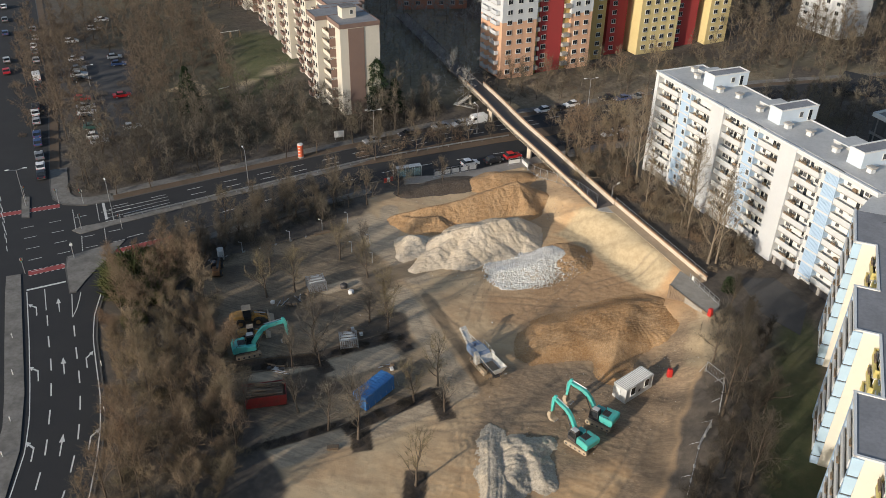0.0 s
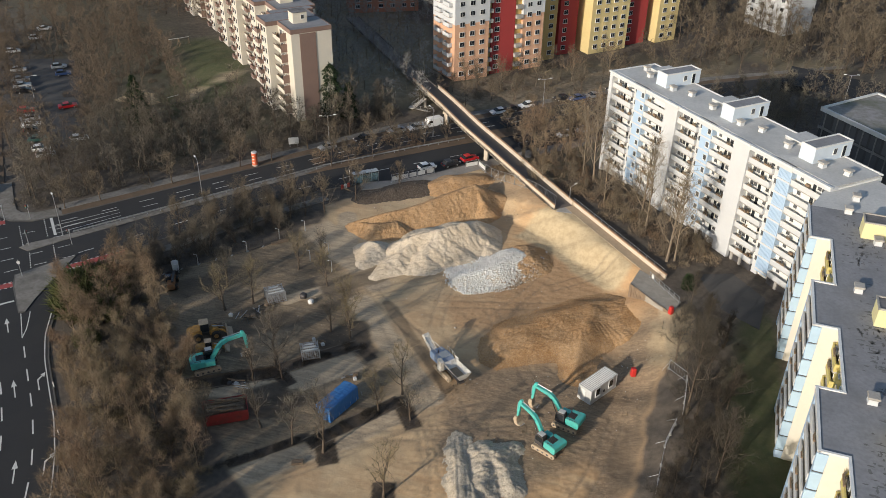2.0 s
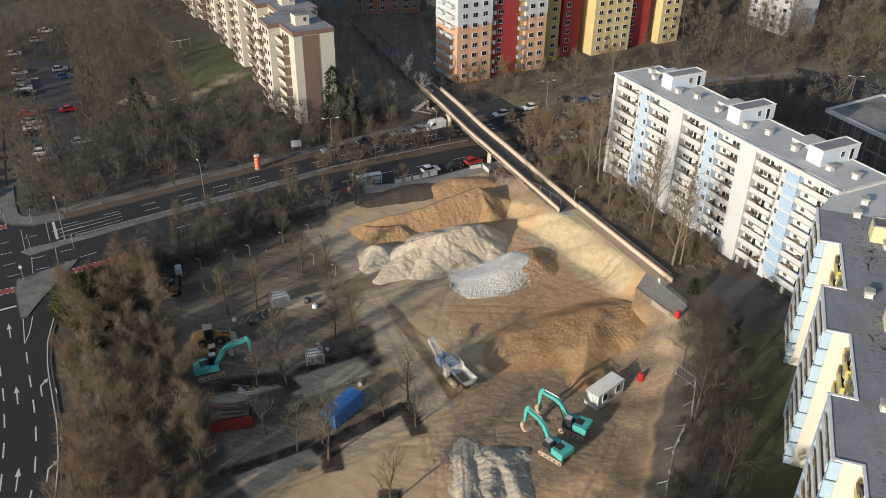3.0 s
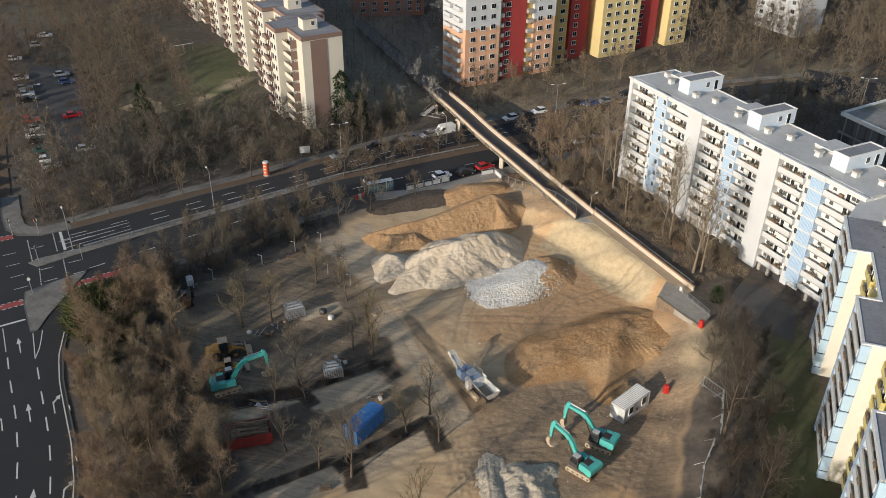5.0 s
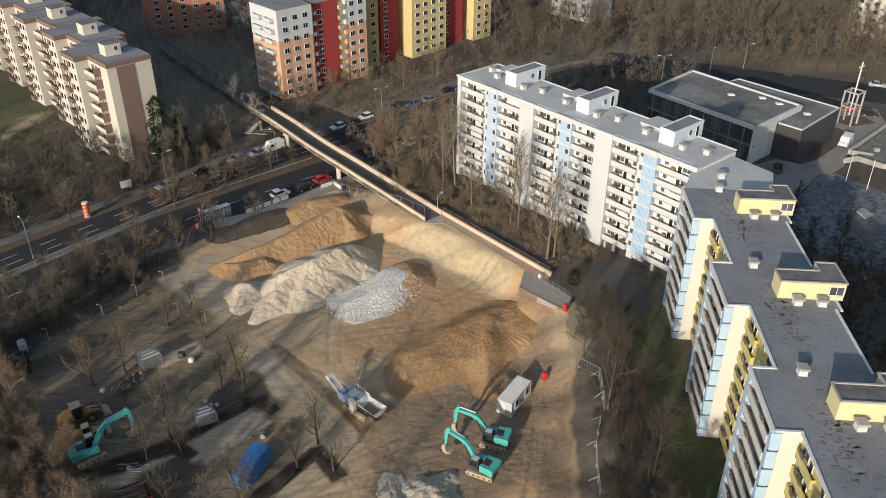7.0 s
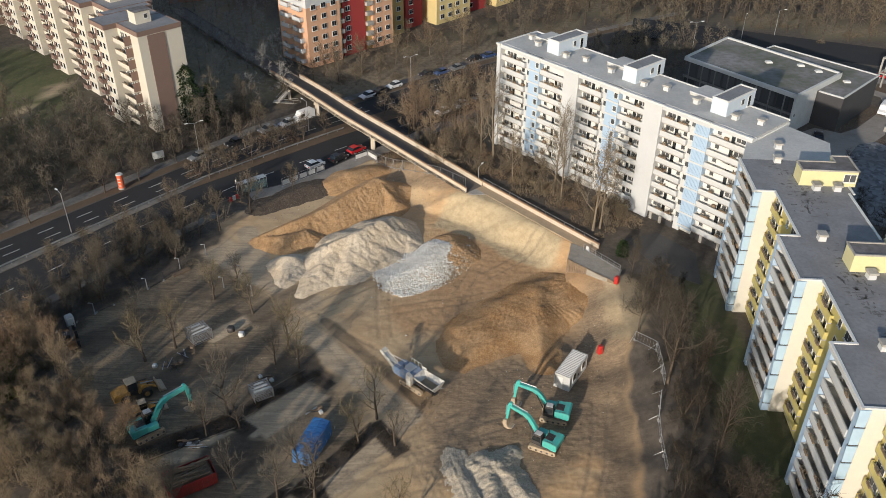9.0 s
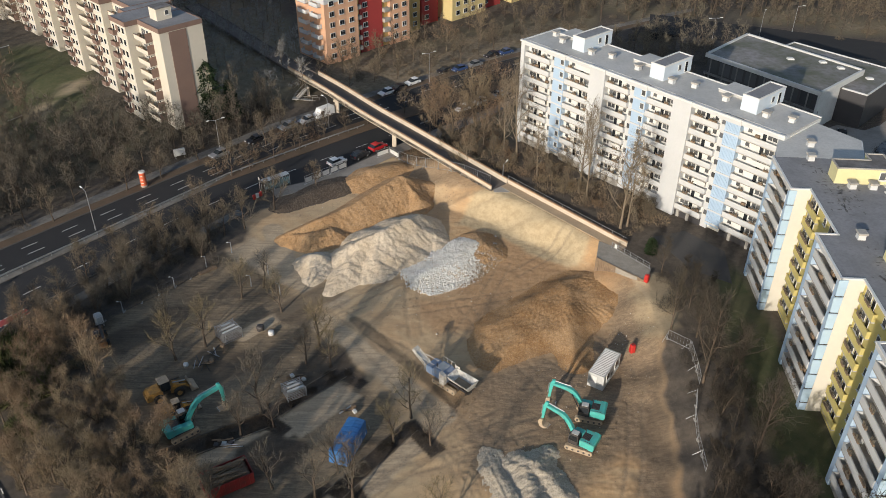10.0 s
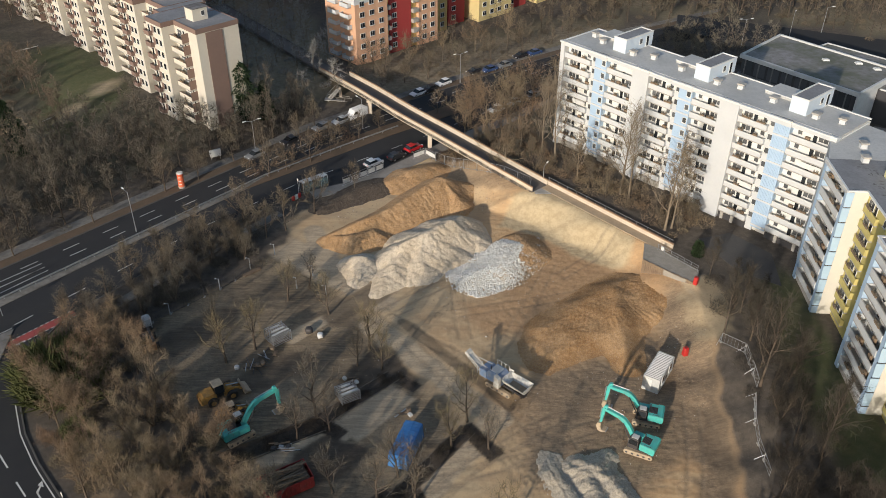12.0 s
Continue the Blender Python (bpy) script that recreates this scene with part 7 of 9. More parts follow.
for x, y, s in ((-14.0, 166.0, 0.95), (-9.5, 172.5, 0.9), (-44.0, 202.5, 0.9), (-35.0, 206.5, 0.95), (-26.5, 213.0, 0.9), (-17.5, 220.5, 0.95), (-8.0, 229.0, 1.0), (-17.5, 160.5, 0.85), (-7.0, 163.5, 0.8), (-3.0, 177.0, 0.85), (-11.0, 156.5, 0.75), (3.0, 183.0, 0.9), (-14.5, 148.5, 0.7), (-17.0, 170.0, 1.25), (-12.0, 175.5, 1.3), (-20.5, 175.0, 1.05), (-6.0, 181.5, 1.25), (-9.5, 184.5, 1.0), (1.0, 188.5, 1.2), (8.0, 195.0, 1.2), (-22.0, 168.0, 0.9), (-21.1, 173.5, 1.2), (-11.8, 172.3, 1.3)):
    tree(rng.choice(WIDE_KINDS), x, y, s, rng.uniform(0, 360), "broad leafless tree with reddish brown twigs", "broad trees by the footbridge")


# evergreens
def spruce(x, y, h, label="dark green spruce among leafless trees"):
    r = np.random.default_rng(int(1000 + x * 7 + y))
    n = 2600
    z = h * (0.08 + 0.92 * r.uniform(0, 1, n) ** 1.25)
    broad = "pine" in label
    rad = (0.23 if broad else 0.30) * h * (1 - z / h) ** (0.42 if broad else 0.85) * np.sqrt(r.uniform(0.15, 1, n)) * (1 + 0.3 * np.sin(z * (1.7 if broad else 3.1) + h))
    a = r.uniform(0, 6.2832, n)
    p = np.stack([rad * np.cos(a), rad * np.sin(a), z], -1)
    w = np.stack([np.cos(a), np.sin(a), -0.35 + 0.3 * r.normal(size=n)], -1) + 0.3 * r.normal(size=(n, 3))
    w /= np.linalg.norm(w, axis=1, keepdims=True)
    V, T = slivers(p, w, r.uniform(0.4, 0.9, n), r.uniform(0.18, 0.34, n), r)
    root = empty("conifer", at(x, y, ground_z(x, y) - 0.05), label, "conifer", "conifers")
    tv, tt = tubes([[(np.array([0, 0, 0.0]), 0.16), (np.array([0, 0, h * 0.95]), 0.02)]], 6)
    tri_object("trunk", tv, tt, BARK, root)
    tri_object("crown", V, T, NEEDLES, root, label="dense dark needles")


spruce(-116.6, 161.5, 11.5), spruce(-69.6, 171.4, 13.5, "tall dark pine beside the beige gable"), spruce(-66.0, 173.6, 9.0), spruce(-113.5, 159.8, 8.0), spruce(14.6, 116.8, 2.6, "small dark yew beside the ramp wall")


# ---- woods ----
NEAR_KINDS = [winter_tree(500 + k, h=[9.6, 7.6, 10.6, 6.6, 9.2, 8.4][k], spread=[3.2, 2.8, 3.3, 2.6, 3.6, 2.8][k], trunk_r=0.13, clear=0.12, limbs=10, subs=6, twigs=22, upward=0.75, stems=1 + (k % 2), width=0.027) for k in range(6)]


def far_tree(seed, h, spread):
    """A lighter leafless tree for stands far from the camera."""
    (wv, wt), (cv, ct) = winter_tree(seed, h=h, spread=spread, trunk_r=0.11, clear=0.14, limbs=10, subs=4, twigs=12, upward=0.5, width=0.07)
    solid = ct.max(axis=1) < 10 * 4 * 9
    return (wv, wt), (cv, ct[~solid])


FAR_KINDS = [far_tree(520 + k, [10.5, 9.0, 11.5, 8.0][k], [3.4, 3.2, 3.6, 3.0][k]) for k in range(4)]
BUSH_KINDS = [bush(600 + k, 2.2, 1.6, 330, 0.04) for k in range(4)]


def scatter(poly, gap, seed, avoid=()):
    """Even random places inside an outline, at least gap metres apart."""
    r = random.Random(seed)
    xs, ys = [p[0] for p in poly], [p[1] for p in poly]
    cells, out = {}, []
    area = (max(xs) - min(xs)) * (max(ys) - min(ys))
    tries = [(r.uniform(min(xs), max(xs)), r.uniform(min(ys), max(ys))) for _ in range(int(area / gap / gap * 3.0))]
    ok = inside(poly, np.array([t[0] for t in tries]), np.array([t[1] for t in tries])) > 0
    for (x, y), good in zip(tries, ok):
        if not good or any(float(inside(list(a), x, y)) > 0 for a in avoid):
            continue
        key = int(x // gap), int(y // gap)
        if any((x - a) ** 2 + (y - b) ** 2 < gap * gap for i in (-1, 0, 1) for j in (-1, 0, 1) for a, b in cells.get((key[0] + i, key[1] + j), ())):
            continue
        cells.setdefault(key, []).append((x, y))
        out.append((x, y))
    return out


def woods(label, poly, gap, seed, material=TWIGS, bushes=1.2, lo=0.75, hi=1.15, avoid=(), bush_material=None, kinds=FAR_KINDS, bark=BARK):
    """A stand of trees nobody could count: trunks, twigs and undergrowth."""
    r = random.Random(seed)
    lots = {"trunks": [], "twigs": [], "undergrowth": []}

    def put(lot, geo, x, y, s, turn):
        c, n = math.cos(turn) * s, math.sin(turn) * s
        v = geo[0]
        w = np.stack([v[:, 0] * c - v[:, 1] * n + x, v[:, 0] * n + v[:, 1] * c + y, v[:, 2] * s + ground_z(x, y) - 0.1], -1)
        lots[lot].append((w, geo[1]))

    spots = scatter(poly, gap, seed, avoid)
    for x, y in spots:
        wood, crown = r.choice(kinds)
        s, turn = r.uniform(lo, hi), r.uniform(0, 6.28)
        put("trunks", wood, x, y, s, turn), put("twigs", crown, x, y, s, turn)
        for _ in range(int(bushes) + (r.random() < bushes % 1)):
            put("undergrowth", r.choice(BUSH_KINDS), x + r.uniform(-gap, gap), y + r.uniform(-gap, gap), r.uniform(0.5, 1.1), r.uniform(0, 6.28))
    root = tagged(new("woodland"), label, "woodland", kind="stuff")
    for name, m in (("trunks", bark), ("twigs", material), ("undergrowth", bush_material or material)):
        if lots[name]:
            off = np.cumsum([0] + [len(v) for v, _ in lots[name]])
            ob = tri_object(name, np.concatenate([v for v, _ in lots[name]]), np.concatenate([t + o for (_, t), o in zip(lots[name], off)]), m, root)
            tagged(ob, kind="stuff")
    return len(spots)


BRIDGE_PATH = [(-46.2, 189.8), (-49.8, 187.0), (-94.5, 247.0), (-90.9, 249.8)]
CLEARING = [(-134, 178), (-124, 190), (-114, 176), (-114, 164), (-122, 161)]
CARPARK = [(-128, 138), (-138, 130), (-200, 196), (-190, 226), (-165, 205), (-148, 172), (-132, 158), (-118, 148)]
woods("dense brown leafless thicket between road and site", [(-52, 34), (-57.5, 50), (-62.5, 59.5), (-71, 70.5), (-78, 79), (-82.5, 86), (-84, 93), (-83, 100), (-76, 101), (-73, 97), (-63, 84), (-55, 75), (-47.5, 68.5), (-43.5, 62), (-43, 52), (-46, 36)], 2.45, 1, TWIGS_RED, 1.3, 0.65, 1.15, kinds=NEAR_KINDS, bush_material=TWIGS_OLIVE)
woods("narrow belt of leafless trees along the boulevard", [(-85, 101), (-81, 107.5), (-74, 117), (-66, 126.5), (-60, 129.5), (-60, 121), (-68, 111.5), (-76, 101)], 2.9, 2, TWIGS, 2.2, 0.6, 1.0, kinds=NEAR_KINDS)
woods("leafless wood along the far side of the boulevard", [(-112.5, 115.5), (-105, 121), (-92, 135.5), (-80, 149), (-66, 164), (-56, 174), (-60, 180), (-66, 172), (-74.5, 160), (-86, 166), (-98, 172), (-112, 158), (-122, 146), (-124, 132), (-118, 122)], 3.1, 3, TWIGS, 1.4, 0.7, 1.2)
woods("leafless trees between the parking area and the lawn", [(-122, 150), (-112, 160), (-108, 170), (-122, 190), (-146, 214), (-160, 226), (-176, 222), (-150, 185), (-134, 162)], 3.7, 4, TWIGS_STREET, 0.8, 0.8, 1.25, avoid=(CLEARING,))
woods("leafless wood beyond the lawn", [(-178, 226), (-150, 232), (-136, 232), (-124, 240), (-132, 268), (-160, 300), (-240, 300), (-240, 240)], 4.4, 19, TWIGS_STREET, 0.6, 0.8, 1.2)
woods("scattered leafless trees of the parking area", CARPARK, 4.4, 5, TWIGS_STREET, 0.8, 0.7, 1.2, avoid=([(-172, 187), (-160, 192), (-151, 184), (-126, 149), (-130, 141), (-154, 164)],))
woods("reddish leafless street trees beside the parked cars", [(-121, 126), (-128, 134), (-150, 158), (-200, 210), (-196, 214), (-147, 163), (-125, 139), (-118, 130)], 3.6, 18, TWIGS_STREET, 0.8, 0.5, 0.8)
# Pale twigs and trunks carry painted haze, here and in the north-west stand.
woods("dark leafless wood behind the footbridge", [(-60, 182), (-50, 187), (-52, 200), (-60, 214), (-66, 246), (-110, 300), (-170, 330), (-150, 250), (-120, 234), (-100, 212), (-84, 192), (-70, 180)], 4.8, 6, TWIGS_HAZE, 0.9, 0.7, 1.1, avoid=(BRIDGE_PATH,), bark=PALE_BARK)
woods("leafless trees and brush before the beige gable", [(-83, 164.5), (-80, 160), (-72, 159.5), (-60, 172), (-57, 180), (-61, 183), (-68, 174), (-75.5, 164)], 2.6, 16, TWIGS, 1.6, 0.6, 0.95)
woods("leafless trees before the coloured towers", [(-52, 192), (-40, 192), (-22, 206), (4, 226), (28, 246), (20, 262), (-6, 244), (-34, 218), (-46, 204)], 5.0, 7, TWIGS_WARM, 0.8, 0.5, 0.95)
woods("large leafless wood behind the parish hall", [(10, 262), (28, 246), (44, 243), (72, 231), (112, 214), (170, 200), (190, 300), (120, 340), (40, 330), (-20, 330), (-10, 290)], 4.3, 8, TWIGS_WARM, 0.9, 0.7, 1.75)
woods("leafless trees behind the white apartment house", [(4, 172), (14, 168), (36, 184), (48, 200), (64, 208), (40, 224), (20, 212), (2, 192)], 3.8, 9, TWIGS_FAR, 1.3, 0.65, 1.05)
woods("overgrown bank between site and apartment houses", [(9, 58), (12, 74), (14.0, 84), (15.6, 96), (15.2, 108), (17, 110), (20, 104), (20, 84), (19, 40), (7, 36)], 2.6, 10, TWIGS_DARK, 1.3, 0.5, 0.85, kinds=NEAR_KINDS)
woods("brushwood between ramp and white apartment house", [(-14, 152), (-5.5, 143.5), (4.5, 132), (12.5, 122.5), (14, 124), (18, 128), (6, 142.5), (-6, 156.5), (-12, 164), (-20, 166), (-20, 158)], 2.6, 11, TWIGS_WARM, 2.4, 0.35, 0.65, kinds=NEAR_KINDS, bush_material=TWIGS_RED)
# Made-up stand, placed to throw shade on the site's south-east edge.
woods("leafless trees added south of the site for their shade", [(-2, 30), (24, 30), (24, 56), (8, 62), (3, 56)], 3.4, 17, TWIGS_DARK, 1.0, 0.8, 1.1)
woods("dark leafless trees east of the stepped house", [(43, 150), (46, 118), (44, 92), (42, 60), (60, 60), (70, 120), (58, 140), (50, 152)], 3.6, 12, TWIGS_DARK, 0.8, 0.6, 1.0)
woods("far leafless trees to the north-west", [(-110, 300), (-66, 250), (-46, 232), (-10, 262), (-20, 330), (-60, 350), (-160, 360), (-190, 300), (-170, 260), (-150, 255)], 4.6, 13, TWIGS_HAZE, 0.4, 0.8, 1.2, bark=PALE_BARK)
woods("shrubs on the verge under the footbridge", [(-27, 160), (-23, 154), (-15, 146.5), (-14, 150), (-22, 162)], 2.6, 14, TWIGS_RED, 2.5, 0.25, 0.4)
woods("low shrubs beside the bank of the boulevard", [(-46, 170), (-58, 157.5), (-68, 146.5), (-69.5, 148), (-59, 159.5), (-47.5, 171.5)], 3.4, 15, TWIGS_RED, 1.6, 0.3, 0.5)
def bed_brush():
    """Cut-back hedge stubble that stands in the planting strips."""
    r, lots = random.Random(41), []
    for (ax, ay), (bx, by), half in PLANT_STRIPS:
        L = math.hypot(bx - ax, by - ay)
        for _ in range(int(L * half * 1.6)):
            f, w = r.uniform(0, 1), r.uniform(-0.75, 0.75) * half
            x, y = ax + (bx - ax) * f - (by - ay) / L * w, ay + (by - ay) * f + (bx - ax) / L * w
            v, t = r.choice(BUSH_KINDS)
            lots.append((v * r.uniform(0.16, 0.42) + np.array([x, y, -0.05]), t))
    off = np.cumsum([0] + [len(v) for v, _ in lots])
    tagged(tri_object("hedge_stubble", np.concatenate([v for v, _ in lots]), np.concatenate([t + o for (_, t), o in zip(lots, off)]), TWIGS_DARK), "cut-back dark hedge stubble in planting strips", "hedge", kind="stuff")


bed_brush()
ev = [bush(700 + k, 3.4, 2.2, 1500, 0.22) for k in range(2)]
for x, y, s in ((-83.0, 92.0, 1.9), (-81.5, 88.6, 1.7), (-81.5, 94.5, 1.6), (-79.8, 91.0, 2.0), (-78.0, 88.6, 1.7), (-75.0, 81.0, 0.8)):
    ob = tri_object("evergreen_shrub", ev[int(x) % 2][0] * s + np.array([x, y, -0.1]), ev[int(x) % 2][1], IVY)
    tagged(ob, "olive green evergreen shrub at the wood's edge", "shrub", "evergreen shrubs")


# ---- machines on the site ----
def wheel_mesh(r, w, hub=0.5, hub_mat=1):
    s = Shape()
    s.rod((0, -w / 2, 0), (0, w / 2, 0), r * 0.94, n=16)
    s.rod((0, -w * 0.36, 0), (0, w * 0.36, 0), r, n=16)
    return s.mesh("tyre", [RUBBER]), Shape().rod((0, -w / 2 - 0.02, 0), (0, w / 2 + 0.02, 0), r * hub, n=12)


def track(parent, y, length, width, height, name="crawler_track"):
    """A crawler track with a rounded band, its shoes and rollers."""
    r = height / 2
    outline = [(-length / 2 + r + r * math.cos(a), r + r * math.sin(a)) for a in [math.pi / 2 + k * math.pi / 8 for k in range(9)]]
    outline += [(length / 2 - r + r * math.cos(a), r + r * math.sin(a)) for a in [-math.pi / 2 + k * math.pi / 8 for k in range(9)]]
    band = Shape().side(outline, y - width / 2, y + width / 2).ob(name, MUDDY_TRACK, parent)
    shoes = Shape()
    n = int(length / 0.24)
    for k in range(n):
        x = -length / 2 + r * 0.6 + (length - 1.2 * r) * k / (n - 1)
        shoes.box((x, y, height + 0.015), (0.1, width + 0.02, 0.05)).box((x, y, 0.02), (0.1, width + 0.02, 0.05))
    tagged(shoes.ob("track_tread", MUDDY_TRACK, band), kind="stuff")
    for k in range(5):
        x = -length / 2 + r + (length - 2 * r) * k / 4
        for side in (-1, 1):
            Shape().rod((x, y + side * width * 0.5, r * 0.85), (x, y + side * (width * 0.5 + 0.03), r * 0.85), r * 0.42, n=10).ob("roller", DARK_STEEL, band)
    return band


def excavator(x, y, heading, track_heading, label, scale=1.0, reach=0.0):
    root = empty("excavator", pose(x, y, ground_z(x, y) + 0.03, 0, 0, heading) @ Matrix.Scale(scale, 4), label, "excavator", "turquoise excavators")
    under = Shape().box((0, 0, 0.62), (2.0, 1.5, 0.5), chamfer=0.08, at=None).rod((0, 0, 0.8), (0, 0, 1.05), 0.75, n=16).ob("undercarriage", DARK_STEEL, root, "dark muddy undercarriage")
    under.matrix_local = pose(0, 0, 0, 0, 0, track_heading - heading)
    for s in (-1, 1):
        track(under, s * 1.12, 3.9, 0.52, 0.78)
    # slewing upper part
    Shape().box((-0.35, 0, 1.12), (3.5, 2.55, 0.16), chamfer=0.03).ob("platform", DARK_STEEL, root)
    Shape().side([(-2.1, 1.2), (-2.25, 1.45), (-2.25, 2.2), (-2.0, 2.35), (-1.35, 2.35), (-1.35, 1.2)], -1.28, 1.28).ob("counterweight", TURQUOISE, root, "rounded turquoise counterweight")
    Shape().box((-0.75, -0.95, 1.75), (1.25, 0.62, 1.08), chamfer=0.06).ob("side_cover", TURQUOISE, root)
    Shape().box((-0.75, 0.95, 1.75), (1.25, 0.62, 1.08), chamfer=0.06).ob("side_cover", TURQUOISE, root)
    cover = Shape().box((-0.78, 0, 1.8), (1.18, 1.28, 1.0), chamfer=0.05).ob("engine_cover", DARK_STEEL, root, "dark engine cover with grille")
    for k in range(6):
        Shape().box((-1.22 + 0.17 * k, 0, 2.32), (0.06, 1.1, 0.04)).ob("grille_bar", RUBBER, cover)
    Shape().box((0.55, -0.85, 1.6), (1.5, 0.85, 0.8), chamfer=0.06).ob("tank_cover", TURQUOISE, root)
    Shape().rod((-0.3, -0.55, 2.3), (-0.3, -0.55, 2.75), 0.07, n=8).ob("exhaust", DARK_STEEL, root)
    cab = Shape().side([(0.05, 1.2), (0.05, 2.75), (0.25, 2.95), (1.15, 2.95), (1.45, 2.4), (1.5, 1.2)], 0.35, 1.28).ob("cab", DARK_STEEL, root, "black cab with dark windows")
    Shape().side([(0.15, 1.75), (0.15, 2.65), (1.1, 2.65), (1.32, 2.3), (1.36, 1.75)], 1.285, 1.30).ob("side_window", DARK_GLASS, cab)
    Shape().side([(0.15, 1.75), (0.15, 2.65), (1.1, 2.65), (1.32, 2.3), (1.36, 1.75)], 0.33, 0.345).ob("side_window", DARK_GLASS, cab)
    Shape().add([(1.51, 0.45, 1.4), (1.51, 1.2, 1.4), (1.47, 1.2, 2.4), (1.47, 0.45, 2.4)], [(0, 1, 2, 3)]).ob("windscreen", DARK_GLASS, cab)
    Shape().box((0.65, 0.82, 2.97), (0.95, 0.85, 0.06), chamfer=0.02).ob("cab_roof", GREY_PAINT, cab, "pale grey cab roof")
    for s in (-1, 1):
        Shape().box((-1.2, s * 1.2, 2.5), (0.9, 0.04, 0.04)).box((-0.8, s * 1.2, 2.4), (0.04, 0.04, 0.24)).box((-1.6, s * 1.2, 2.4), (0.04, 0.04, 0.24)).ob("handrail", DARK_STEEL, root)
    # boom, stick and bucket
    r = reach
    boom = Shape().side([(0.75, 1.45), (0.7, 1.85), (1.9, 3.75), (2.6, 4.45), (3.4, 4.75), (5.6 + r, 5.0), (5.75 + r, 4.75), (5.6 + r, 4.6), (3.5, 4.2), (2.75, 3.75), (2.1, 3.0), (1.15, 1.5)], -0.24, 0.24).ob("boom", TURQUOISE, root)
    for s in (-1, 1):
        Shape().rod((1.5, s * 0.36, 1.4), (2.75, s * 0.36, 3.9), 0.075, n=8).ob("lift_cylinder", DARK_STEEL, boom)
        Shape().rod((2.1, s * 0.36, 2.6), (2.75, s * 0.36, 3.9), 0.05, n=8).ob("piston_rod", STEEL, boom)
    Shape().rod((2.9, 0, 4.95), (5.4 + r, 0, 5.35), 0.07, n=8).ob("stick_cylinder", STEEL, boom)
    stick = Shape().side([(5.35 + r, 5.5), (5.2 + r, 5.3), (5.5 + r, 4.5), (5.75 + r, 2.3), (5.9 + r, 2.05), (6.08 + r, 2.3), (6.0 + r, 4.6), (5.7 + r, 5.4)], -0.17, 0.17).ob("stick", TURQUOISE, root)
    Shape().rod((6.12 + r, 0, 4.7), (6.2 + r, 0, 2.9), 0.06, n=8).ob("bucket_cylinder", STEEL, stick)
    bucket = Shape().side([(5.75 + r, 2.3), (6.25 + r, 2.2), (6.4 + r, 1.6), (6.1 + r, 0.9), (5.5 + r, 0.75), (5.0 + r, 1.1), (5.05 + r, 1.2), (5.6 + r, 1.15), (5.75 + r, 1.6)], -0.5, 0.5).ob("bucket", MUDDY_TRACK, root, "muddy steel bucket")
    for k in range(5):
        Shape().box((4.98 + r, -0.42 + 0.21 * k, 1.1), (0.22, 0.07, 0.07)).ob("tooth", STEEL, bucket)
    return root


excavator(-2.5, 77.8, 147, 155, "turquoise crawler excavator with raised boom on sand", 0.94)
excavator(-0.6, 83.0, 161, 165, "turquoise crawler excavator beside another on sand", 0.94)
excavator(-54.2, 80.4, 37, 40, "turquoise crawler excavator parked on the old car park", 1.0, 0.3)


DUSTY_WHITE = mat("dusty_white_paint", (0.66, 0.645, 0.60), 0.65, dirt=(0.36, 0.31, 0.24), fine=4, coarse=1.0, amount=0.8, coord="Object", bump=0.05)


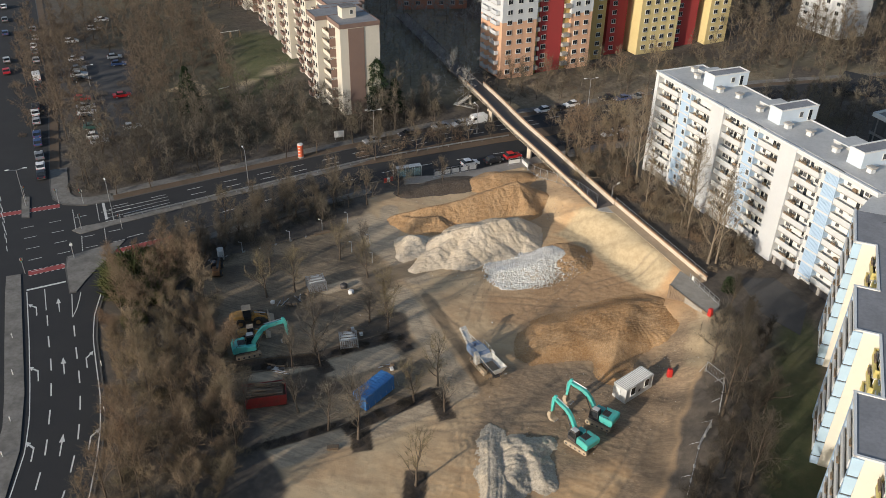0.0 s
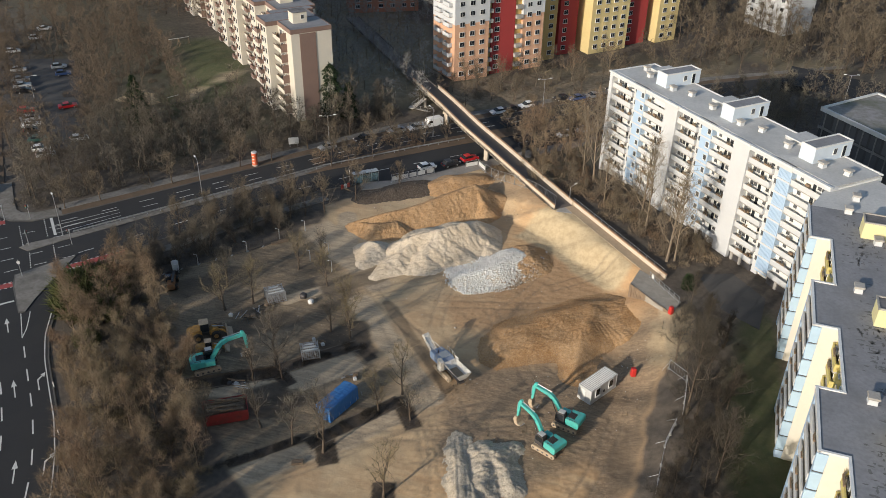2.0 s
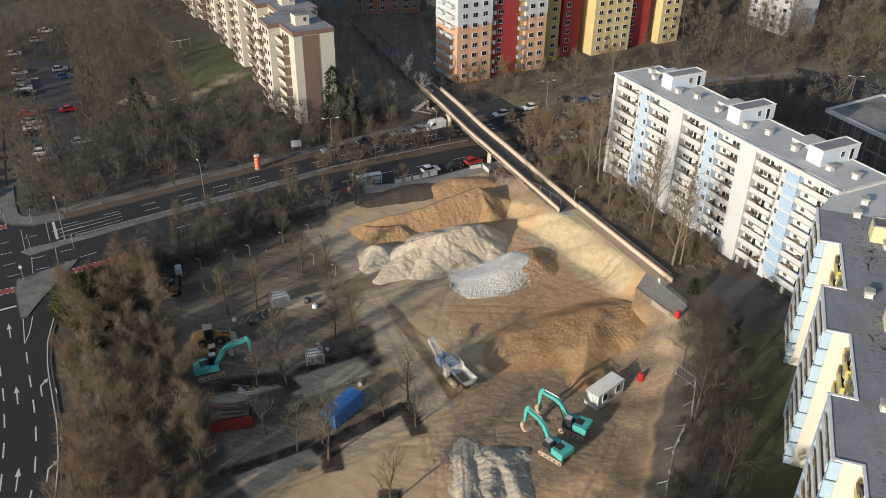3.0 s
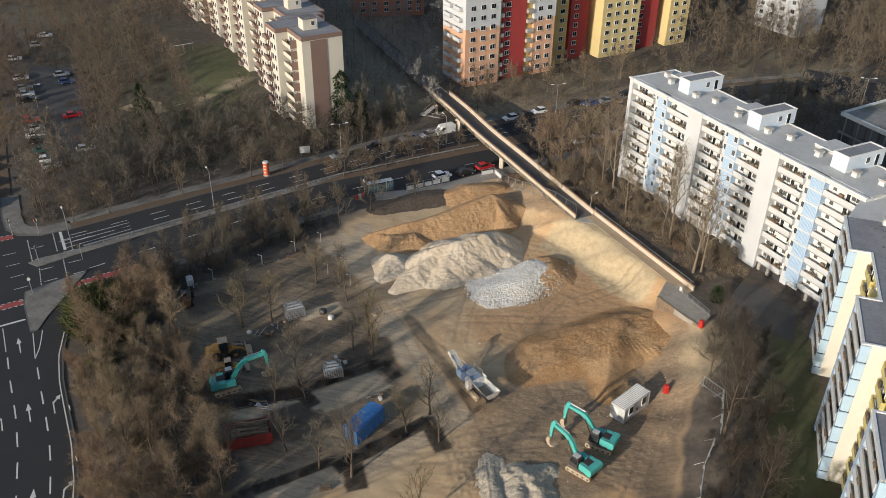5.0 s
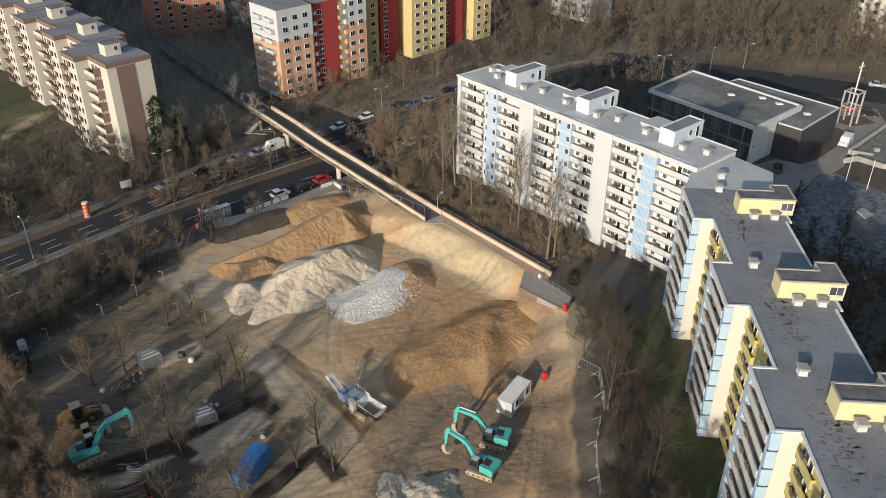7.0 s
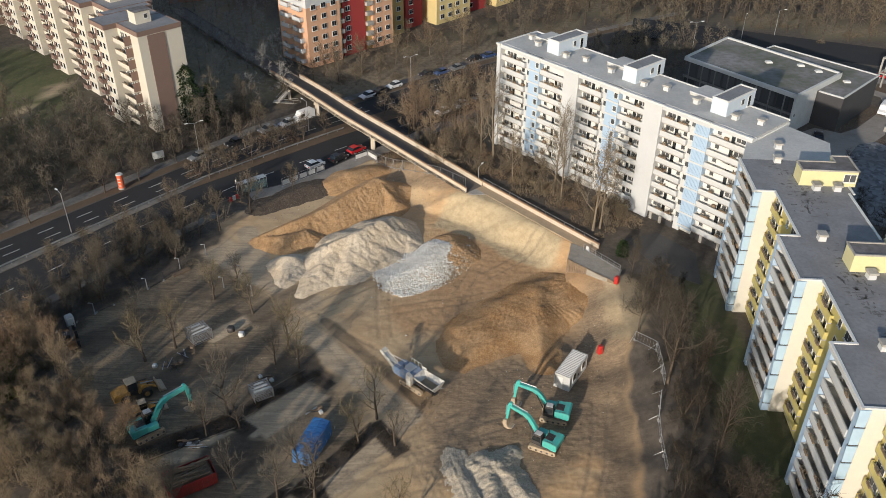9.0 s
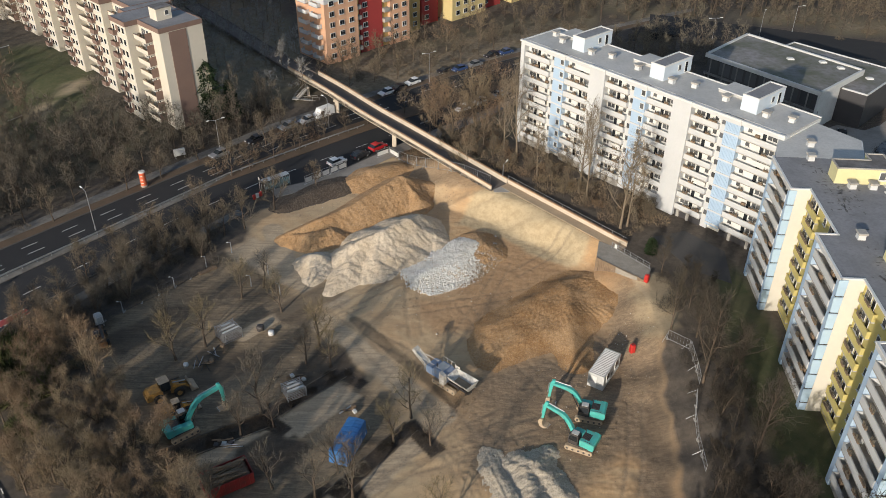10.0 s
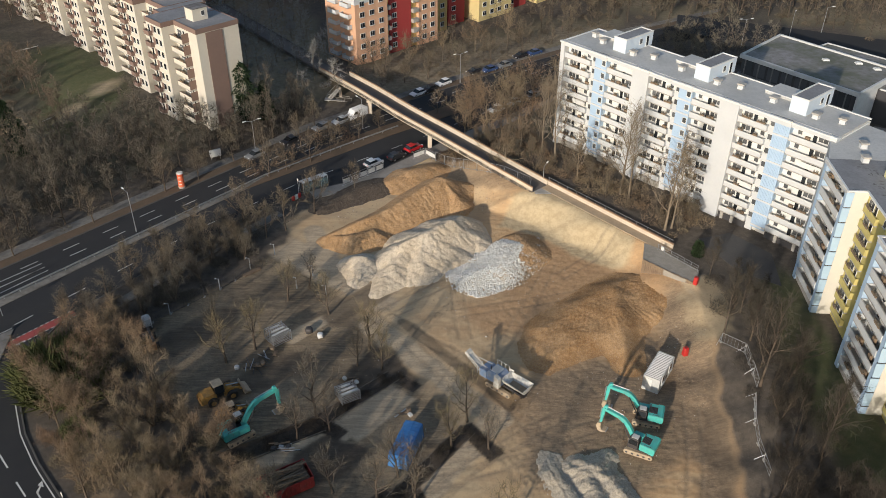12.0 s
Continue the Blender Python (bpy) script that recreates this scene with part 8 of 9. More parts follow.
def crusher():
    """A mobile crusher: belt, engine house, hopper, crawler tracks."""
    root = empty("crusher", pose(-19.3, 89.3, 0.03, 0, 0, 137) @ Matrix.Scale(0.93, 4), "blue and white mobile crusher on crawler tracks", "crusher")
    for s in (-1, 1):
        track(root, s * 1.0, 4.6, 0.5, 0.8)
    Shape().box((-0.2, 0, 1.05), (8.2, 0.9, 0.35), chamfer=0.04).ob("chassis", DARK_STEEL, root)
    Shape().side([(-0.4, 1.2), (-0.4, 2.6), (0.2, 3.0), (1.9, 3.0), (2.2, 2.6), (2.2, 1.2)], -1.05, 1.05).ob("crusher_box", BLUE_PAINT, root, "dusty blue crusher housing")
    engine = Shape().side([(2.25, 1.2), (2.25, 2.5), (2.6, 2.7), (3.6, 2.5), (3.6, 1.2)], -1.1, 1.1).ob("engine_house", BLUE_PAINT, root, "dusty blue engine house")
    for k in range(5):
        Shape().box((2.55 + 0.2 * k, -1.12, 1.9), (0.08, 0.04, 0.9)).ob("grille_bar", DARK_STEEL, engine)
    Shape().box((1.1, 0, 3.05), (1.5, 1.6, 0.1), chamfer=0.03).ob("lid", GREY_PAINT, root, "pale grey lid")
    hopper = Shape()
    for s in (-1, 1):
        hopper.add([(-4.6, s * 1.3, 2.9), (-0.7, s * 1.15, 2.9), (-0.7, s * 0.6, 1.9), (-4.4, s * 0.6, 1.9), (-4.6, s * 1.38, 2.9), (-0.7, s * 1.23, 2.9), (-0.7, s * 0.68, 1.85), (-4.4, s * 0.68, 1.85)],
                   [(0, 1, 2, 3), (7, 6, 5, 4), (0, 4, 5, 1), (3, 2, 6, 7), (0, 3, 7, 4), (1, 5, 6, 2)])
    hopper.add([(-4.6, -1.38, 2.9), (-4.6, 1.38, 2.9), (-4.4, 0.68, 1.85), (-4.4, -0.68, 1.85), (-4.7, -1.38, 2.9), (-4.7, 1.38, 2.9), (-4.5, 0.68, 1.85), (-4.5, -0.68, 1.85)],
               [(0, 1, 2, 3), (7, 6, 5, 4), (0, 4, 5, 1), (3, 2, 6, 7), (0, 3, 7, 4), (1, 5, 6, 2)])
    hopper.ob("hopper", DUSTY_WHITE, root, "white steel feed hopper")
    Shape().box((-2.5, 0, 1.98), (3.6, 1.3, 0.12)).ob("feed_plate", RUBBLE_BROWN, root, "feed plate heaped with brown rubble")
    for s in (-1, 1):
        Shape().box((-2.6, s * 0.75, 1.4), (0.14, 0.14, 0.9)).box((-4.1, s * 0.75, 1.4), (0.14, 0.14, 0.9)).ob("leg", DARK_STEEL, root)
    # discharge belt that rises forward
    belt = Shape().side([(6.3, 2.75), (6.35, 3.3), (6.9, 3.45), (7.0, 2.95)], -0.55, 0.55).ob("conveyor", DUSTY_WHITE, root, "white lattice conveyor with a drum head")
    for s in (-1, 1):
        Shape().rod((2.6, s * 0.5, 0.95), (6.5, s * 0.5, 3.2), 0.07, n=6).rod((2.8, s * 0.5, 0.5), (6.6, s * 0.5, 2.75), 0.06, n=6).ob("side_rail", DUSTY_WHITE, belt)
        for k in range(7):
            f, g = k / 7, (k + 1) / 7
            Shape().rod((2.6 + 3.9 * f, s * 0.5, 0.95 + 2.25 * f), (2.8 + 3.8 * g, s * 0.5, 0.5 + 2.25 * g), 0.04, n=5).ob("lattice_bar", DUSTY_WHITE, belt)
    Shape().side([(2.7, 0.88), (6.6, 3.14), (6.64, 3.08), (2.75, 0.82)], -0.38, 0.38).ob("belt", GREY_PAINT, belt, "dust-covered belt")
    Shape().side([(-0.55, 1.3), (-0.55, 3.0), (0.35, 3.35), (0.35, 1.3)], 1.08, 1.75).ob("cabinet", DUSTY_WHITE, root, "white switch cabinet")
    Shape().rod((1.7, 0.7, 3.0), (1.7, 0.7, 3.8), 0.09, n=8).ob("exhaust", DARK_STEEL, root)
    for k in range(4):
        Shape().rod((-0.3 + 0.75 * k, -1.1, 3.0), (-0.3 + 0.75 * k, -1.1, 3.75), 0.03, n=5).ob("rail_post", DUSTY_WHITE, root)
    Shape().rod((-0.3, -1.1, 3.75), (1.95, -1.1, 3.75), 0.03, n=5).ob("handrail", DUSTY_WHITE, root)
    for s in (-1, 1):
        Shape().box((4.4, s * 0.56, 1.55), (0.08, 0.08, 1.6)).ob("strut", STEEL, belt)
        Shape().rod((2.4, s * 0.55, 2.9), (5.2, s * 0.55, 2.7), 0.05, n=6).ob("support_bar", DUSTY_WHITE, belt)
    Shape().box((-0.55, -1.35, 2.8), (0.9, 0.06, 0.7), chamfer=0.02).box((-0.55, -1.3, 2.1), (0.1, 0.1, 1.3)).ob("control_panel", DUSTY_WHITE, root, "white control panel")
    Shape().add([(-0.6, -1.0, 3.0), (-0.6, 1.0, 3.0), (-1.5, 0.9, 2.1), (-1.5, -0.9, 2.1), (-0.6, -1.0, 2.95), (-0.6, 1.0, 2.95), (-1.5, 0.9, 2.05), (-1.5, -0.9, 2.05)],
                [(0, 1, 2, 3), (7, 6, 5, 4), (0, 4, 5, 1), (3, 2, 6, 7), (0, 3, 7, 4), (1, 5, 6, 2)]).ob("deflector", DUSTY_WHITE, root, "white deflector plate")


crusher()


def wheel_loader(x, y, heading, label, scale=1.0):
    root = empty("wheel_loader", pose(x, y, ground_z(x, y) + 0.02, 0, 0, heading) @ Matrix.Scale(scale, 4), label, "wheel loader", "yellow wheel loaders")
    tyre, hub = wheel_mesh(0.72, 0.5)
    hub = hub.mesh("rim", [YELLOW_PAINT])
    for dx in (-1.35, 1.35):
        for s in (-1, 1):
            w = part("wheel", tyre, root, at(dx, s * 0.98, 0.72), "large muddy tyre")
            part("rim", hub, w, Matrix())
    Shape().side([(-2.7, 0.8), (-2.75, 1.6), (-2.4, 1.95), (-0.9, 2.0), (-0.7, 1.7), (-0.7, 0.8)], -0.85, 0.85).ob("rear_body", YELLOW_PAINT, root, "yellow engine cover")
    Shape().box((-2.78, 0, 1.15), (0.25, 1.9, 0.7), chamfer=0.06).ob("counterweight", YELLOW_PAINT, root)
    Shape().side([(0.4, 0.6), (0.4, 1.35), (1.1, 1.7), (1.75, 1.3), (1.9, 0.7)], -0.55, 0.55).ob("front_frame", YELLOW_PAINT, root)
    Shape().box((-0.1, 0, 0.85), (1.3, 0.7, 0.5)).ob("joint", DARK_STEEL, root)
    cab = Shape().side([(-0.75, 1.5), (-0.85, 2.85), (0.35, 2.85), (0.5, 1.9), (0.4, 1.5)], -0.7, 0.7).ob("cab", DARK_GLASS, root, "dark glazed cab")
    Shape().box((-0.25, 0, 2.92), (1.4, 1.5, 0.14), chamfer=0.05).ob("cab_roof", MUDDY_TRACK, cab, "dusty cream cab roof")
    for px, py in ((-0.8, 0.7), (-0.8, -0.7), (0.42, 0.7), (0.42, -0.7)):
        Shape().box((px, py, 2.2), (0.08, 0.08, 1.35)).ob("cab_post", DARK_STEEL, cab)
    for s in (-1, 1):
        Shape().side([(0.8, 1.75), (0.9, 1.95), (2.6, 1.2), (3.1, 0.5), (2.95, 0.35), (2.4, 0.95)], s * 0.42 - 0.07, s * 0.42 + 0.07).ob("lift_arm", YELLOW_PAINT, root)
    Shape().rod((0.9, 0, 1.9), (2.6, 0, 1.5), 0.09, n=8).ob("tilt_cylinder", STEEL, root)
    Shape().side([(2.95, 0.15), (2.9, 1.05), (3.1, 1.25), (3.2, 0.55), (3.9, 0.25), (3.9, 0.12)], -1.15, 1.15).ob("bucket", MUDDY_TRACK, root, "dusty steel shovel")


wheel_loader(-57.9, 87.4, 34, "yellow wheel loader with cream cab roof", 1.02)
wheel_loader(-55.6, 84.2, 30, "small yellow wheel loader beside an excavator", 0.74)


RUST_PAINT = mat("rusty_orange_paint", (0.26, 0.12, 0.045), 0.7, dirt=(0.09, 0.06, 0.04), fine=4, coarse=1.0, amount=0.8, coord="Object")


def dumper():
    root = empty("telehandler", pose(-70.6, 98.6, 0.02, 0, 0, 118), "orange and dark telehandler parked on the old car park", "telehandler")
    tyre, hub = wheel_mesh(0.55, 0.4)
    hub = hub.mesh("rim", [YELLOW_PAINT])
    for dx in (-1.2, 1.3):
        for s in (-1, 1):
            w = part("wheel", tyre, root, at(dx, s * 0.85, 0.55))
            part("rim", hub, w, Matrix())
    Shape().side([(-2.0, 0.5), (-2.0, 1.5), (-1.2, 1.7), (1.8, 1.3), (2.0, 0.6)], -0.6, 0.6).ob("body", RUST_PAINT, root, "rusty orange body")
    Shape().side([(-0.6, 1.3), (-0.6, 2.3), (0.4, 2.3), (0.75, 1.3)], 0.0, 0.85).ob("cab", DARK_GLASS, root, "dark cab")
    Shape().side([(-1.9, 1.9), (-1.9, 2.2), (2.6, 1.5), (3.2, 0.7), (3.0, 0.6), (2.4, 1.25)], -0.5, -0.15).ob("boom", DARK_STEEL, root)
    Shape().box((3.2, 0, 0.6), (0.15, 1.8, 0.8)).box((3.6, 0, 0.2), (0.9, 1.8, 0.1)).ob("fork_carriage", DARK_STEEL, root)


dumper()


def portable_toilet(x, y, turn):
    root = empty("portable_toilet", pose(x, y, 0.02, 0, 0, turn), "white portable toilet cabin on the old car park", "portable toilet")
    Shape().box((0, 0, 0.09), (1.12, 1.12, 0.18), chamfer=0.03).ob("base", DARK_STEEL, root)
    Shape().box((0, 0, 1.15), (1.08, 1.08, 2.0), chamfer=0.06).ob("cabin", WHITE_PAINT, root)
    Shape().box((0, 0, 2.28), (1.14, 1.14, 0.3), chamfer=0.05, top=(0.62, 0.7)).ob("roof", GREY_PAINT, root, "translucent grey roof")
    door = Shape().box((0, -0.56, 1.1), (0.72, 0.04, 1.8), chamfer=0.01).ob("door", GREY_PAINT, root, "pale grey door")
    Shape().box((0.27, -0.6, 1.1), (0.06, 0.05, 0.16)).ob("handle", DARK_STEEL, door)
    Shape().rod((0.4, 0.4, 2.2), (0.4, 0.4, 2.75), 0.05, n=8).ob("vent_pipe", DARK_STEEL, root)


portable_toilet(-72.1, 102.5, 40)



# ---- containers, skips and small things of the site ----
def site_office():
    M = axes((2.05, 87.9), (3.2, 4.95), 0.05)
    root = empty("site_office", M, "light grey site office container with ribbed roof", "container")
    L, W, H = 5.95, 2.35, 2.5
    Shape().box((L / 2, W / 2, H / 2), (L - 0.08, W - 0.08, H - 0.1)).ob("body", GREY_PAINT, root)
    for x in (0.07, L - 0.07):
        for y in (0.07, W - 0.07):
            Shape().box((x, y, H / 2), (0.16, 0.16, H), chamfer=0.02).ob("corner_post", GREY_PAINT, root)
    for z in (0.09, H - 0.09):
        for y in (0.05, W - 0.05):
            Shape().box((L / 2, y, z), (L - 0.3, 0.12, 0.18)).ob("rail", GREY_PAINT, root)
        for x in (0.05, L - 0.05):
            Shape().box((x, W / 2, z), (0.12, W - 0.3, 0.18)).ob("rail", GREY_PAINT, root)
    for k in range(17):
        Shape().box((0.3 + (L - 0.6) * k / 16, W / 2, H + 0.01), (0.15, W - 0.25, 0.07), top=(0.6, 1)).ob("roof_rib", WHITE_PAINT, root)
    for x in (1.5, 4.5):
        WIN_TALL.put(root, at(x, -0.0, 0.95), "window")
    Shape().box((3.0, -0.02, 1.0), (0.4, 0.05, 0.4)).ob("meter_box", DARK_STEEL, root)
    Shape().box((-0.02, W / 2 + 0.3, 1.1), (0.05, 0.85, 2.0)).ob("door", WHITE_PAINT, root, "pale door")
    Shape().rod((-0.05, W / 2 + 0.62, 1.1), (-0.05, W / 2 + 0.62, 1.25), 0.03, n=6).ob("handle", DARK_STEEL, root)


site_office()


DULL_RED = mat("dull_red_paint", (0.34, 0.03, 0.025), 0.6, dirt=(0.14, 0.04, 0.03), fine=3, coarse=0.7, amount=0.7, coord="Object")


def skip():
    """A red skip filled with old timber."""
    M = axes((-48.4, 69.1), (5.1, 3.0), 0.05)
    root = empty("skip", M, "red steel skip heaped with old timber", "skip")
    L, W, H = 6.0, 3.3, 1.8
    Shape().add([(0.15, 0, 0), (L - 0.15, 0, 0), (L, 0, H), (0, 0, H), (0.15, 0.08, 0), (L - 0.15, 0.08, 0), (L, 0.08, H), (0, 0.08, H)], [(0, 1, 2, 3), (7, 6, 5, 4), (3, 2, 6, 7), (0, 3, 7, 4), (1, 5, 6, 2)]).ob("side_wall", DULL_RED, root)
    Shape().add([(0.15, W, 0), (L - 0.15, W, 0), (L, W, H), (0, W, H), (0.15, W - 0.08, 0), (L - 0.15, W - 0.08, 0), (L, W - 0.08, H), (0, W - 0.08, H)], [(3, 2, 1, 0), (4, 5, 6, 7), (2, 3, 7, 6), (0, 4, 7, 3), (1, 2, 6, 5)]).ob("side_wall", DULL_RED, root)
    for x in (0.04, L - 0.04):
        Shape().box((x, W / 2, H / 2), (0.08, W - 0.2, H)).ob("end_wall", DULL_RED, root)
    for k in range(9):
        for y in (-0.04, W + 0.04):
            Shape().box((0.5 + 0.62 * k, y, H / 2), (0.1, 0.08, H - 0.2)).ob("rib", DULL_RED, root)
    Shape().box((L / 2, W / 2, 0.05), (L - 0.4, W - 0.2, 0.1)).ob("floor", DARK_STEEL, root)
    load = empty("timber_load", M @ at(0, 0, 0.1), "loose pile of weathered beams and boards", "timber")
    r = random.Random(3)
    Shape().box((L / 2, W / 2, 0.65), (L - 0.5, W - 0.3, 1.2), chamfer=0.2).ob("rubbish", TIMBER, load, "dark mixed timber rubbish")
    for k in range(26):
        b = Shape().box((0, 0, 0), (r.uniform(2.5, 5.4), r.uniform(0.1, 0.22), r.uniform(0.06, 0.16)))
        b.ob("beam", TIMBER, load, m=pose(L / 2 + r.uniform(-0.7, 0.7), W / 2 + r.uniform(-1.25, 1.25), 1.4 + 0.035 * k * r.uniform(0.5, 1), r.uniform(-8, 8), r.uniform(-5, 5), r.uniform(-14, 14)))


skip()


def tarp_box():
    """A large container under a creased blue tarpaulin."""
    M = axes((-32.2, 74.5), (1.9, 5.5), 0.02)
    root = empty("covered_container", M, "container under a creased blue tarpaulin", "container")
    n, m2, L, W, H = 36, 14, 6.1, 2.4, 2.3
    pts, faces = [], []
    prof = [(-0.12, 0.05), (-0.06, 0.7), (-0.02, 1.5), (0.0, H - 0.12), (0.1, H), (0.6, H + 0.05), (1.2, H + 0.1), (1.8, H + 0.05), (2.3, H), (2.4, H - 0.12), (2.42, 1.5), (2.47, 0.7), (2.52, 0.05)]
    for i in range(n + 1):
        for j, (y, z) in enumerate(prof):
            w = noise.noise(Vector((i * 0.45, j * 0.7, 3.0))) * 0.07
            pts.append((L * i / n + 0.4 * w, y + w, z + (w if z > 1 else 0)))
    k = len(prof)
    for i in range(n):
        for j in range(k - 1):
            faces.append((i * k + j, i * k + j + 1, (i + 1) * k + j + 1, (i + 1) * k + j))
    faces += [tuple(range(k))[::-1], tuple(n * k + j for j in range(k))]
    Shape().add(pts, [tuple(reversed(f)) for f in faces]).ob("tarpaulin", BLUE_TARP, root)
    for i in range(6):
        Shape().rod((0.6 + 1.25 * i, -0.13, 0.1), (0.6 + 1.25 * i, -0.07, 0.75), 0.03, n=5).ob("lashing", STEEL, root)
    Shape().box((L / 2, W / 2, 0.1), (L - 0.3, W - 0.3, 0.2)).ob("frame", DARK_STEEL, root)


tarp_box()


def frame_ring(p, q, h, t):
    """A closed upright frame of square tube from p to q."""
    p, q = Vector(p), Vector(q)
    d = (q - p).normalized()
    side, pts = Vector((-d.y, d.x, 0)) * t / 2, []
    for off in (-1, 1):
        for k in (0, t):
            up = Vector((0, 0, 1))
            pts += [p + d * k + up * k + side * off, q - d * k + up * k + side * off, q - d * k + up * (h - k) + side * off, p + d * k + up * (h - k) + side * off]
    faces = []
    for i in range(4):
        j = (i + 1) % 4
        faces += [(i, j, 4 + j, 4 + i), (8 + j, 8 + i, 12 + i, 12 + j), (i, 8 + i, 8 + j, j), (4 + i, 4 + j, 12 + j, 12 + i)]
    return Shape().add([tuple(v) for v in pts], faces)


def panel_stack(x, y, turn, w, d, h, label):
    """Steel fence panels stacked upright in a rack."""
    root = empty("fence_panel_rack", pose(x, y, 0.03, 0, 0, turn), label, "rack", "racks of fence panels")
    r = random.Random(int(100 + x))
    for k in range(9):
        yy = -d / 2 + d * k / 8
        pl = frame_ring((-w / 2, yy, 0.1), (w / 2, yy, 0.1), h - 0.1, 0.06).ob("fence_panel", STEEL, root, m=Matrix.Rotation(0.05 * r.uniform(-1, 1), 4, "X"))
        for i in range(1, 8):
            xx = -w / 2 + w * i / 8
            Shape().rod((xx, yy, 0.1), (xx, yy, h), 0.018, n=4, caps=False).ob("wire", STEEL, pl)
    for sx in (-1, 1):
        for sy in (-1, 1):
            Shape().box((sx * w / 2, sy * d / 2, h / 2), (0.1, 0.1, h + 0.1)).ob("post", STEEL, root)
    for k in range(3):
        Shape().box((0, -d * 0.35 + d * 0.3 * k, h + 0.06), (w * (0.9 - 0.2 * k), 0.35, 0.05)).ob("loose_slat", GREY_PAINT, root)
    Shape().box((0, 0, 0.05), (w, d, 0.1)).ob("base", TIMBER, root)


panel_stack(-52.0, 99.9, 40, 3.0, 2.6, 1.9, "rack of galvanised fence panels on the car park")
panel_stack(-40.6, 87.6, 30, 2.7, 2.3, 1.6, "dark rack of steel fence panels by a planting strip")


def bin_thing(x, y, z, turn, label, size=1.0):
    root = empty("plastic_tank", pose(x, y, z, 0, 0, turn) @ Matrix.Scale(size, 4), label, "tank", "red tanks")
    Shape().box((0, 0, 0.85), (1.0, 0.9, 1.7), chamfer=0.14, top=(0.9, 0.9)).ob("body", RED_PAINT, root)
    Shape().box((0, 0, 1.75), (0.8, 0.72, 0.14), chamfer=0.04).ob("lid", RED_PAINT, root)
    Shape().rod((-0.3, 0, 1.83), (0.3, 0, 1.83), 0.035, n=6).ob("handle", DARK_STEEL, root)


bin_thing(7.5, 95.1, ground_z(7.5, 95.1) + 0.02, 20, "upright red plastic fuel tank on sand", 0.8)
bin_thing(12.1, 108.6, ground_z(12.1, 108.6) + 0.02, 50, "red plastic container beside the retaining wall", 0.75)


def sack(x, y, s, label, material=WHITE_PAINT):
    bm = bmesh.new()
    bmesh.ops.create_icosphere(bm, subdivisions=3, radius=0.55)
    for v in bm.verts:
        n = noise.noise(v.co * 2.2) * 0.2
        square = 0.55 * (abs(v.co.x) ** 4 + abs(v.co.y) ** 4 + abs(v.co.z) ** 4) ** -0.25
        v.co = Vector((v.co.x * square * (1 + n), v.co.y * square * (1 - n), max(-0.42, v.co.z * square * 0.9 + 0.6 * n)))
    me = bpy.data.meshes.new("bulk_bag")
    bm.to_mesh(me), bm.free()
    me.materials.append(material)
    ob = new("bulk_bag", me)
    ob.matrix_world = at(x, y, 0.45 * s) @ Matrix.Scale(s, 4)
    tagged(ob, label, "bulk bag", "bulk bags")


sack(-45.8, 100.4, 0.8, "white woven bulk bag on the old car park")
sack(-56.9, 93.4, 0.6, "white plastic bag among scrap")
sack(-47.6, 101.5, 1.0, "dark plastic sack beside a white one", DARK_STEEL)


def scrap(x, y, seed, n, label):
    """A loose lot of pipes, boards and drums."""
    r = random.Random(seed)
    root = empty("scrap_pile", at(x, y, 0.02), label, "scrap", "scrap piles")
    for k in range(n):
        m = pose(r.uniform(-1.5, 1.5), r.uniform(-1.1, 1.1), 0.12 + 0.05 * k, r.uniform(-6, 6), r.uniform(-6, 6), r.uniform(0, 180))
        kind = r.randrange(3)
        if kind == 0:
            Shape().box((0, 0, 0), (r.uniform(1.0, 2.6), 0.18, 0.08)).ob("board", r.choice([TIMBER, GREY_PAINT]), root, m=m)
        elif kind == 1:
            Shape().rod((-r.uniform(0.6, 1.4), 0, 0), (r.uniform(0.6, 1.4), 0, 0), 0.06, n=8).ob("pipe", r.choice([STEEL, DARK_STEEL]), root, m=m)
        else:
            Shape().box((0, 0, 0.1), (0.6, 0.5, 0.4), chamfer=0.05).ob("crate", r.choice([DARK_STEEL, GREY_PAINT, TIMBER]), root, m=m)


scrap(-54.8, 93.6, 2, 12, "scrap pipes and crates on the car park"), scrap(-52.6, 96.3, 3, 8, "pale boards and pipes on the ground")
scrap(-33.2, 83.8, 6, 6, "pipes and a crate beside the tarpaulin"), scrap(-40.2, 90.2, 8, 7, "timber scraps behind a rack"), scrap(-48.2, 78.6, 9, 9, "dark scrap in a planting strip")


def plank_pile(x, y, turn, label, n=6, L=3.2):
    root = empty("plank_pile", pose(x, y, 0.03, 0, 0, turn), label, "planks", "plank piles")
    for k in range(n):
        Shape().box((0.04 * (k % 3), (k % 3) * 0.26 - 0.26, 0.06 + 0.12 * (k // 3)), (L, 0.22, 0.1)).ob("plank", TIMBER, root)


plank_pile(-59.1, 117.1, 43, "long weathered planks by the fence"), plank_pile(-58.6, 90.6, 30, "planks lying on the old car park", 4, 2.6), plank_pile(-33.6, 66.4, 24, "short round timbers on sand", 9, 1.5)


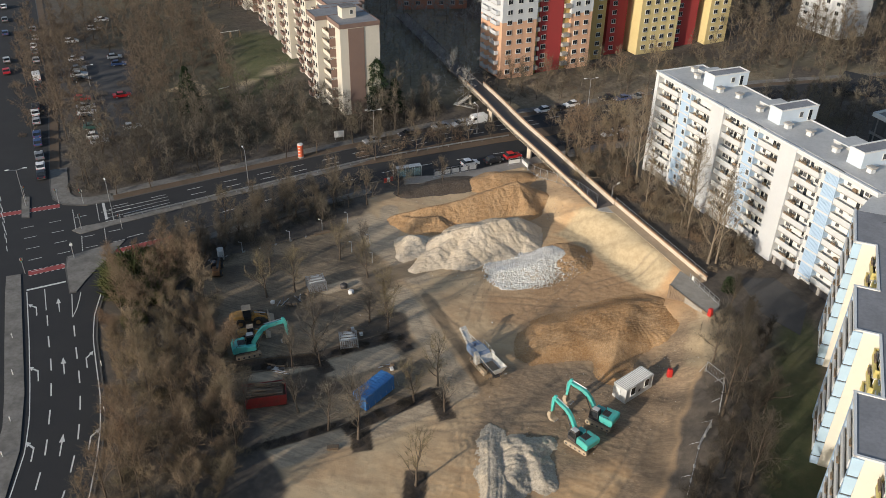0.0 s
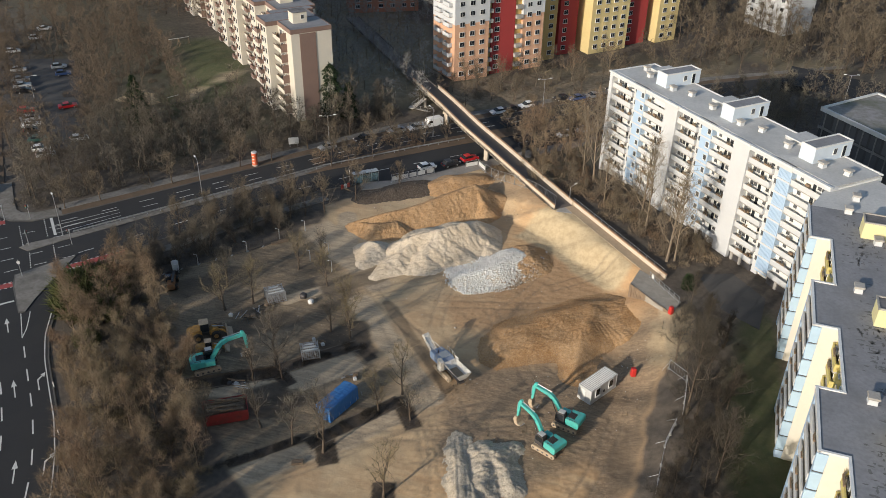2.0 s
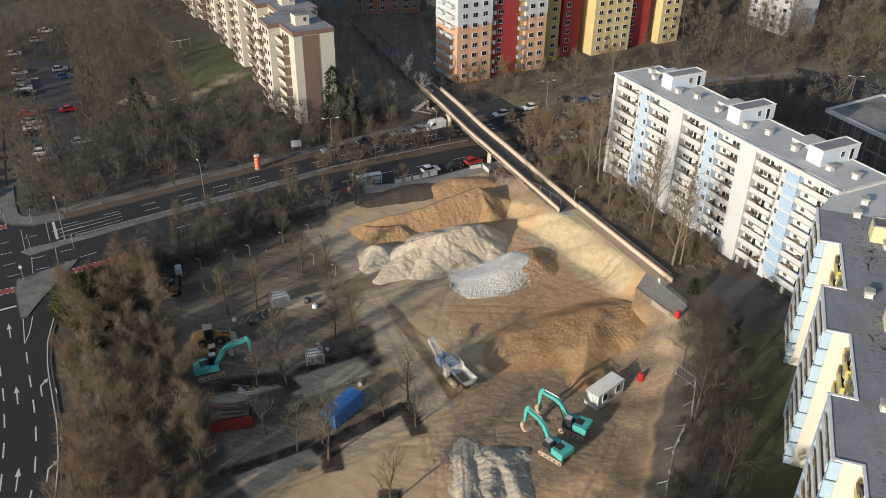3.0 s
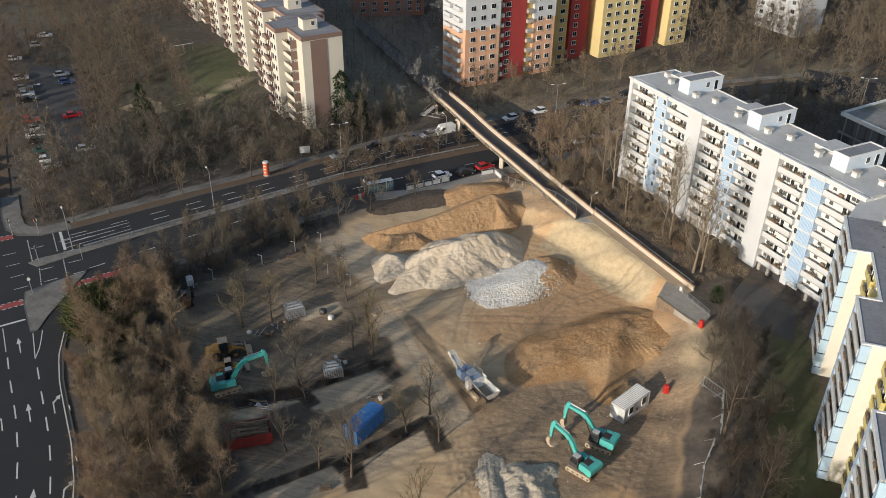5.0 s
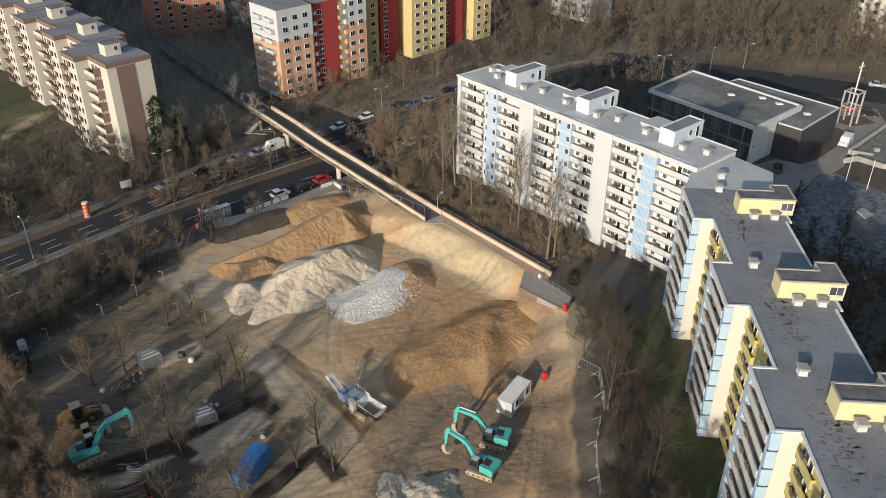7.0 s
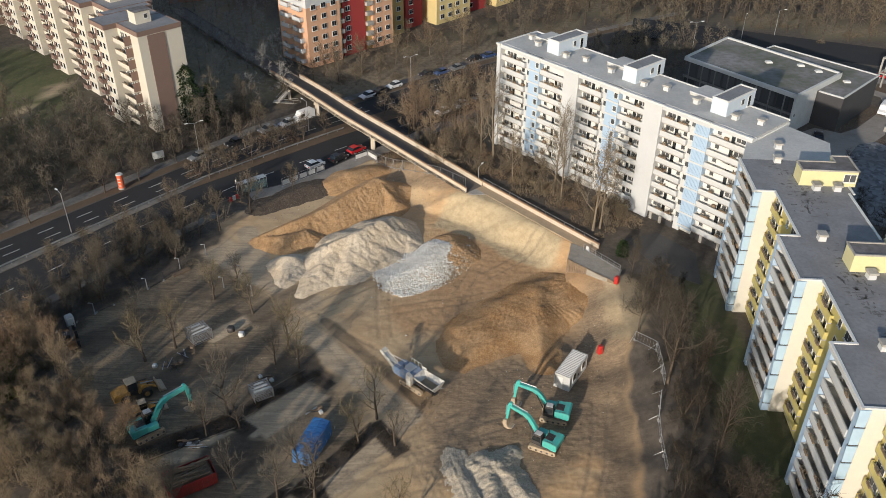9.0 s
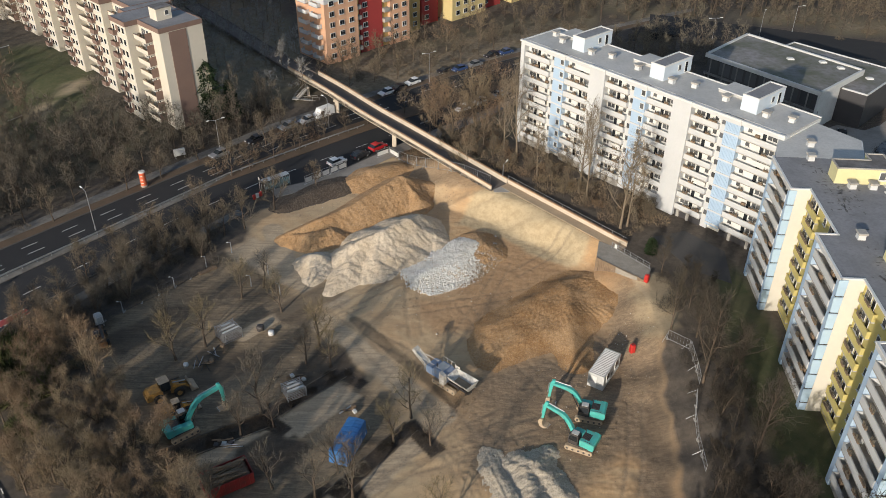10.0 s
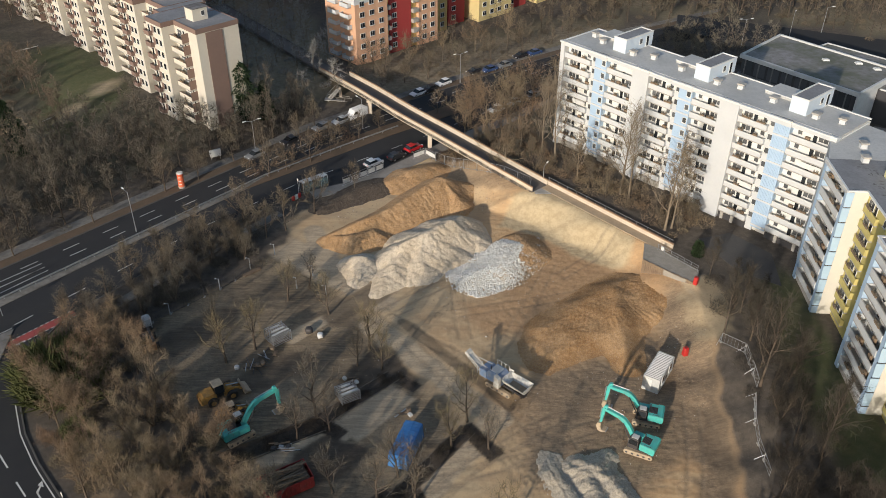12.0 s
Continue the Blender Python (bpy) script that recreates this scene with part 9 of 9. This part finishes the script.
# ---- fences and street furniture ----
def fence_run(name, pts, label, h=2.0, board=None, gap=3.0, brace=True, steel=STEEL):
    """Mesh fence panels on feet, each panel a part with its own frame."""
    root = tagged(new(name), label, "fence")
    for (ax, ay), (bx, by) in zip(pts, pts[1:]):
        L = math.hypot(bx - ax, by - ay)
        n = max(1, round(L / gap))
        for k in range(n):
            p, q = Vector((ax + (bx - ax) * k / n, ay + (by - ay) * k / n)), Vector((ax + (bx - ax) * (k + 0.97) / n, ay + (by - ay) * (k + 0.97) / n))
            zp, zq = ground_z(*p) + 0.1, ground_z(*q) + 0.1
            panel = frame_ring((p.x, p.y, zp), (q.x, q.y, zq), h, 0.05).ob("fence_panel", steel, root)
            for i in range(1, 7):
                f = i / 7
                x, y, z = p.x + (q.x - p.x) * f, p.y + (q.y - p.y) * f, zp + (zq - zp) * f
                Shape().rod((x, y, z), (x, y, z + h), 0.011, n=3, caps=False).ob("wire", steel, panel)
            d = (q - p).normalized()
            if board:
                M = axes(tuple(p), d)
                Shape().box(((q - p).length / 2, 0.03, (zp + zq) / 2 + h * 0.45), ((q - p).length - 0.35, 0.03, h * 0.55), at=M).ob("board", board, panel)
            Shape().box((p.x, p.y, zp - 0.03), (0.3, 0.6, 0.14), chamfer=0.03).ob("foot", CONCRETE, panel)
            if brace and k % 2 == 0:
                Shape().rod((p.x, p.y, zp + h * 0.8), (p.x + d.y * 1.2, p.y - d.x * 1.2, zp), 0.028, n=4).ob("brace", STEEL, panel)
    return root


fence_run("site_fence", [(-46.6, 146.5), (-38.9, 153.4)], "mesh site fence hung with white boards", 1.8, WHITE_PAINT, 2.0, False)
fence_run("site_fence", [(-33.0, 157.8), (-30.5, 159.8), (-28.4, 157.2)], "fence corner with white sheeting at the footway", 1.6, WHITE_PAINT, 2.4, False)
fence_run("site_fence", [(-28.4, 157.2), (-22.8, 150.3), (-15.3, 143.8), (-10.6, 139.4)], "mesh site fence below the footbridge")
fence_run("site_fence", [(-74.0, 101.5), (-69.6, 106.2), (-63.3, 112.6), (-57.6, 119.4)], "thin mesh fence along the old car park", 1.6, None, 3.4, False, DARK_STEEL)
fence_run("site_fence", [(12.3, 95.2), (14.8, 92.4), (14.4, 85.6)], "leaning mesh fence at the edge of the site", 1.6, None, 2.6)
fence_run("site_fence", [(13.6, 84.0), (12.4, 79.9), (11.6, 71.6)], "low mesh fence at the edge of the site", 1.2, None, 2.8)


def retaining_wall():
    """The end of the terrace: block paving held by a plank wall, with a steel railing on the far side."""
    tagged(Shape().slab([(6.6, 120.2), (5.4, 115.4), (10.0, 110.3), (12.3, 108.7), (13.7, 112.2), (8.9, 118.4)], 0.4, 3.86).ob("pavement", PATH_BLOCKS), "grey block paving at the end of the terrace", "pavement", kind="structure")
    a, b = Vector((5.3, 115.3)), Vector((12.2, 108.5))
    root = empty("retaining_wall", axes(tuple(a), b - a, 0.0), "weathered plank wall that holds the terrace", "wall")
    L = (b - a).length
    n = 30
    for k in range(n):
        r = random.Random(k)
        Shape().box((L * (k + 0.5) / n, -0.05 + r.uniform(-0.03, 0.03), 2.3), (L / n - 0.03, 0.08, 3.3 + r.uniform(-0.1, 0.1))).ob("plank", TIMBER, root)
    a, b = Vector((8.6, 118.3)), Vector((13.5, 112.0))
    root = empty("railing", axes(tuple(a), b - a, 3.86), "galvanised steel railing on the block paving", "railing")
    L = (b - a).length
    for z in (0.25, 0.7, 1.15):
        Shape().rod((0, -0.3, z), (L, -0.3, z), 0.03, n=5).ob("rail", STEEL, root)
    for k in range(7):
        Shape().rod((L * k / 6, -0.3, 0.0), (L * k / 6, -0.3, 1.2), 0.04, n=6).ob("post", STEEL, root)
    Shape().box((0.9, -0.36, 0.75), (0.55, 0.06, 0.75), chamfer=0.02).ob("notice", WHITE_PAINT, root, "blank white notice board")


PATH_BLOCKS = mat("block_paving", (0.34, 0.31, 0.265), 0.93, dirt=(0.20, 0.18, 0.15), fine=5, coarse=0.6, amount=0.7)
retaining_wall()


def street_lamp(x, y, heads, h=8.0, turn=0.0, label="slender grey street lamp with a pale head"):
    root = empty("street_lamp", pose(x, y, max(0.1, ground_z(x, y)), 0, 0, turn), label, "street lamp", "street lamps")
    Shape().rod((0, 0, 0), (0, 0, 0.9), 0.11, n=10).rod((0, 0, 0.9), (0, 0, h), 0.075, 0.05, n=8).ob("pole", STEEL, root)
    for k in range(heads):
        s = 1 if k == 0 else -1
        Shape().rod((0, 0, h - 0.05), (s * (1.3 if h > 3 else 0.4), 0, h + 0.05 + 0.018 * h), 0.04, n=6).ob("arm", STEEL, root)
        Shape().box((s * (1.6 if h > 3 else 0.5), 0, h + 0.1 + 0.015 * h), (0.75 if h > 3 else 0.26, 0.28 if h > 3 else 0.14, 0.14 if h > 3 else 0.07), chamfer=0.05).ob("lamp_head", LAMP_HEAD, root, "pale lamp head")


for x, y, n, h, turn in ((-99.0, 107.9, 1, 8.0, 135), (-82.0, 129.8, 1, 8.0, 135), (-66.0, 160.0, 2, 7.5, 30), (-22.2, 198.6, 2, 7.5, 30), (-118.8, 106.8, 2, 8.0, 40), (52.0, 214.0, 2, 7.5, 10),
                         (66.5, 219.5, 1, 7.5, 60), (-150.0, 166.0, 1, 6.0, 20), (78.0, 226.0, 1, 7.0, 0), (-8.2, 141.0, 1, 3.6, 60), (-44.5, 172.4, 1, 7.0, 135)):
    street_lamp(x, y, n, h, turn)
for x, y in ((-69.6, 105.7), (-63.3, 112.2), (-59.5, 118.1), (-56.1, 122.3), (-48.8, 116.0), (-51.0, 112.6), (-46.0, 110.4)):
    street_lamp(x, y, 1, 2.2, 200, "low lamp post of the old car park")


def signal(x, y, turn, label="traffic light on a slim pole"):
    root = empty("traffic_light", pose(x, y, 0.1, 0, 0, turn), label, "traffic light", "traffic lights")
    Shape().rod((0, 0, 0), (0, 0, 3.3), 0.06, n=8).ob("pole", STEEL, root)
    body = Shape().box((0.14, 0, 2.9), (0.22, 0.28, 0.9), chamfer=0.04).ob("signal_box", DARK_STEEL, root)
    for k in range(3):
        Shape().rod((0.25, 0, 2.62 + 0.28 * k), (0.31, 0, 2.62 + 0.28 * k), 0.1, n=10).ob("lens", [TURQUOISE, YELLOW_PAINT, RED_PAINT][k], body)
    Shape().box((-0.12, 0, 2.9), (0.03, 0.5, 0.5), chamfer=0.01).ob("back_plate", WHITE_PAINT, root)


for x, y, t in ((-113.6, 110.0, 200), (-109.0, 111.6, 250), (-102.6, 103.0, 40), (-97.0, 94.0, 130), (-101.6, 87.0, 310), (-95.4, 105.6, 220), (-120.6, 108.8, 0)):
    signal(x, y, t)


def bollard(x, y, label="white reflector post on the median"):
    ob = Shape().rod((0, 0, 0), (0, 0, 0.95), 0.07, 0.05, n=8).box((0, 0, 0.7), (0.13, 0.13, 0.16)).ob("reflector_post", WHITE_PAINT)
    ob.matrix_world = at(x, y, 0.12)
    tagged(ob, label, "post", "reflector posts")


for x, y in ((-90.4, 71.6), (-84.0, 64.6), (-77.2, 56.6), (-73.4, 51.0), (-73.2, 70.6), (-66.4, 62.4), (-70.0, 46.0)):
    bollard(x, y)


def poster_column():
    root = empty("advertising_column", at(-77.9, 145.9, 0.1), "round advertising column covered in orange posters", "advertising column")
    Shape().rod((0, 0, 0), (0, 0, 0.3), 0.68, n=24).ob("base", CONCRETE, root)
    Shape().rod((0, 0, 0.3), (0, 0, 3.1), 0.6, n=24).ob("drum", ORANGE_POSTER, root)
    Shape().rod((0, 0, 3.1), (0, 0, 3.3), 0.7, 0.55, n=24).ob("cap", WHITE_PAINT, root, "pale cap")
    for k in range(3):
        Shape().box((0.0, -0.62, 0.9 + 0.75 * k), (0.5, 0.04, 0.16)).ob("poster_bar", WHITE_PAINT, root)


poster_column()


SHELTER_ROOF = mat("shelter_roof", (0.36, 0.40, 0.43), 0.4, dirt=(0.2, 0.22, 0.23), amount=0.6, coord="Object")


def bus_shelter():
    M = axes((-53.8, 143.1), (4.6, 3.6), 0.1) @ Matrix.Scale(0.92, 4)
    root = empty("bus_shelter", M, "glazed bus shelter with ribbed pale roof", "bus shelter")
    for x in (0.1, 2.2, 4.4, 6.0):
        for y in (0.1, 1.7):
            Shape().box((x, y, 1.2), (0.08, 0.08, 2.4)).ob("post", STEEL, root)
    m, nt, b = blank("shelter_glass", 0.05)
    b.inputs["Base Color"].default_value = (0.16, 0.25, 0.27, 1)
    b.inputs["Alpha"].default_value = 0.45
    for x, w in ((1.15, 2.0), (3.3, 2.1), (5.2, 1.5)):
        Shape().box((x, 0.06, 1.2), (w, 0.03, 1.9)).ob("pane", m, root, "greenish glass pane")
    for k in range(12):
        Shape().box((0.25 + 0.51 * k, 0.9, 2.45 + 0.05 * (k % 2)), (0.47, 1.5, 0.06)).ob("roof_panel", SHELTER_ROOF, root)
    Shape().box((3.0, 0.5, 0.5), (3.5, 0.4, 0.06)).ob("bench", TIMBER, root)
    Shape().rod((-0.6, 1.0, 0), (-0.6, 1.0, 3.4), 0.05, n=8).box((-0.6, 1.0, 3.2), (0.06, 0.5, 0.6)).ob("stop_pole", WHITE_PAINT, root)
    bar = empty("barrier", pose(-54.9, 141.0, 0.1, 0, 0, 40), "red and white roadworks barrier boards", "barrier")
    for k in range(3):
        Shape().box((0.7 * k - 0.7, 0, 0.55 + 0.1 * k), (0.6, 0.3, 1.0), chamfer=0.05).ob("barrier_board", [RED_PAINT, WHITE_PAINT, RED_PAINT][k], bar)


bus_shelter()


def notice_board():
    root = empty("notice_board", pose(-73.8, 157.6, 0.05, 0, 0, 30), "white notice board on two posts by the footway", "notice board")
    Shape().box((0, 0, 1.5), (2.3, 0.5, 1.5), chamfer=0.05).ob("panel", WHITE_PAINT, root)
    for x in (-0.9, 0.9):
        Shape().rod((x, 0, 0), (x, 0, 0.8), 0.06, n=8).ob("post", STEEL, root)


notice_board()


def guard_rail():
    pts = [(x - 0.7, y + 0.6) for x, y in [(-96.8, 108.4), (-84.4, 122.8), (-62.0, 149.0), (-46.0, 163.5), (-36.0, 172.0)]]
    root = tagged(new("guard_rail"), "low galvanised guard rail on the median", "guard rail")
    for (ax, ay), (bx, by) in zip(pts, pts[1:]):
        L = math.hypot(bx - ax, by - ay)
        M = axes((ax, ay), (bx - ax, by - ay), 0.1)
        Shape().box((L / 2, 0, 0.6), (L, 0.06, 0.28), at=M).ob("rail", STEEL, root)
        for k in range(int(L / 2.6)):
            Shape().box((1.0 + 2.6 * k, 0.06, 0.35), (0.1, 0.06, 0.7), at=M).ob("post", STEEL, root)


guard_rail()


# ---- vehicles ----
PAINTS = {n: mat("car_" + n, c, 0.3, 0.0, amount=0.15, coord="Object", bump=0.0) for n, c in {"white": (0.78, 0.78, 0.77), "black": (0.02, 0.02, 0.024), "red": (0.52, 0.02, 0.025), "grey": (0.2, 0.21, 0.22), "silver": (0.45, 0.46, 0.47), "blue": (0.04, 0.08, 0.2), "green": (0.03, 0.09, 0.08)}.items()}
HEADLIGHT = mat("headlight", (0.75, 0.76, 0.78), 0.2, amount=0.1, bump=0.0)


def car_meshes(kind):
    """Body, glasshouse, tyre, rim, bumper and lamp meshes of a hatchback, a saloon or a van."""
    L, W, H = {"hatch": (4.1, 1.75, 1.5), "saloon": (4.5, 1.8, 1.44), "van": (5.2, 1.95, 2.2)}[kind]
    if kind == "van":
        low = [(-L / 2, 0.35), (-L / 2, H - 0.1), (-L / 2 + 0.12, H), (L / 2 - 1.5, H), (L / 2 - 0.95, 1.3), (L / 2 - 0.1, 1.05), (L / 2, 0.8), (L / 2, 0.35)]
        glass = [(L / 2 - 2.3, 1.25), (L / 2 - 2.3, 1.85), (L / 2 - 1.5, 1.88), (L / 2 - 1.05, 1.3)]
    else:
        tail = 0.25 if kind == "hatch" else 0.75
        low = [(-L / 2, 0.32), (-L / 2 - 0.03, 0.7), (-L / 2 + 0.08, 0.93), (-L / 2 + 0.6, 0.97), (L / 2 - 1.2, 0.95), (L / 2 - 0.25, 0.8), (L / 2, 0.62), (L / 2, 0.32)]
        glass = [(-L / 2 + tail, 0.95), (-L / 2 + tail + 0.45, H - 0.06), (L / 2 - 2.0, H - 0.03), (L / 2 - 1.15, 0.95)]
    body = Shape().side(low, -W / 2, W / 2)
    green = Shape().side(glass, -W / 2 + (0.12 if kind != "van" else -0.01), W / 2 - (0.12 if kind != "van" else -0.01))
    roof = Shape()
    if kind != "van":
        roof.box(((glass[1][0] + glass[2][0]) / 2, 0, H - 0.01), (glass[2][0] - glass[1][0] + 0.1, W - 0.26, 0.07), chamfer=0.03)
    else:
        roof.box((-0.6, 0, H + 0.02), (L - 2.4, W - 0.2, 0.06), chamfer=0.03)
    wheel = Shape().rod((0, -0.11, 0), (0, 0.11, 0), 0.32, n=14)
    rim = Shape().rod((0, -0.12, 0), (0, 0.12, 0), 0.19, n=10)
    bumper = Shape().box((0, 0, 0.45), (0.14, W - 0.1, 0.24), chamfer=0.05)
    lamp = Shape().box((0, 0, 0.72), (0.1, 0.36, 0.14), chamfer=0.03)
    return L, W, {"body": body, "glass": green, "roof": roof, "wheel": wheel, "rim": rim, "bumper": bumper, "lamp": lamp}


CAR_CACHE = {}


def car(x, y, heading, colour, kind="hatch", label=""):
    if (kind, colour) not in CAR_CACHE:
        L, W, s = car_meshes(kind)
        p = PAINTS[colour]
        CAR_CACHE[kind, colour] = L, W, {"body": s["body"].mesh("body", p), "glass": s["glass"].mesh("glasshouse", DARK_GLASS), "roof": s["roof"].mesh("roof", p), "wheel": s["wheel"].mesh("wheel", RUBBER),
                                         "rim": s["rim"].mesh("rim", STEEL), "bumper": s["bumper"].mesh("bumper", DARK_STEEL), "front": s["lamp"].mesh("headlight", HEADLIGHT), "rear": s["lamp"].mesh("tail_light", RED_PAINT)}
    L, W, m = CAR_CACHE[kind, colour]
    z = max(0.05, ground_z(x, y) + 0.02)
    root = empty("van" if kind == "van" else "car", pose(x, y, z, 0, 0, heading), label or f"parked {colour} {'delivery van' if kind == 'van' else kind + ' car'} beside the kerb", "van" if kind == "van" else "car", "parked vehicles")
    part("body", m["body"], root, Matrix())
    part("glasshouse", m["glass"], root, Matrix(), "dark glazing")
    part("roof", m["roof"], root, Matrix())
    for dx in (-L / 2 + 0.8, L / 2 - 0.85):
        for s in (-1, 1):
            w = part("wheel", m["wheel"], root, at(dx, s * (W / 2 - 0.1), 0.32))
            part("rim", m["rim"], w, Matrix())
    for s in (-1, 1):
        part("bumper", m["bumper"], root, at(s * (L / 2 + 0.01), 0, 0))
        part("headlight", m["front"], root, at(L / 2 - 0.02, s * (W / 2 - 0.25), 0))
        part("tail_light", m["rear"], root, at(-L / 2 + 0.0, s * (W / 2 - 0.25), 0.08))
    return root


for x, y, h, c, k in ((-41.1, 155.1, 44, "white", "hatch"), (-36.5, 158.2, 45, "black", "hatch"), (-33.1, 162.0, 46, "red", "hatch"), (-32.6, 191.0, 222, "white", "hatch"), (-29.9, 193.4, 222, "black", "hatch"), (-26.4, 197.4, 222, "white", "hatch"),
                      (-46.4, 178.4, 225, "white", "van"), (-49.6, 175.4, 225, "silver", "saloon"), (-53.6, 172.2, 226, "grey", "saloon"), (-59.6, 165.4, 227, "black", "saloon"), (-66.0, 158.6, 228, "grey", "hatch"),
                      (-14.5, 206.5, 218, "blue", "saloon"), (-10.5, 209.5, 218, "grey", "saloon"), (-14.4, 181.6, 222, "white", "hatch"), (-10.2, 185.6, 222, "silver", "hatch"), (-5.5, 189.6, 222, "grey", "saloon"), (-18.3, 205.3, 218, "black", "saloon"), (-5.7, 216.2, 216, "black", "hatch"), (-1.8, 218.6, 216, "blue", "saloon"), (84.6, 173.8, 232, "white", "van"), (64.5, 160.5, 70, "black", "saloon"), (109.5, 211.9, 340, "silver", "saloon"), (98.1, 191.3, 340, "black", "hatch"), (94.3, 194.4, 340, "red", "hatch")):
    car(x, y, h, c, k)
rng = random.Random(5)
for x, y, c in ((-187.1, 187.6, "white"), (-182.9, 183.2, "grey"), (-177.6, 177.6, "silver"), (-163.1, 161.6, "black"), (-152.9, 149.0, "black"), (-150.1, 145.6, "white"), (-146.3, 141.6, "silver"), (-140.6, 135.2, "blue"), (-137.3, 131.6, "blue"),
                (-132.0, 126.0, "grey"), (-128.1, 121.8, "white"), (-125.2, 118.6, "black"), (-226.1, 218.2, "white"), (-214.7, 206.2, "grey"), (-204.0, 194.7, "blue"), (-185.2, 174.6, "silver"), (-178.4, 167.1, "red"), (-192.0, 194.0, "silver"), (-199.0, 201.0, "grey")):
    car(x, y, 134 + rng.uniform(-2, 2), c, rng.choice(["hatch", "saloon"]))
car(-167.1, 165.8, 134, "white", "van")
for x, y, c in ((-145.7, 157.6, "red"), (-141.5, 153.5, "silver"), (-138.7, 150.3, "white"), (-136.0, 147.6, "black"), (-131.6, 143.5, "green"), (-167.6, 182.3, "silver"), (-161.8, 175.8, "grey"), (-158.3, 172.1, "silver"), (-155.0, 169.0, "black"),
                (-179.9, 195.4, "white"), (-158.6, 187.8, "silver"), (-153.9, 183.3, "blue"), (-137.8, 163.1, "red"), (-122.8, 146.7, "silver"), (-185.8, 217.3, "white"), (-127.5, 139.2, "white"), (-124.6, 137.0, "silver"), (-182.0, 208.5, "silver")):
    car(x, y, 40 + rng.uniform(-4, 4), c, rng.choice(["hatch", "saloon"]), f"{c} car parked on the open parking area")


# ---- playground and lawn ----
def swing(x, y, turn):
    root = empty("swing_frame", pose(x, y, ground_z(x, y), 0, 0, turn), "pale wooden swing frame on the lawn", "swing", "playground")
    for s in (-1, 1):
        for d in (-1, 1):
            Shape().rod((s * 1.6, d * 0.9, 0), (s * 1.5, 0, 2.3), 0.07, n=6).ob("leg", TIMBER, root)
    Shape().rod((-1.7, 0, 2.3), (1.7, 0, 2.3), 0.08, n=6).ob("crossbar", WHITE_PAINT, root)
    for s in (-0.6, 0.6):
        Shape().box((s, 0, 0.5), (0.45, 0.2, 0.05)).box((s - 0.2, 0, 1.4), (0.02, 0.02, 1.8)).box((s + 0.2, 0, 1.4), (0.02, 0.02, 1.8)).ob("swing_seat", DARK_STEEL, root)


swing(-113.2, 172.0, 60), swing(-133.4, 207.8, 50), swing(-131.0, 209.0, 50)
tagged(Shape().slab([(-130, 171), (-121, 169), (-117, 173), (-119, 179), (-127, 180)], 0.0, ground_z(-123, 175) + 0.12).ob("sandpit", SAND_SOIL), "pale sandpit of a playground under bare trees", "sandpit")
